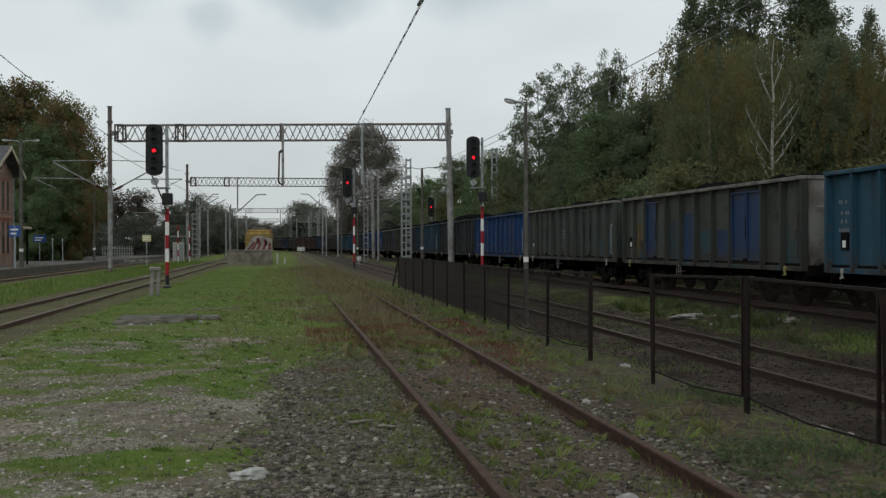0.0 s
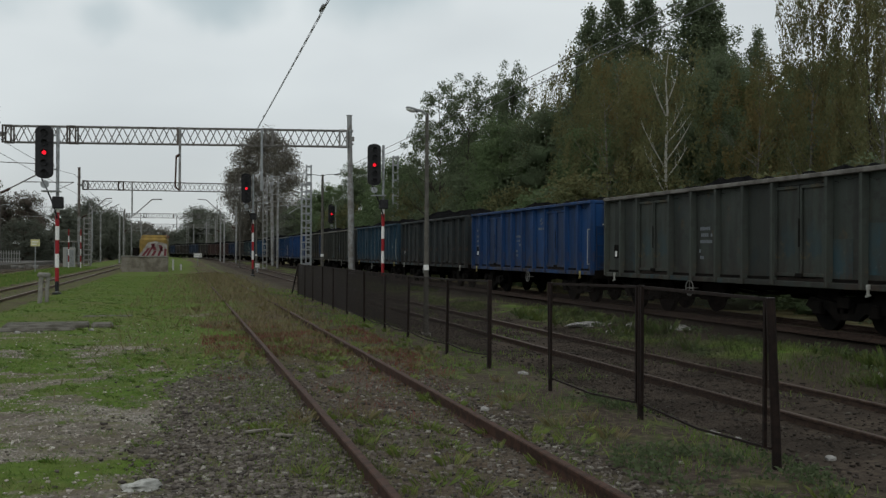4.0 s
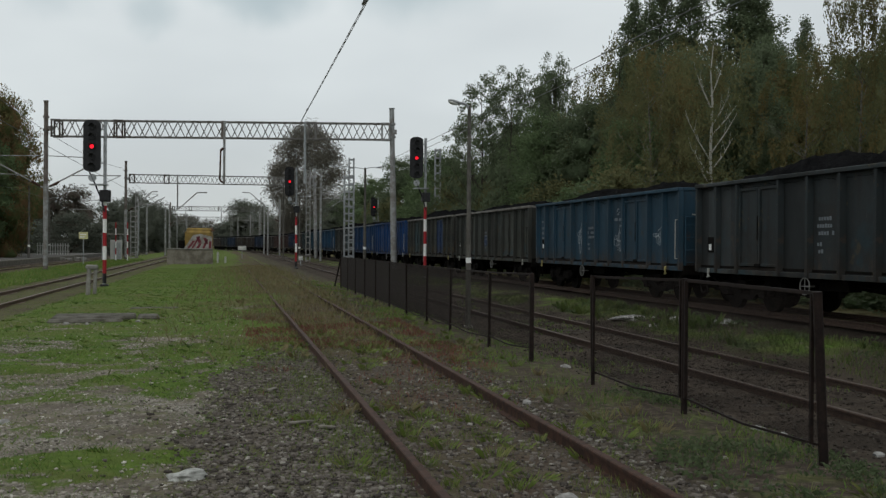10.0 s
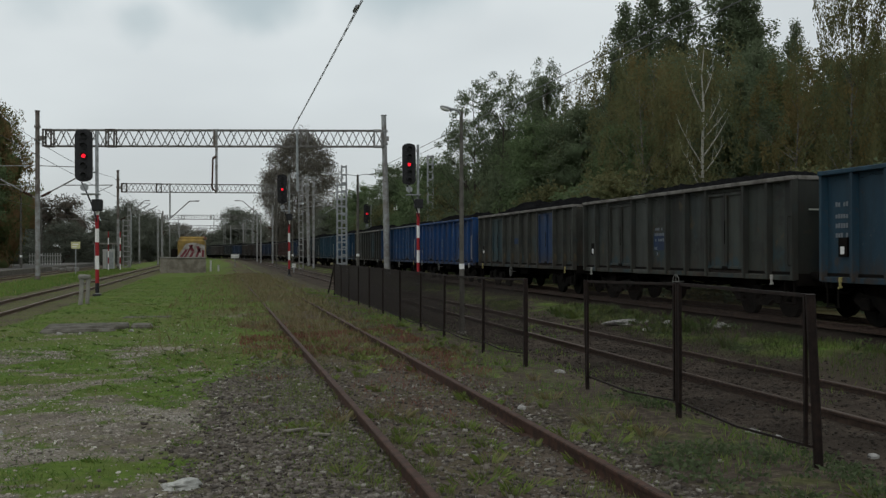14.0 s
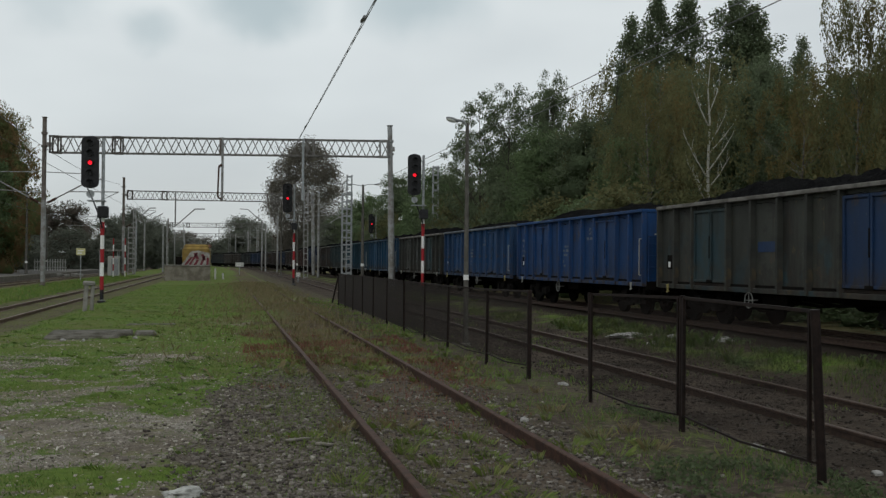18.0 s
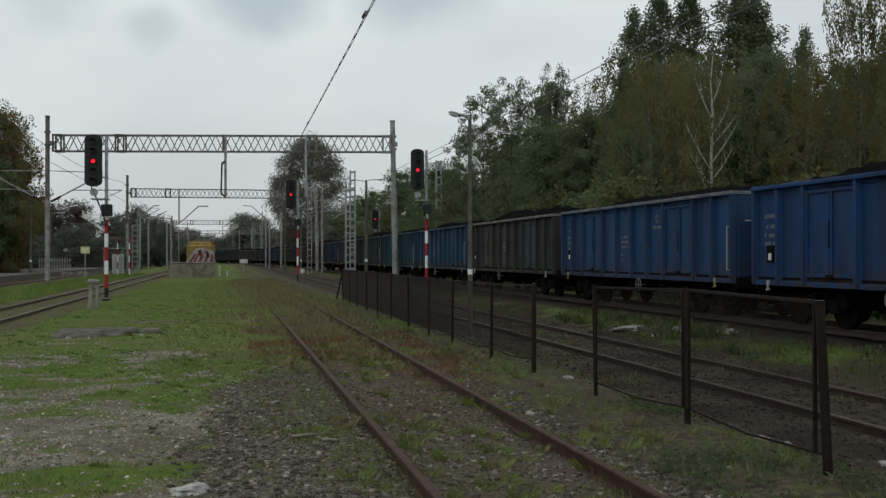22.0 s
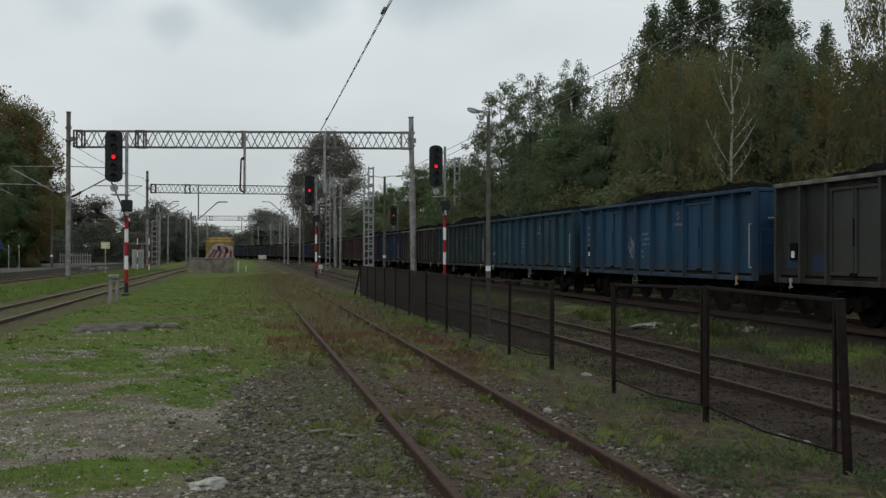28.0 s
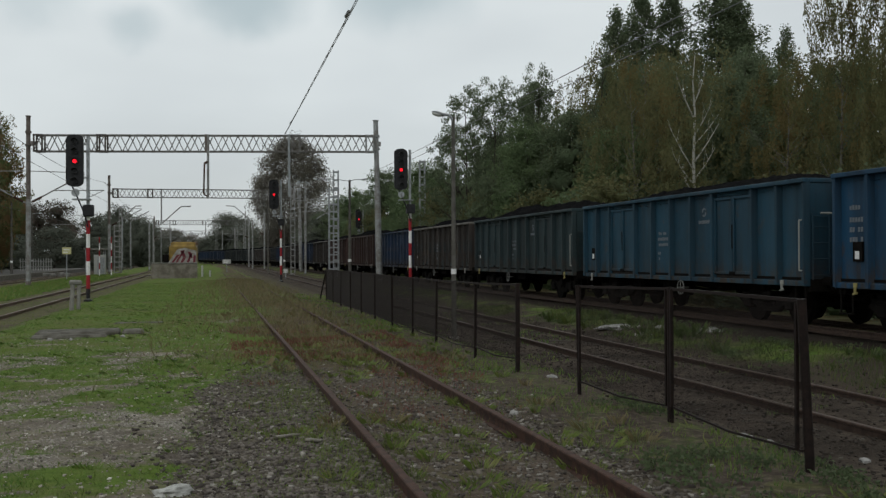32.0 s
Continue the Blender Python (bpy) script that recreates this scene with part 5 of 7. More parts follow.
lamp_post(5.38, 22.4, 4.93, "slim concrete lamp post with one arm behind the fence", [(-0.24, -0.10)], r=0.062, head=0.72, mark=(1.52, 1.64))
lamp_post(10.3, 76.5, 7.6, "tall lamp post with two arms before the train", [(0.9, 0), (-2.3, 0.2)], r=0.13)
lamp_post(-17.4, 71.5, 8.75, "tall double-headed lamp post on the platform", [(-0.75, 0), (0.75, 0)], r=0.14)
lamp_post(-18.5, 104, 8.2, "double-headed lamp post farther along the platform", [(-0.8, 0), (0.8, 0)], r=0.13)
lamp_post(7.9, 112, 7.0, "slim lamp post beside the tracks", [(0.8, -0.2)], r=0.11)
lamp_post(-24, 150, 8.0, "lamp post among the station trees", [(0.8, 0)], r=0.12)

# ---------------------------------------------------------------- trees


def leaf_soup(rng, centres, spreads, per, size, droop=0.0, core=0.0, hearts=None):
    """Small leaf quads scattered round clump centres."""
    c = np.repeat(centres, per, axis=0)
    s = np.repeat(spreads, per, axis=0)
    n = len(c)
    d = rng.normal(size=(n, 3))
    d /= np.linalg.norm(d, axis=1)[:, None]
    p = c + d * s * (1.75 * rng.random((n, 1)) ** 0.45)
    if droop:
        p[:, 2] -= np.abs(rng.normal(size=n)) * droop
    u = rng.normal(size=(n, 3))
    u /= np.linalg.norm(u, axis=1)[:, None]
    v = np.cross(u, rng.normal(size=(n, 3)))
    v /= np.linalg.norm(v, axis=1)[:, None]
    if droop:
        v = v * 0.4 + np.array([0, 0, -1.0])
        v /= np.linalg.norm(v, axis=1)[:, None]
    k = size * rng.uniform(0.55, 1.35, (n, 1))
    u, v = u * k * 0.58, v * k * 0.92
    verts = np.stack([p - u, p + u + v * 0.25, p + v * 1.25], 1).reshape(-1, 3)
    faces = np.arange(n * 3).reshape(-1, 3)
    if core:
        # packed leaves deep inside, along the limbs
        centres, spreads = hearts
        m = len(centres)
        cube = np.array([(i, j, k) for k in (-1, 1) for j in (-1, 1) for i in (-1, 1)], float)
        quads = np.array([(0, 2, 3), (0, 3, 1), (4, 5, 7), (4, 7, 6), (0, 1, 5), (0, 5, 4), (2, 6, 7), (2, 7, 3), (0, 4, 6), (0, 6, 2), (1, 3, 7), (1, 7, 5)])
        q, _ = np.linalg.qr(rng.normal(size=(m, 3, 3)))
        w = np.einsum("mij,vj->mvi", q, cube) * rng.uniform(0.6, 1.15, (m, 8, 1)) * np.asarray(spreads)[:, None] * core
        faces = np.concatenate([faces, len(verts) + (quads[None] + 8 * np.arange(m)[:, None, None]).reshape(-1, 3)])
        verts = np.concatenate([verts, (w + np.asarray(centres)[:, None]).reshape(-1, 3)])
    return verts, faces


CROWNS = {  # crown base, clumps, clump radius, unevenness, girth
    "alder": (0.10, 170, 0.17, 0.42, 0.013), "thin": (0.16, 120, 0.13, 0.50, 0.012), "poplar": (0.08, 210, 0.21, 0.55, 0.012), "birch": (0.16, 120, 0.10, 0.55, 0.010),
    "shrub": (0.02, 60, 0.24, 0.40, 0.018), "round": (0.10, 300, 0.14, 0.34, 0.016), "broad": (0.12, 420, 0.17, 0.10, 0.006), "distant": (0.06, 110, 0.20, 0.34, 0.016)}


def crown_reach(kind, f):
    """Half width of the crown, as a share, at the height f of it."""
    if kind == "poplar":
        return min(1.0, 0.45 + 3.2 * f) * max(0.02, 1 - f ** 3.6) ** 0.9
    if kind == "broad":
        return max(0.12, math.sin(math.pi * (0.1 + 0.9 * f) ** 1.3)) ** 0.55
    if kind == "shrub":
        return max(0.1, 1 - f * f) ** 0.5
    if kind == "birch":
        return max(0.15, math.sin(math.pi * (0.14 + 0.70 * f))) ** 0.6
    return max(0.12, math.sin(math.pi * (0.10 + 0.84 * f))) ** 0.65


def tree_mesh(seed, h, r, kind, leaves, size, core=0.8):
    """Limbs and leaf clumps of one tree; returns the wood and the crown."""
    rng = np.random.default_rng(seed)
    rnd = random.Random(seed)
    bm = bmesh.new()
    base, clumps, blobby, rough, thick = CROWNS[kind]
    girth = h * thick
    top = Vector((rnd.uniform(-0.3, 0.3), rnd.uniform(-0.3, 0.3), h * 0.95))
    pts = [Vector((0, 0, -0.3))]
    for k in range(1, 9):
        u = k / 8
        pts.append(Vector((top.x * u + 0.06 * r * math.sin(5 * u + seed), top.y * u + 0.06 * r * math.cos(4 * u + seed), top.z * u)))
    for k in range(8):
        bar(bm, pts[k], pts[k + 1], girth * (1 - 0.118 * k), 8, girth * (1 - 0.118 * (k + 1)))

    def stem(u):
        u = min(0.999, max(0.0, u))
        i = int(u * 8)
        return pts[i].lerp(pts[i + 1], u * 8 - i)

    centres, spreads, hearts = [], [], []
    for k in range(clumps):
        f = (k + rnd.random()) / clumps
        a = k * 2.39996 + rnd.uniform(-0.5, 0.5)
        lump = 1 + rough * 1.5 * noise.noise((math.cos(a) * 1.5 + seed * 3.7, math.sin(a) * 1.5, f * h / r * 0.9))
        q = (1 - 0.62 * rnd.random() ** 1.6) * crown_reach(kind, f) * lump * r
        z = h * (base + (1 - base) * f)
        s0 = stem(z / h)
        c = Vector((s0.x + math.cos(a) * q, s0.y + math.sin(a) * q, min(h * 1.02, z + 0.03 * h * rnd.gauss(0, 1))))
        low = {"poplar": 1.6, "birch": 0.9, "thin": 0.8}.get(kind, 0.5)
        root = stem(max(0.04, (c.z - q * low * rnd.uniform(0.7, 1.2)) / h))
        g = girth * 0.30 * (1 - 0.7 * f) + 0.006
        if k % {"thin": 2}.get(kind, 4) == 0:
            mid = root.lerp(c, 0.5) + Vector((rnd.uniform(-0.1, 0.1) * q, rnd.uniform(-0.1, 0.1) * q, -0.06 * q))
            bar(bm, root, mid, g, 5, g * 0.65)
            bar(bm, mid, c, g * 0.65, 4, g * 0.2)
            hearts.append((root.lerp(c, 0.5), q * 0.34))
        if kind == "birch":
            # hanging strands of small leaves
            drop = rnd.uniform(0.5, 2.4)
            for n in range(6):
                u = n / 5
                p = c + Vector((math.cos(a) * 0.25 * u, math.sin(a) * 0.25 * u, -drop * u))
                if p.z > 0.5:
                    centres.append(p)
                    spreads.append((0.13 + 0.10 * (1 - u), 0.13 + 0.10 * (1 - u), 0.20))
        else:
            b = r * blobby * rnd.uniform(0.55, 1.25) * (1.1 - 0.5 * f if kind == "poplar" else 1)
            centres.append(c)
            spreads.append((b, b, b * {"poplar": 1.35, "round": 0.7, "thin": 0.6}.get(kind, 0.72)))
    per = max(4, leaves // len(centres))
    v, f = leaf_soup(rng, np.array([tuple(c) for c in centres]), np.array(spreads), per, size, 0.12 if kind == "birch" else 0.0, core, (np.array([tuple(c) for c, _ in hearts]), np.array([(q, q, q) for _, q in hearts])))
    return mesh_of("trunk", bm), soup("crown", v, f)


LEAF = dict(
    dark=foliage("dark_green_leaves", (0.086, 0.118, 0.064), (0.118, 0.149, 0.086), (0.156, 0.169, 0.108)),
    green=foliage("green_leaves", (0.088, 0.134, 0.061), (0.119, 0.165, 0.079), (0.159, 0.186, 0.098)),
    olive=foliage("olive_autumn_leaves", (0.097, 0.114, 0.051), (0.136, 0.134, 0.063), (0.182, 0.153, 0.073)),
    autumn=foliage("yellow_autumn_leaves", (0.107, 0.107, 0.046), (0.164, 0.127, 0.052), (0.139, 0.124, 0.057)),
    rust=foliage("turning_autumn_leaves", (0.096, 0.127, 0.049), (0.195, 0.120, 0.060), (0.166, 0.146, 0.062)),
    # hazy and grey: the distance haze is mixed into the leaf colour itself
    hazy=foliage("haze_painted_leaves", (0.097, 0.108, 0.084), (0.115, 0.126, 0.099), (0.133, 0.139, 0.111)),
    grey=foliage("haze_grey_leaves", (0.138, 0.127, 0.105), (0.154, 0.141, 0.117), (0.172, 0.157, 0.131)),
    plum=foliage("purple_brown_leaves", (0.086, 0.082, 0.066), (0.120, 0.091, 0.079), (0.100, 0.108, 0.068)))
TREES = {
    "alder": [tree_mesh(11 + k, 13.5, 3.4, "alder", 22000, 0.13) for k in range(3)],
    "thin": [tree_mesh(15 + k, 13.5, 3.4, "thin", 13000, 0.12, 0.0) for k in range(3)],
    "poplar": [tree_mesh(31 + k, 21.5, 2.7, "poplar", 24000, 0.145, 0.6) for k in range(3)],
    "birch": [tree_mesh(51 + k, 13.0, 2.9, "birch", 19500, 0.095, 0.0) for k in range(3)],
    "shrub": [tree_mesh(71 + k, 6.0, 2.6, "shrub", 6000, 0.14, 0.6) for k in range(3)],
    "round": [tree_mesh(91 + k, 24.0, 8.0, "round", 32000, 0.26) for k in range(2)],
    "broad": [tree_mesh(97, 24.0, 8.0, "broad", 90000, 0.20, 0.0)],
    "distant": [tree_mesh(95 + k, 24.0, 8.0, "distant", 8000, 0.40, 0.9) for k in range(2)]}
SIZES = {"alder": (13.5, 3.4), "thin": (13.5, 3.4), "poplar": (21.5, 2.7), "birch": (13.0, 2.9), "shrub": (6.0, 2.6), "round": (24.0, 8.0), "distant": (24.0, 8.0), "broad": (24.0, 8.0)}


def tree(x, y, h, r, kind, tone, label, variant=0, name="tree", bark=BARK):
    wood, crown = TREES[kind][variant % len(TREES[kind])]
    H, R = SIZES[kind]
    t = thing(name, label, "shrub" if kind == "shrub" else "tree", group="trees along the line")
    t.matrix_basis = pose(x, y, float(lift(x, y)) - 0.05, 0, 0, (variant * 77 + x * 31) % 360) @ Matrix.Diagonal((r / R, r / R, h / H, 1))
    part("trunk", wood, bark, t)
    part("crown", crown, LEAF[tone], t)
    return t


WOODS = [
    (18.9, 74.0, 14.0, 2.5, "thin", "dark"), (20.4, 72.0, 14.5, 2.5, "thin", "dark"), (22.4, 74.0, 14.0, 2.6, "thin", "dark"), (20.6, 84.6, 12.5, 3.0, "thin", "dark"), (25.1, 76.0, 16.3, 2.0, "thin", "dark"), (25.4, 77.5, 15.6, 1.7, "alder", "dark"),
    (21.4, 103, 11.0, 3.8, "alder", "green"), (20.5, 119, 11.8, 3.6, "alder", "dark"), (20.0, 139, 10.9, 3.6, "alder", "green"), (19.8, 160, 10.5, 4, "alder", "dark"),
    (19.9, 62.0, 10.0, 2.9, "alder", "green"), (21.8, 59.5, 10.6, 2.8, "alder", "dark"), (24.0, 60.0, 14.6, 3.0, "birch", "olive"), (26.0, 58.5, 14.4, 2.8, "birch", "autumn"), (22.8, 54.5, 9.0, 2.4, "alder", "green"),
    (33.3, 80.0, 21.6, 2.6, "poplar", "dark"), (35.3, 80.0, 23.9, 2.9, "poplar", "dark"), (38.4, 80.0, 24.4, 2.9, "poplar", "dark"), (40.0, 76.0, 23.4, 3.4, "poplar", "dark"), (42.2, 75.0, 22.2, 3.5, "poplar", "dark"), (43.9, 77.0, 20.4, 1.9, "poplar", "dark"),
    (42.7, 70.0, 18.4, 1.8, "poplar", "dark"), (37.0, 83.0, 19.0, 2.4, "poplar", "dark"), (33.0, 82.0, 17.5, 2.2, "poplar", "dark"), (46.5, 80.0, 18.0, 2.2, "poplar", "dark"),
    (21.8, 50.5, 11.4, 2.6, "birch", "olive"), (24.8, 51.0, 12.4, 2.6, "birch", "autumn"), (26.6, 48.5, 10.8, 2.6, "alder", "dark"), (29.3, 52.0, 13.0, 2.6, "alder", "dark"),
    (27.2, 40.0, 15.6, 2.1, "birch", "olive"), (28.9, 38.0, 16.4, 2.4, "birch", "autumn"), (27.4, 35.5, 13.8, 2.2, "birch", "olive"), (30.8, 39.0, 16.6, 2.6, "birch", "olive"), (26.6, 43.5, 11.0, 2.2, "birch", "autumn"),
    (28.0, 62, 14.0, 3.2, "alder", "dark"), (31.5, 66, 15.0, 3.4, "alder", "dark"), (35.5, 62, 14.5, 3.4, "alder", "dark"), (38.5, 58, 14.0, 3.4, "alder", "olive"), (31, 52, 11.5, 3.2, "alder", "rust"), (34.5, 50, 12, 3.2, "alder", "dark"),
    (26, 92, 13.0, 3.4, "alder", "dark"), (24, 110, 11.5, 3.6, "alder", "dark"), (25, 66, 11.5, 3.2, "alder", "dark"), (45, 62, 15, 3.5, "alder", "dark")]
for n, (x, y, h, r, kind, tone) in enumerate(WOODS):
    words = {"thin": "open-crowned tree with dark limbs showing through", "alder": "leafy wood-edge tree with a ragged crown behind the train", "poplar": "tall dark pointed poplar above the wood", "birch": "drooping autumn birch with thin olive foliage"}[kind]
    tree(x, y, h, r, kind, tone, words, n, bark=BIRCHGREY if kind == "birch" and n % 2 else BARK)
y, n = 24.0, 0
while y < 150:
    x = 18.6 + random.uniform(-0.4, 1.6)
    tree(x, y, min(7.0, 1.2 + 0.085 * y) * random.uniform(0.5, 1.05), random.uniform(2.0, 3.0), "shrub", ("dark", "green", "dark", "olive")[n % 4], "dense dark shrub at the foot of the wood", n, "shrub")
    if y < 100:
        tree(x + 4.6, y + 1.2, min(9.0, 1.4 + 0.105 * y) * random.uniform(0.7, 1.1), random.uniform(2.4, 3.2), "shrub", ("dark", "olive", "dark")[n % 3], "tall dense shrub inside the wood", n + 1, "shrub")
    y += 2.6 + y * 0.012
    n += 1
for x, y, h, r, kind, tone in ((-26.8, 111, 18.6, 5.4, "round", "rust"), (-21.8, 107, 16.2, 4.0, "round", "rust"), (-31.5, 111, 18.6, 5.4, "round", "dark"), (-23.6, 104, 13.0, 4.0, "round", "green"), (-36, 118, 17, 5, "round", "dark"), (-25.5, 120, 14, 5, "round", "dark"), (-40, 110, 18, 5, "round", "rust"), (-30, 132, 15, 5, "round", "dark")):
    tree(x, y, h, r, kind, tone, "broad station tree turning orange and green", int(abs(x)))
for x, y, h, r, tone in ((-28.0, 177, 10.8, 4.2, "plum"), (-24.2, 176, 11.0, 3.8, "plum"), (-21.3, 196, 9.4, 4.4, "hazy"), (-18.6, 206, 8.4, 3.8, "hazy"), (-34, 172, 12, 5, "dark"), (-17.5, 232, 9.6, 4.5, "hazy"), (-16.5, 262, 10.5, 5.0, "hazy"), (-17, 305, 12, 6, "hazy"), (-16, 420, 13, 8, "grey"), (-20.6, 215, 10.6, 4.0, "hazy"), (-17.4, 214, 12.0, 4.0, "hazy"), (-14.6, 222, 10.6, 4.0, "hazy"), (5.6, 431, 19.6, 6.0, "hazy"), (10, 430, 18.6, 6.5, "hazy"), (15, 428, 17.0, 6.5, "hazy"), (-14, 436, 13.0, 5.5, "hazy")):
    tree(x, y, h, r, "distant", tone, "distant bushy tree beside the main line", int(abs(x)))
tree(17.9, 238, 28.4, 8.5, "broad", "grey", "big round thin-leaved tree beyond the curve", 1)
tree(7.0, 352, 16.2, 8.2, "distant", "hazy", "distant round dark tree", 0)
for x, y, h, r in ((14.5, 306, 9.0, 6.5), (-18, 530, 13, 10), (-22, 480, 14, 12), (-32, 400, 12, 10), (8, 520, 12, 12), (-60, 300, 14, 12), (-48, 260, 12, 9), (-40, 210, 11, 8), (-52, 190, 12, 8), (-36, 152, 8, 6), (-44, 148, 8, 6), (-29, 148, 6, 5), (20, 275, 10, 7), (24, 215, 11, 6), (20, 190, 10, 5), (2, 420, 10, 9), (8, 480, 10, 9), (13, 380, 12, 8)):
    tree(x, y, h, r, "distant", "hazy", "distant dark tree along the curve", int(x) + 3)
for k in range(9):
    tree(-62 + 5.6 * k, 158 + 3 * (k % 3), 5.0 + 1.2 * (k % 2), 4.6, "shrub", "hazy", "dark hedge bush behind the station trees", k, "shrub")
for k in range(6):
    tree(-19.0 + 5.4 * k, 545 + 10 * (k % 2), 12.0 + (k % 3), 6.0, "distant", "grey", "far tree with haze in its leaf colour, at the end of the line", k)
# the leaning white birch that stands out against the wood
bt = thing("birch_tree", "bare white-stemmed birch standing out against the wood", "tree", pose(22.9, 45.4, -0.05) @ Matrix.Diagonal((1.1, 1.1, 1.07, 1)), group="trees along the line")
bm = bmesh.new()
spine = [Vector((0, 0, 0)), Vector((0.05, 0, 3)), Vector((0.0, 0, 6)), Vector((0.08, 0, 8.2)), Vector((-0.02, 0, 9.6)), Vector((0.1, 0, 10.8))]
for k in range(5):
    bar(bm, spine[k], spine[k + 1], 0.10 - 0.017 * k, 8, 0.10 - 0.017 * (k + 1))
part("trunk", bm, BIRCHBARK, bt, "pale white trunk")
for z, dx, dz, dy in ((4.9, -1.0, 1.6, 0.2), (5.6, -1.3, 2.0, -0.2), (6.7, 1.6, 1.9, 0.1), (7.1, 1.1, 1.7, 0.3), (5.1, 0.9, 1.5, -0.3), (8.0, -0.8, 1.8, 0), (8.5, 0.7, 1.6, 0.2), (5.9, 1.5, 2.2, 0.1), (4.4, -0.7, 1.5, 0.1)):
    bm = bmesh.new()
    a, b = Vector((0, 0, z)), Vector((dx, dy, z + dz))
    mid = a.lerp(b, 0.5) + Vector((0, 0, -0.1))
    bar(bm, a, mid, 0.038, 6, 0.028)
    bar(bm, mid, b, 0.028, 6, 0.008)
    for q in range(3):
        c = a.lerp(b, 0.45 + 0.2 * q)
        bar(bm, c, c + Vector((dx * 0.12 * (-1) ** q, 0.1, 0.55)), 0.014, 4, 0.004)
    part("limb", bm, BIRCHBARK, bt)
rng = np.random.default_rng(5)
cc = np.array([(rng.uniform(-1.6, 1.9), rng.uniform(-1, 1.2), rng.uniform(5.5, 11.4)) for _ in range(70)])
v, f = leaf_soup(rng, cc, np.full((70, 3), 0.3), 60, 0.10, 0.5)
part("crown", soup("crown", v, f), LEAF["olive"], bt, "sparse yellowing leaves")

# ---------------------------------------------------------------- station side
BRICK = Nodes("red_station_brick")
_u = BRICK.n.new("ShaderNodeTexBrick")
_u.inputs["Scale"].default_value, _u.inputs["Mortar Size"].default_value = 4.0, 0.012
_u.inputs["Color1"].default_value, _u.inputs["Color2"].default_value, _u.inputs["Mortar"].default_value = (0.36, 0.105, 0.075, 1), (0.27, 0.08, 0.058, 1), (0.28, 0.19, 0.15, 1)
_m = BRICK.n.new("ShaderNodeMapping")
_m.inputs["Rotation"].default_value = (radians(90), 0, radians(90))
BRICK.l.new(BRICK.tc.outputs["Object"], _m.inputs[0])
BRICK.l.new(_m.outputs[0], _u.inputs[0])
BRICK = BRICK.done(BRICK.mix(BRICK.step(BRICK.noise(1.5), 0.3, 0.7, 0, 0.4), _u.outputs[0], (0.10, 0.05, 0.04)), 0.9)
ROOF = dull("grey_roof_slate", (0.10, 0.10, 0.105), (0.06, 0.06, 0.065), 4, 0.8, 0, 0.01)
PANE = plain("dark_window_glass", (0.03, 0.035, 0.04), 0.1)
BRICKPALE = plain("pale_terracotta_trim", (0.34, 0.17, 0.115), 0.85)
PALE = plain("pale_stone_trim", (0.42, 0.36, 0.28), 0.8)
PLATEDGE = dull("stained_platform_edge", (0.13, 0.118, 0.098), (0.08, 0.072, 0.058), 2.5, 0.95, 0, 0.01)
SIGNBLUE = plain("blue_sign_enamel", (0.03, 0.08, 0.25), 0.4)
PAVING = dull("grey_platform_paving", (0.13, 0.122, 0.11), (0.085, 0.08, 0.072), 3, 0.9, 0, 0.01)


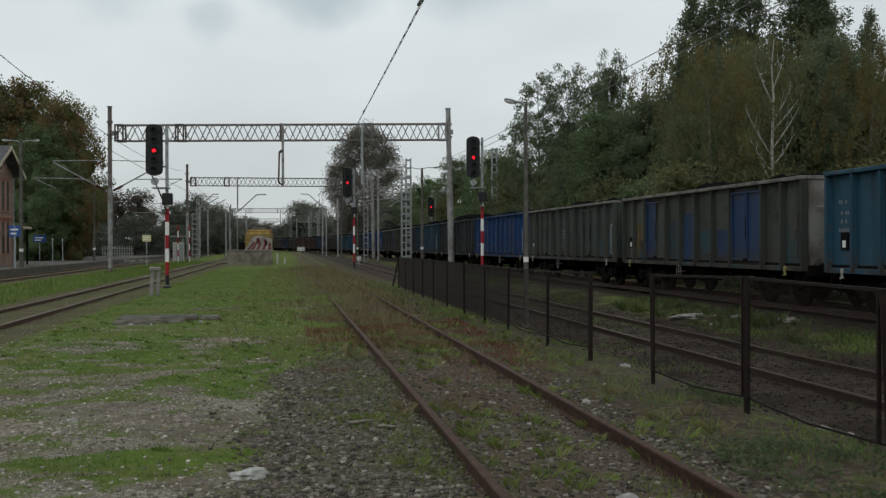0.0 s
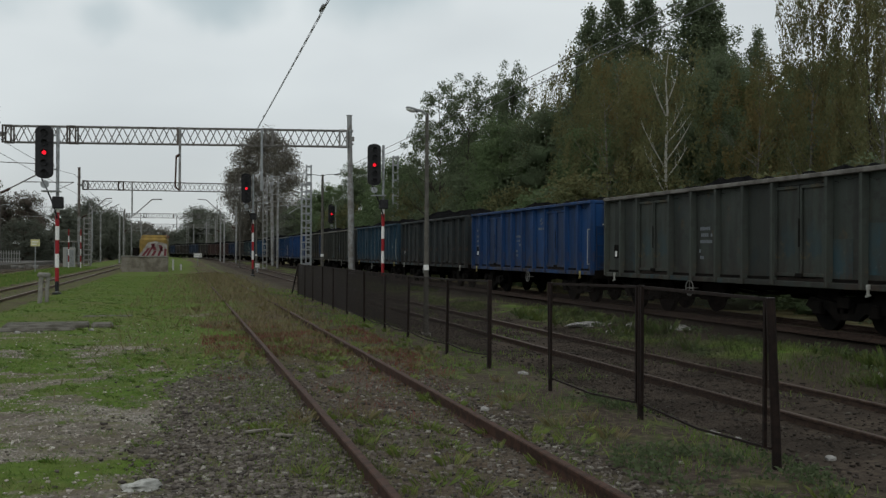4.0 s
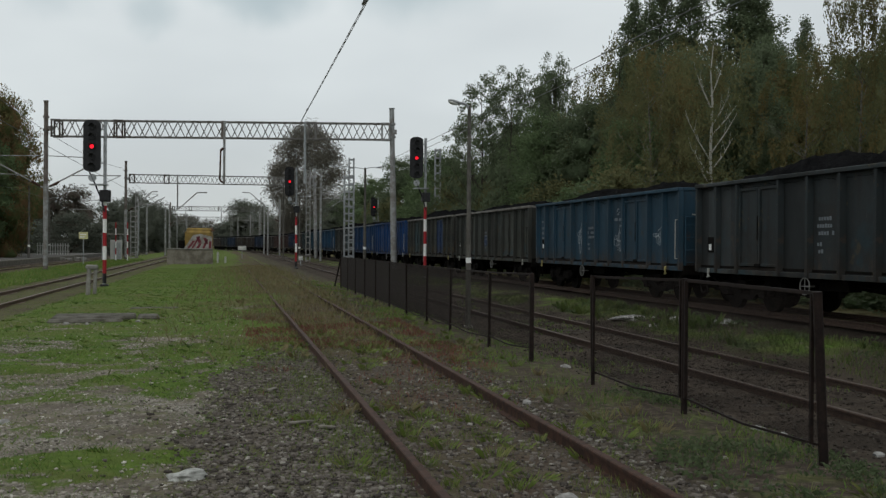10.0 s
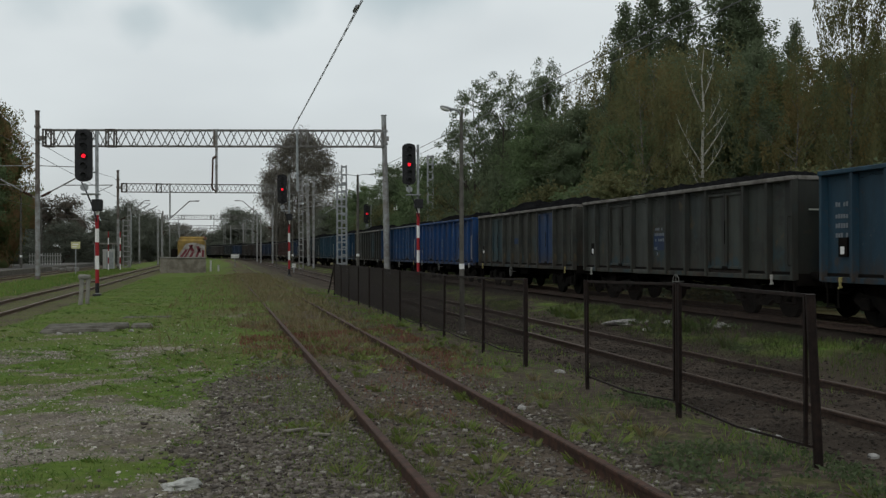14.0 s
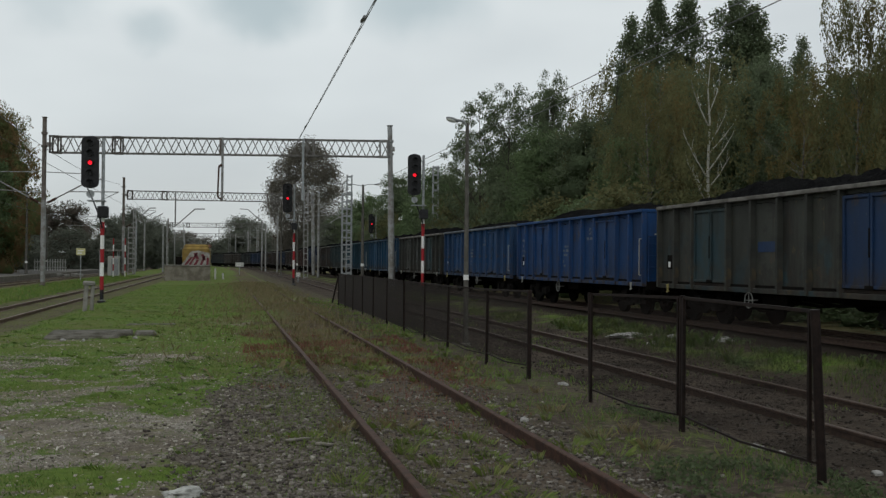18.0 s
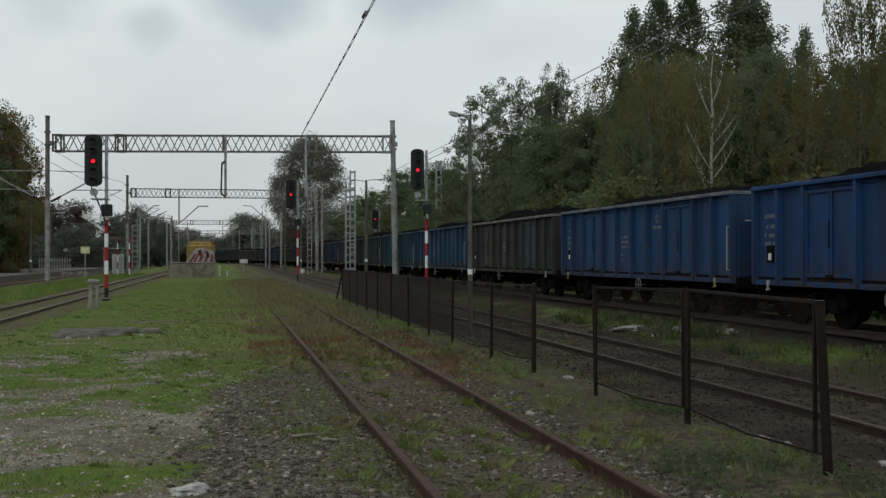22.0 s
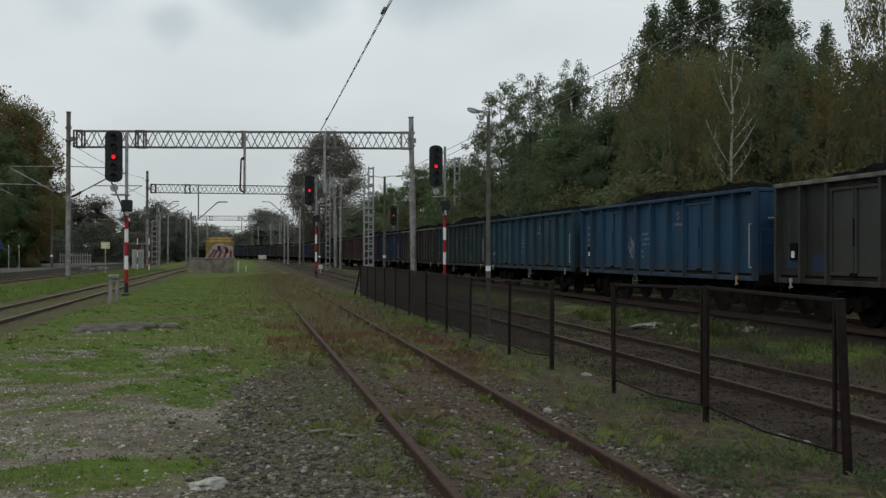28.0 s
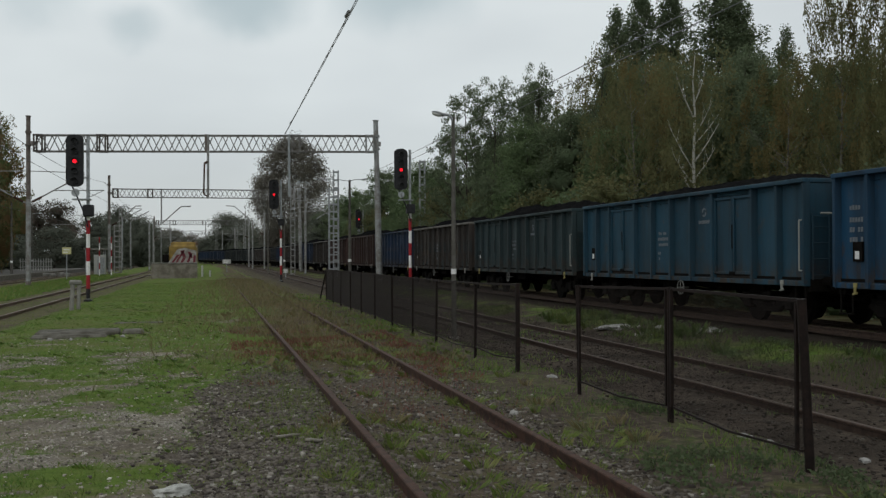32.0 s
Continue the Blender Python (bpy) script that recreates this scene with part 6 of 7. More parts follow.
def station():
    b = thing("station_building", "red brick station building with a slate gable facing the track", "building", pose(-20.0, 76.4, 0.3))
    bm = boxes((-9, 0, -3.3, 3.3, 0, 6.7))
    part("wall", bm, BRICK, b)
    g = bmesh.new()
    tri = [(-3.3, 6.7), (3.3, 6.7), (0, 8.3)]
    f = [g.verts.new((0.0, y, z)) for y, z in tri]
    k = [g.verts.new((-9.0, y, z)) for y, z in tri]
    g.faces.new(f), g.faces.new(list(reversed(k)))
    for i in range(3):
        g.faces.new((f[i], k[i], k[(i + 1) % 3], f[(i + 1) % 3]))
    part("gable", g, BRICK, b)
    for s in (-1, 1):
        bm = bmesh.new()
        a = [(0.75, 0, 8.48), (-9.3, 0, 8.48), (-9.3, s * 3.95, 6.55), (0.75, s * 3.95, 6.55)]
        lo = [bm.verts.new(p) for p in a]
        hi = [bm.verts.new((x, y, z + 0.14)) for x, y, z in a]
        bm.faces.new(lo), bm.faces.new(hi)
        for i in range(4):
            bm.faces.new((lo[i], lo[(i + 1) % 4], hi[(i + 1) % 4], hi[i]))
        bmesh.ops.recalc_face_normals(bm, faces=bm.faces)
        r = part("roof", bm, ROOF, b, "grey slate roof slope")
        part("bargeboard", strip(bmesh.new(), (0.78, 0, 8.45), (0.78, s * 3.98, 6.5), 0.06, 0.24), PALE, b)
    for z, h in ((0.9, 2.3), (4.0, 2.1)):
        for y in (-1.9, -0.65, 0.65, 1.9):
            w = part("window", boxes((0.0, 0.02, y - 0.36, y + 0.36, z - 0.04, z + h + 0.06), bevel=0.008), BRICKPALE, b)
            part("pane", boxes((0.02, 0.024, y - 0.28, y + 0.28, z, z + h)), PANE, w)
            part("sill", boxes((0.02, 0.07, y - 0.40, y + 0.40, z - 0.1, z - 0.04), bevel=0.01), BRICKPALE, w)
            part("arch", boxes((0.02, 0.05, y - 0.40, y + 0.40, z + h + 0.06, z + h + 0.22), bevel=0.02), BRICK, w)
    part("string_course", boxes((0.0, 0.06, -3.32, 3.32, 3.45, 3.60), bevel=0.02), BRICKPALE, b)
    w = part("attic_window", boxes((0.0, 0.05, -0.3, 0.3, 6.75, 7.5), bevel=0.02), PALE, b)
    part("pane", boxes((0.05, 0.056, -0.2, 0.2, 6.85, 7.4)), PANE, w)
    part("downpipe", bar(bmesh.new(), (0.08, 3.2, 0), (0.08, 3.2, 6.5), 0.05, 8), GALV, b)
    e = thing("platform_shelter", "dark open shelter beside the station building", "shelter", pose(-20.6, 82.0, 0.3))
    part("roof", boxes((-2.5, 0.9, -2.0, 2.2, 2.75, 2.95), bevel=0.03), PALE, e)
    for y in (-1.9, 2.1):
        part("post", boxes((0.5, 0.62, y, y + 0.12, 0, 2.75)), BLACK, e)
    part("back_wall", boxes((-2.4, -2.25, -2.0, 2.2, 0, 2.75)), BLACK, e)


station()
plat = thing("platform", "grey paved station platform with a pale concrete edge", "platform", kind="structure")
part("deck", boxes((-26, -17.25, -30, 170, -0.4, 0.30)), PAVING, plat)
for y in range(20, 128, 4):
    part("edge_slab", boxes((-17.26, -16.95, y + 0.02, y + 3.98, -0.4, 0.325), bevel=0.02), PLATEDGE, plat)


def sign_post(x, y, top, w, h, tone, label, tube=0.04, base=0.3):
    s = thing("sign_post", label, "sign", pose(x, y, base), group="station signs")
    part("post", bar(bmesh.new(), (0, 0, 0), (0, 0, top - base), tube, 8), GALV, s)
    part("panel", boxes((-w / 2, w / 2, -0.05, -0.02, top - base - h, top - base), bevel=0.006), tone, s)
    for k in range(2):
        z = top - base - h * (0.35 + 0.35 * k)
        part("lettering", boxes((-w * 0.36, w * (0.3 - 0.15 * k), -0.056, -0.051, z - h * 0.07, z + h * 0.07)), WHITE if tone is not YELLOW else SIGBLACK, s)


sign_post(-17.55, 70.5, 3.1, 0.7, 0.75, SIGNBLUE, "small blue platform sign on a thin pale post", 0.06)
sign_post(-19.3, 85, 2.6, 1.0, 0.55, SIGNBLUE, "blue platform sign on a thin post under the trees")
sign_post(-19.6, 91, 2.4, 0.12, 0.2, GALV, "thin pale post on the platform")
sign_post(-19.4, 94, 2.4, 0.12, 0.2, GALV, "thin pale post on the platform")
LEMON = plain("pale_yellow_board", (0.52, 0.50, 0.26), 0.6)
sign_post(-12.6, 97, 2.75, 0.78, 0.62, LEMON, "square pale yellow board on a post between tracks", 0.05, -0.14)
sign_post(1.9, 122, 1.55, 0.95, 0.5, DULLWHITE, "small white board leaning by the siding end", 0.04, 0.0)
sign_post(6.6, 92, 0.75, 0.4, 0.4, DULLWHITE, "low white square marker beside the track", 0.05, -0.1)

hut = thing("relay_hut", "pale concrete relay hut beside the main line", "hut", pose(-12.7, 126.5, -0.14))
part("wall", boxes((-0.6, 0.6, -1, 1, 0, 2.3), bevel=0.03), DULLWHITE, hut)
part("roof", boxes((-1.7, 0.8, -1.2, 1.2, 2.9, 3.05), bevel=0.02), CONCRETE, hut)
for x, y in ((-1.5, -1.0), (-1.5, 1.0), (0.5, -0.9), (0.5, 0.9)):
    part("canopy_post", bar(bmesh.new(), (x, y, 0), (x, y, 2.9), 0.06, 8), GALV, hut)
part("door", boxes((-0.2, 0.6, -1.03, -1.0, 0.1, 2.0)), GALV, hut)
for x in (-16.2, -15.2, -14.0):
    pole = thing("banded_pole", "thin red and white banded pole by the relay hut", "pole", pose(x + 3.6, 118 + x * 0.2, -0.14))
    for k in range(6):
        part("band", bar(bmesh.new(), (0, 0, 0.7 * k), (0, 0, 0.7 * k + 0.7), 0.06, 8), RED if k % 2 else WHITE, pole)
pf = thing("picket_fence", "white picket fence panels at the far platform end", "fence", pose(-21.5, 126, 0.3))
for k in range(13):
    part("picket", boxes((k * 0.28, k * 0.28 + 0.1, -0.02, 0.02, 0.1, 1.45)), DULLWHITE, pf)
for z in (0.45, 1.1):
    part("rail", boxes((-0.1, 3.6, 0.02, 0.06, z, z + 0.08)), DULLWHITE, pf)
for k in range(5):
    st = thing("concrete_lump", "pale broken concrete lump near the platform end", "concrete", pose(-17.5 + k * 0.75, 112 + (k % 2) * 0.6, -0.12, 0, 0, 20 * k), group="broken concrete lumps")
    part("block", boxes((-0.35, 0.35, -0.25, 0.25, -0.05, 0.42 - 0.05 * (k % 3)), bevel=0.08), CONCRETE, st)

# ---------------------------------------------------------------- buffer block, yellow rail vehicle
BLOCKGREY = dull("stained_concrete", (0.24, 0.22, 0.185), (0.125, 0.11, 0.085), 1.6, 0.95, 0, 0.02)
blk = thing("buffer_block", "weathered concrete buffer block at the end of a track", "buffer stop", pose(-3.0, 91.4, -0.03))
part("block", boxes((-1.92, 1.92, -0.8, 0.8, -0.2, 1.30), bevel=0.06), BLOCKGREY, blk)
part("coping", boxes((-1.98, 1.98, -0.86, 0.86, 1.30, 1.38), bevel=0.03), CONCRETE, blk)
for x in (2.3, 3.0):
    post = thing("white_post", "short white marker post beside the buffer block", "post", pose(-3.0 + x, 95.0 + x, -0.03), group="white marker posts")
    part("post", bar(bmesh.new(), (0, 0, -0.1), (0, 0, 1.05 if x < 2.5 else 0.6), 0.09, 10), DULLWHITE, post)
track("stub_track", "short track behind the buffer block", lambda y: -2.9, 93, 190, 0.1, RAIL_TOP, WOOD, 10)
yv = thing("rail_vehicle", "yellow rail work vehicle with red and white striped end", "rail vehicle", pose(-2.9, 101.0, 0.1))
GRIMYWHITE = dull("grimy_white_paint", (0.34, 0.33, 0.31), (0.18, 0.16, 0.14), 3, 0.7, 0, 0.004)
MAROON = plain("faded_maroon_paint", (0.15, 0.03, 0.04), 0.6)
YBODY = dull("grimy_yellow_vehicle_paint", (0.27, 0.18, 0.05), (0.17, 0.115, 0.04), 1.5, 0.7, 0, 0.003)
part("body", boxes((-0.95, 1.6, 0, 11, 0.95, 2.95), bevel=0.2), YBODY, yv)
part("cab", boxes((-0.8, 1.55, 0.2, 3.2, 2.8, 3.2), bevel=0.15), YBODY, yv)
part("frame", boxes((-1.3, 1.3, -0.1, 11.1, 0.55, 1.0), bevel=0.04), BLACK, yv)
bm = bmesh.new()
sheet = [(-1.05, 1.15), (1.62, 1.15), (1.62, 2.35), (0.55, 2.62), (-0.15, 2.5)]
lo, hi = [bm.verts.new((x, -0.05, z)) for x, z in sheet], [bm.verts.new((x, 0.0, z)) for x, z in sheet]
bm.faces.new(lo), bm.faces.new(list(reversed(hi)))
for k in range(5):
    bm.faces.new((lo[k], hi[k], hi[(k + 1) % 5], lo[(k + 1) % 5]))
part("stripe_panel", bm, GRIMYWHITE, yv, "slanted white hazard panel")
for n, (x, z, w, h, lean) in enumerate(((-0.75, 1.2, 0.24, 0.75, 0.55), (-0.35, 1.2, 0.2, 1.2, 0.7), (0.1, 1.2, 0.26, 0.5, 0.3), (0.35, 1.75, 0.3, 0.6, -0.25), (0.7, 1.2, 0.22, 0.9, 0.35), (1.0, 1.65, 0.28, 0.6, -0.2), (1.3, 1.2, 0.22, 0.7, 0.05))):
    bm = bmesh.new()
    bm.faces.new([bm.verts.new(p) for p in ((x, -0.056, z), (x + w, -0.056, z), (x + w + lean, -0.056, z + h), (x + lean, -0.056, z + h))] if x + w + lean < 1.6 else [bm.verts.new(p) for p in ((x, -0.056, z), (x + w, -0.056, z), (1.58, -0.056, z + h), (1.34, -0.056, z + h))])
    part("stripe", bm, MAROON, yv, "red hazard stripe")
part("dark_end", boxes((-1.55, -0.97, -0.06, 3, 1.15, 2.0), bevel=0.06), BLACK, yv)
for y in (1.8, 9.2):
    for sx in (-0.75, 0.75):
        part("wheel", bar(bmesh.new(), (sx - 0.06, y, 0.45), (sx + 0.06, y, 0.45), 0.45, 20), BLACK, yv)
for x in (-0.87, 0.87):
    part("buffer", W["buffer"], BLACK, yv, at=(x, 0, 0.95))
# far buildings at the end of the line
for x, y, w, h in ((-14, 520, 16, 8), (4, 560, 22, 6), (-40, 480, 18, 9)):
    fb = thing("distant_building", "distant orange-roofed building at the end of the line", "building", pose(x, y, 0))
    part("wall", boxes((-w / 2, w / 2, 0, 8, 0, h)), PALE, fb)
    part("roof", boxes((-w / 2 - 0.5, w / 2 + 0.5, -0.5, 8.5, h, h + 1.6), bevel=0.6), BRICK, fb)

# ---------------------------------------------------------------- small things in the yard
mk = thing("concrete_marker", "old bent concrete marker post in the grass", "marker post", pose(-4.62, 37.5, -0.06, 0, 2.5, 8))
part("stem", boxes((-0.17, -0.02, -0.11, 0.11, -0.1, 0.98), bevel=0.03), CONCRETE, mk)
part("stem", boxes((0.06, 0.19, -0.1, 0.1, -0.1, 0.92), bevel=0.03), CONCRETE, mk)
part("head", boxes((-0.22, 0.21, -0.13, 0.13, 0.88, 1.06), bevel=0.05), CONCRETE, mk)
sl = thing("concrete_slab", "broken concrete slab half buried in the grass", "slab", pose(-2.85, 24.6, 0.0, 0, 0, 4))
part("slab", boxes((-1.0, 0.82, -0.5, 0.75, -0.15, 0.10), bevel=0.035), MOSSY, sl)
part("broken_edge", boxes((-1.05, 0.55, -0.95, -0.54, -0.12, 0.07), bevel=0.05), MOSSY, sl)
part("broken_edge", boxes((0.86, 1.35, -0.3, 0.55, -0.12, 0.09), bevel=0.05), MOSSY, sl)
sl = thing("concrete_slab", "low mossy concrete slab edge in the grass", "slab", pose(-1.9, 28.6, -0.02, 0, 0, -3))
part("slab", boxes((-0.6, 0.65, -0.3, 0.3, -0.15, 0.05), bevel=0.03), MOSSY, sl)


def crumple(name, sx, sy, sz, seed, cuts=3):
    bm = bmesh.new()
    bmesh.ops.create_icosphere(bm, subdivisions=cuts, radius=1)
    for v in bm.verts:
        n = noise.noise(v.co * 1.7 + Vector((seed, 0, 0))) * 0.45 + noise.noise(v.co * 4.5 + Vector((0, seed, 0))) * 0.2
        v.co *= 1 + n
        v.co = Vector((v.co.x * sx, v.co.y * sy, max(-0.15, v.co.z) * sz))
    return mesh_of(name, bm)


RAG = dull("dirty_white_plastic", (0.42, 0.42, 0.39), (0.22, 0.22, 0.20), 12, 0.6, 0, 0.01)
tagged(part("plastic_bag", crumple("plastic_bag", 0.165, 0.09, 0.055, 3.0), RAG, at=pose(-0.27, 7.88, 0.0, 0, 0, 15)), "crumpled dirty white plastic bag on the gravel", "litter")
STONE = dull("pale_grey_stone", (0.34, 0.33, 0.31), (0.18, 0.175, 0.165), 9, 0.9, 0, 0.01)
for k, (x, y, s, h) in enumerate(((10.3, 24.6, 0.7, 0.10), (10.9, 23.2, 0.4, 0.09), (11.5, 22.0, 0.4, 0.10), (10.0, 22.4, 0.25, 0.08), (5.35, 9.5, 0.10, 0.05), (5.55, 9.35, 0.06, 0.04), (6.1, 8.6, 0.09, 0.04), (4.85, 14.1, 0.10, 0.05), (2.35, 6.75, 0.11, 0.07), (2.5, 6.6, 0.09, 0.06), (2.25, 6.55, 0.07, 0.05), (3.3, 10.9, 0.07, 0.05), (10.4, 13.2, 0.2, 0.08), (-3.6, 11.2, 0.09, 0.06), (-2.1, 10.6, 0.07, 0.05), (-3.35, 23.2, 0.08, 0.06), (-2.9, 22.9, 0.06, 0.05), (-1.9, 23.6, 0.07, 0.05))):
    tagged(part("rubble_stone", crumple("rubble_stone", s, s * 0.7, h, 11.0 + k * 2.3, 2), STONE, at=pose(x, y, float(lift(x, y)), 0, 0, 40 * k)), "pale broken stone lying on the ground", "stone", "rubble stones")
OLDWOOD = dull("grey_splinter_wood", (0.22, 0.20, 0.17), (0.10, 0.09, 0.075), 9, 0.9, 0, 0.004)
for x, y, a, l in ((0.72, 9.9, 20, 0.24), (0.95, 9.6, -35, 0.18), (0.55, 12.2, 60, 0.2)):
    tagged(part("wood_scrap", boxes((-l / 2, l / 2, -0.025, 0.025, 0, 0.025), bevel=0.006), OLDWOOD, at=pose(x, y, 0.03, 0, 0, a)), "weathered splinter of pale wood", "wood scrap")

# ---------------------------------------------------------------- stones and plants on the ground
rng = np.random.default_rng(17)


def scatter_stones(name, n, area, size, tone, keep):
    x0, x1, y0, y1 = area
    x, y = rng.uniform(x0, x1, n * 3), rng.uniform(y0 ** 0.5, y1 ** 0.5, n * 3) ** 2
    ok = keep(x, y) > rng.random(n * 3)
    x, y = x[ok][:n], y[ok][:n]
    n = len(x)
    cube = np.array([(i, j, k) for k in (-1, 1) for j in (-1, 1) for i in (-1, 1)], float)
    quads = np.array([(0, 2, 3, 1), (4, 5, 7, 6), (0, 1, 5, 4), (2, 6, 7, 3), (0, 4, 6, 2), (1, 3, 7, 5)])
    s = size[0] + (size[1] - size[0]) * rng.random(n) ** 2.2
    a = rng.uniform(0, 6.28, n)
    v = cube[None] * (0.5 * s)[:, None, None] * np.stack([rng.uniform(0.7, 1.2, n), rng.uniform(0.5, 1.0, n), rng.uniform(0.35, 0.7, n)], -1)[:, None]
    v = v * rng.uniform(0.55, 1.1, (n, 8, 1)) + rng.normal(size=(n, 8, 3)) * (0.06 * s)[:, None, None]
    c, d = np.cos(a)[:, None], np.sin(a)[:, None]
    vx, vy = v[..., 0] * c - v[..., 1] * d, v[..., 0] * d + v[..., 1] * c
    vz = v[..., 2] + (lift(x, y) + 0.12 * s)[:, None]
    verts = np.stack([vx + x[:, None], vy + y[:, None], vz], -1).reshape(-1, 3)
    faces = (quads[None] + 8 * np.arange(n)[:, None, None]).reshape(-1, 4)
    return part(name, soup(name, verts, faces), tone)


def stone_tone(name, dark, mid, light):
    k = Nodes(name)
    geo = k.n.new("ShaderNodeNewGeometry").outputs["Random Per Island"]
    col = k.mix(k.step(geo, 0.0, 0.75), dark, mid)
    col = k.mix(k.step(geo, 0.88, 0.99), col, light)
    return k.done(k.mix(k.step(k.noise(60), 0.35, 0.7, 0, 0.4), col, dark), 0.92, spec=0.2)


PALE_STONES = stone_tone("pale_gravel", (0.13, 0.116, 0.094), (0.38, 0.345, 0.295), (0.56, 0.53, 0.47))
DARK_STONES = stone_tone("dark_ballast", (0.050, 0.042, 0.036), (0.175, 0.152, 0.130), (0.32, 0.30, 0.26))
BED_STONES = stone_tone("grimy_track_stones", (0.020, 0.016, 0.0125), (0.046, 0.037, 0.030), (0.10, 0.09, 0.075))
tagged(scatter_stones("gravel", 18000, (-9, 0.4, 5, 26), (0.010, 0.044), PALE_STONES, lambda x, y: 0.12 + 0.88 * zone_gravel(x, y)), "scattered pale grey gravel", "gravel", kind="stuff")
tagged(scatter_stones("ballast", 18000, (-1.0, 4.2, 5, 21), (0.018, 0.058), DARK_STONES, lambda x, y: (0.04 + 0.96 * zone_ballast(x, y)) * (1 - 0.55 * ease(x, 1.3, 1.6) * (1 - ease(x, 2.9, 3.2)))), "dark broken ballast round the siding", "ballast", kind="stuff")
tagged(scatter_stones("track_ballast", 9000, (4.8, 10.2, 7, 34), (0.015, 0.06), BED_STONES, lambda x, y: 0.15 + 0.85 * ease(x, 5.0, 5.6) * (1 - ease(x, 9.2, 9.8))), "dark ballast round the middle track", "ballast", kind="stuff")


def blades(name, n, area, height, width, tone, keep, lean=0.5, power=1.6):
    """Single tapering blades, denser near the eye."""
    x0, x1, y0, y1 = area
    x = rng.uniform(x0, x1, n * 4)
    y = y0 + (y1 - y0) * rng.random(n * 4) ** power
    ok = keep(x, y) > rng.random(n * 4)
    x, y = x[ok][:n], y[ok][:n]
    n = len(x)
    far = np.clip(y / 14.0, 0.8, 3.0)
    h = height[0] + (height[1] - height[0]) * rng.random(n) ** 1.8
    w = width * far * rng.uniform(0.6, 1.4, n)
    a = rng.uniform(0, 6.28, n)
    t = rng.uniform(0, 6.28, n)
    l = h * lean * rng.random(n)
    z = lift(x, y) - 0.01
    ax, ay = np.cos(a) * w / 2, np.sin(a) * w / 2
    lx, ly = np.cos(t) * l, np.sin(t) * l
    v = np.stack([np.stack([x - ax, y - ay, z], -1), np.stack([x + ax, y + ay, z], -1),
                  np.stack([x + ax * 0.7 + lx * 0.4, y + ay * 0.7 + ly * 0.4, z + h * 0.6], -1), np.stack([x + lx, y + ly, z + h], -1)], 1).reshape(-1, 3)
    f = np.arange(n * 4).reshape(-1, 4)
    return part(name, soup(name, v, f), tone)


def grass_tone(name, a, b, c):
    k = Nodes(name)
    geo = k.n.new("ShaderNodeNewGeometry").outputs["Random Per Island"]
    col = k.mix(k.step(k.noise(0.8, 3), 0.35, 0.65), a, b)
    return k.done(k.mix(k.step(geo, 0.6, 1.0, 0, 0.9), col, c), 0.6, spec=0.25)


GRASS = grass_tone("green_grass", (0.072, 0.142, 0.024), (0.122, 0.185, 0.034), (0.190, 0.194, 0.064))
TUFT = grass_tone("bright_tuft_grass", (0.090, 0.132, 0.024), (0.125, 0.168, 0.035), (0.19, 0.195, 0.07))
STRAW = grass_tone("dry_straw_grass", (0.135, 0.112, 0.055), (0.175, 0.142, 0.072), (0.11, 0.12, 0.04))
SORREL = grass_tone("red_withered_weeds", (0.135, 0.048, 0.038), (0.17, 0.062, 0.045), (0.13, 0.095, 0.045))
VERGE = grass_tone("dull_verge_grass", (0.045, 0.075, 0.016), (0.075, 0.105, 0.022), (0.11, 0.11, 0.045))
NETTLE = foliage("grey_green_weed_leaves", (0.070, 0.095, 0.045), (0.088, 0.115, 0.056), (0.115, 0.142, 0.08))
tagged(blades("grass", 70000, (-12, 1.5, 8, 75), (0.015, 0.06), 0.009, GRASS, lambda x, y: np.where(fbm(x, y, 1.6, 71) > 0.52, 0.24, 0.05) + 0.8 * zone_grass(x, y) * (0.2 + 0.8 * ease(fbm(x, y, 1.1, 77), 0.36, 0.52)), 0.9, 1.5), "short green grass of the yard", "grass", kind="stuff")
tagged(blades("fine_grass", 60000, (-7, 1.3, 5.5, 19), (0.012, 0.05), 0.0055, GRASS, lambda x, y: 0.03 + 0.22 * (fbm(x, y, 1.6, 71) > 0.52) + 0.75 * zone_grass(x, y) * (0.18 + 0.82 * ease(fbm(x, y, 1.1, 77), 0.38, 0.54)), 1.3, 1.2), "fine short grass near the gravel", "grass", kind="stuff")
tagged(blades("fence_grass", 12500, (2.9, 5.4, 5, 48), (0.02, 0.10), 0.009, GRASS, lambda x, y: 0.75 * ease(x, 3.4, 3.9) * (0.12 + 0.88 * (fbm(x, y, 0.8, 9) > 0.54)), 0.7, 1.3), "grass along the foot of the fence", "grass", kind="stuff")
tagged(blades("tuft_grass", 11000, (0.2, 3.2, 5, 17), (0.02, 0.09), 0.0065, TUFT, zone_tufts, 0.55, 1.0), "bright grass tufts beside the rusty rails", "grass", kind="stuff")
tagged(blades("rail_weeds", 6000, (1.3, 3.6, 5, 24), (0.015, 0.07), 0.006, TUFT, lambda x, y: 0.1 + 0.9 * ease(fbm(x, y, 1.3, 83), 0.44, 0.6), 0.9, 1.1), "thin yellowish weeds between the rusty rails", "weeds", kind="stuff")
tagged(blades("dry_grass", 20000, (-1.6, 4.4, 9, 80), (0.03, 0.20), 0.009, STRAW, lambda x, y: 0.1 * ease(y, 12, 20) + 0.9 * zone_dry(x, y) * ease(y, 10, 18), 0.8, 1.3), "dry straw-coloured grass over the siding", "grass", kind="stuff")
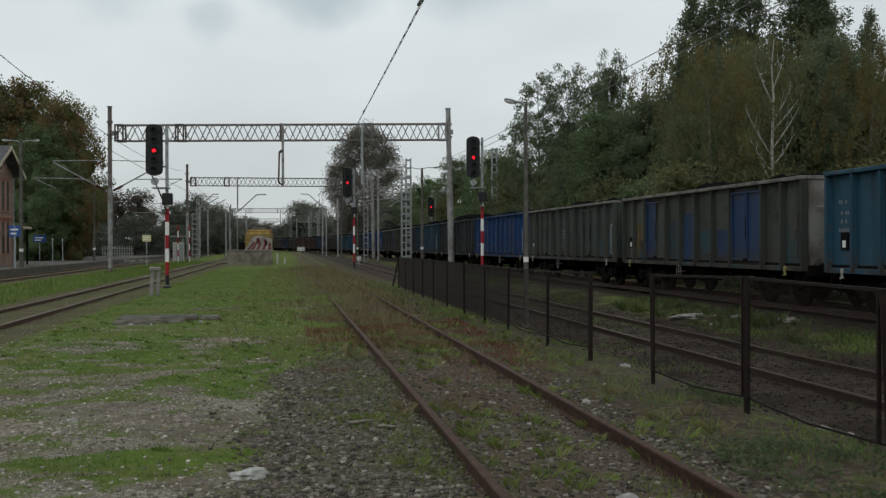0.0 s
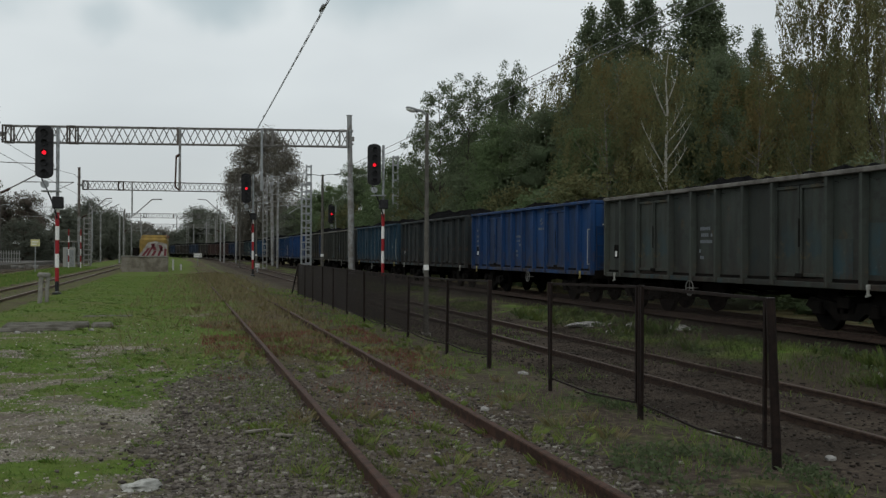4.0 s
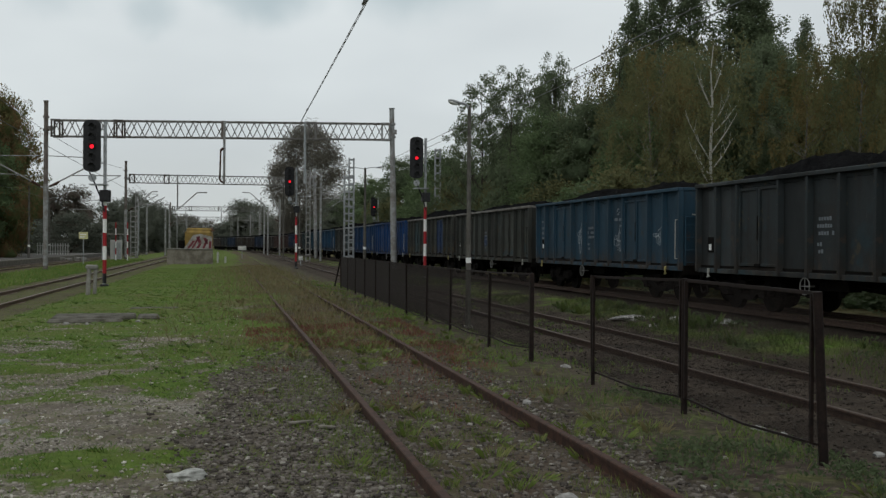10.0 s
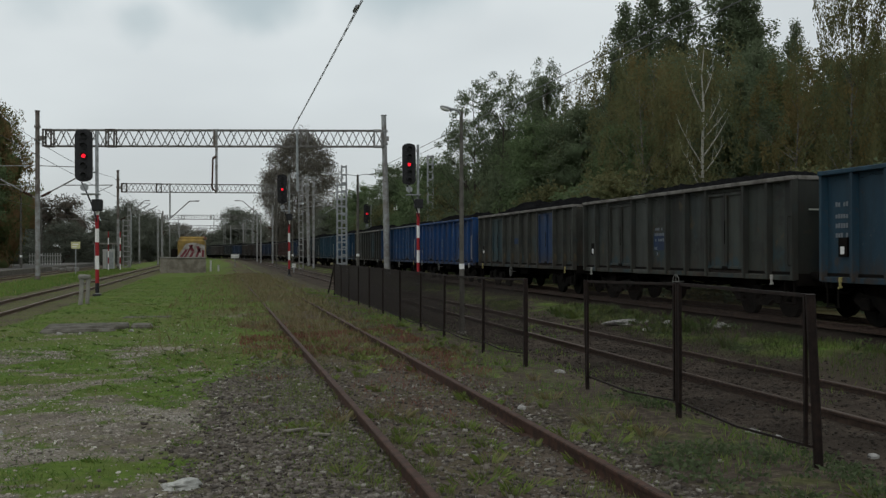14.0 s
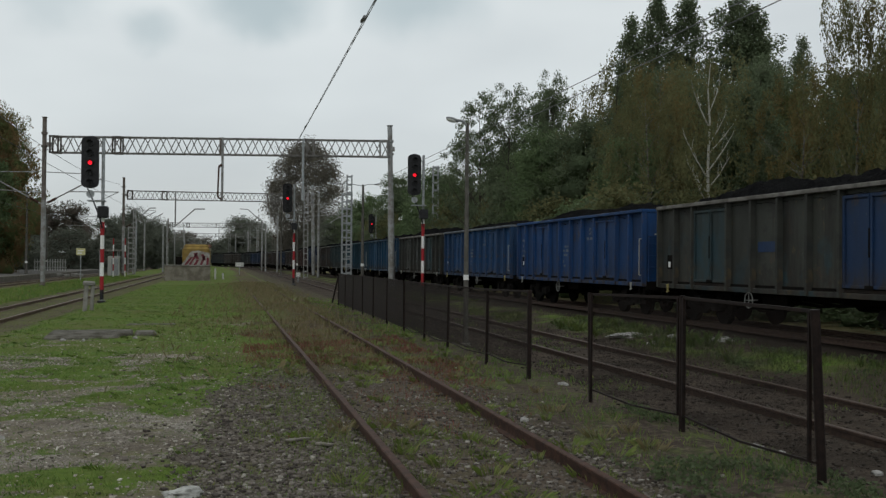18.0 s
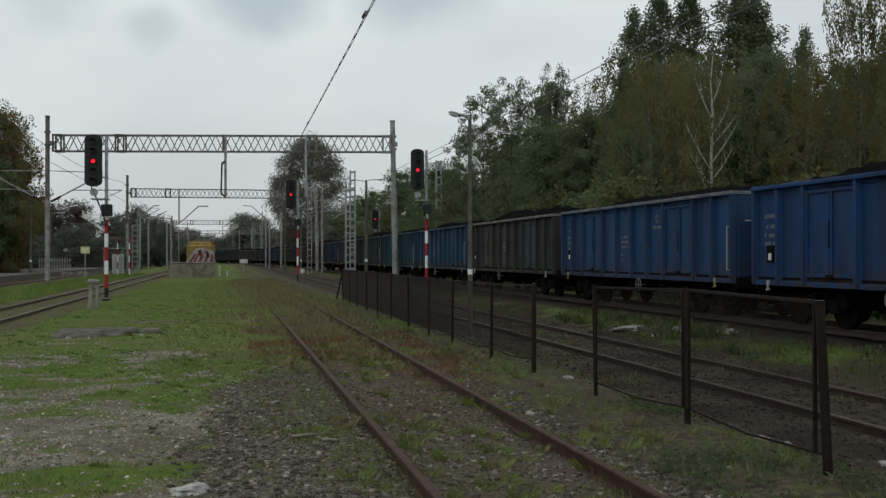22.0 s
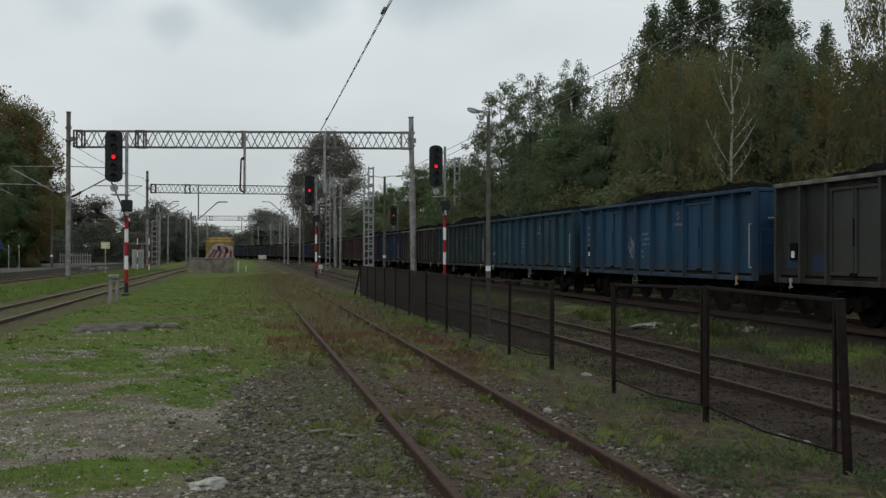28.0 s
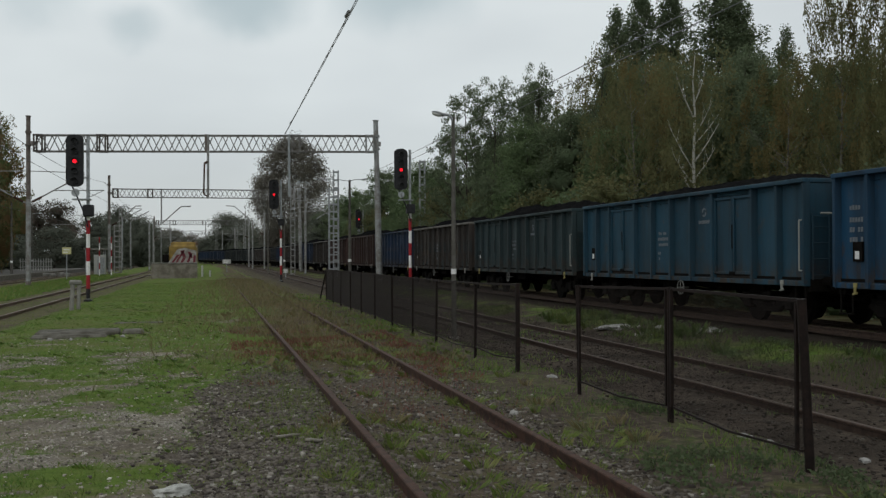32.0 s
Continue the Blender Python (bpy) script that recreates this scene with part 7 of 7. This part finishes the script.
tagged(blades("red_weeds", 14000, (0.4, 4.0, 9.5, 27), (0.02, 0.09), 0.010, SORREL, lambda x, y: (0.3 * ease(y, 9.5, 12) + 0.7 * ease(y, 13, 17)) * (1 - ease(y, 22, 27)) * ease(fbm(x, y, 0.9, 21), 0.42, 0.62), 0.8, 1.0), "withered red weeds between the rails", "weeds", kind="stuff")
tagged(blades("verge_grass", 13000, (8.8, 13.0, 8, 60), (0.03, 0.15), 0.011, VERGE, lambda x, y: (0.06 + 0.94 * (fbm(x, y, 0.3, 5) > 0.50)) * ease(x, 9.1, 9.8) * (1 - ease(x, 11.2, 12.2)), 0.6, 1.4), "grass strip between the tracks", "grass", kind="stuff")
tagged(blades("track_weeds", 3000, (5.0, 9.4, 8, 40), (0.03, 0.11), 0.010, GRASS, lambda x, y: 1.0 * (fbm(x, y, 0.9, 15) > 0.62), 0.6, 1.2), "weeds scattered in the middle track", "weeds", kind="stuff")
tagged(blades("main_line_grass", 22000, (-13.2, -8.9, 30, 120), (0.05, 0.2), 0.014, GRASS, lambda x, y: 0.9 + 0 * x, 0.7, 1.3), "grass strip between the main tracks", "grass", kind="stuff")
cx = rng.uniform(3.35, 4.9, 130)
cy = rng.uniform(6.2, 11.8, 130)
keep = fbm(cx, cy, 0.8, 33) > 0.52
cx, cy = cx[keep], cy[keep]
v, f = leaf_soup(rng, np.stack([cx, cy, lift(cx, cy) + 0.07], -1), np.tile((0.09, 0.09, 0.035), (len(cx), 1)), 40, 0.032)
tagged(part("leafy_weeds", soup("leafy_weeds", v, f), NETTLE), "low grey-green leafy weeds by the fence", "weeds", kind="stuff")
cx, cy = rng.uniform(9.4, 11.4, 60), rng.uniform(9, 30, 60)
v, f = leaf_soup(rng, np.stack([cx, cy, lift(cx, cy) + 0.12], -1), np.tile((0.14, 0.14, 0.05), (60, 1)), 30, 0.045)
tagged(part("leafy_weeds", soup("leafy_weeds", v, f), NETTLE), "leafy weeds in the strip beside the train", "weeds", kind="stuff")


def tussocks(name, n, area, tone, keep, size=(0.05, 0.14)):
    """Clumps of longer blades that lean outwards."""
    x0, x1, y0, y1 = area
    x, y = rng.uniform(x0, x1, n * 4), y0 + (y1 - y0) * rng.random(n * 4) ** 1.4
    ok = keep(x, y) > rng.random(n * 4)
    x, y = x[ok][:n], y[ok][:n]
    per = 34
    r = np.repeat(rng.uniform(0.03, 0.16, len(x)), per)
    h = np.repeat(rng.uniform(size[0], size[1], len(x)), per) * rng.uniform(0.6, 1.2, len(x) * per)
    x, y = np.repeat(x, per), np.repeat(y, per)
    a = rng.uniform(0, 6.28, len(x))
    q = r * np.sqrt(rng.random(len(x)))
    px, py = x + np.cos(a) * q, y + np.sin(a) * q
    w = 0.0024 * np.clip(y / 9, 0.8, 3.0)
    z = lift(px, py) - 0.01
    tx, ty = -np.sin(a) * w, np.cos(a) * w
    out = q * 0.7 + 0.25 * h
    v = np.stack([np.stack([px - tx, py - ty, z], -1), np.stack([px + tx, py + ty, z], -1),
                  np.stack([px + np.cos(a) * out * 0.4 + tx * 0.7, py + np.sin(a) * out * 0.4 + ty * 0.7, z + h * 0.65], -1),
                  np.stack([px + np.cos(a) * out, py + np.sin(a) * out, z + h], -1)], 1).reshape(-1, 3)
    return part(name, soup(name, v, np.arange(len(px) * 4).reshape(-1, 4)), tone)


tagged(tussocks("tussock_grass", 420, (-9, 1.4, 9, 40), GRASS, lambda x, y: zone_grass(x, y) * (fbm(x, y, 0.8, 51) > 0.45), (0.02, 0.055)), "grass tussocks in the yard", "grass", kind="stuff")
tagged(tussocks("rail_tussocks", 150, (0.7, 4.6, 6, 24), TUFT, lambda x, y: 1.0 * (fbm(x, y, 0.9, 57) > 0.52), (0.03, 0.11)), "small grass tussocks along the siding", "grass", kind="stuff")
tagged(tussocks("tall_weeds", 130, (9.7, 11.4, 12, 30), VERGE, lambda x, y: 1.0 * (fbm(x, y, 0.35, 91) > 0.5), (0.10, 0.30)), "tall weeds in the strip beside the train", "weeds", kind="stuff")
tagged(tussocks("dead_stalks", 26, (0.4, 4.4, 9, 34), STRAW, lambda x, y: 1.0 * (fbm(x, y, 0.7, 63) > 0.52), (0.05, 0.15)), "dead straw stalks among the rails", "weeds", kind="stuff")

motions()
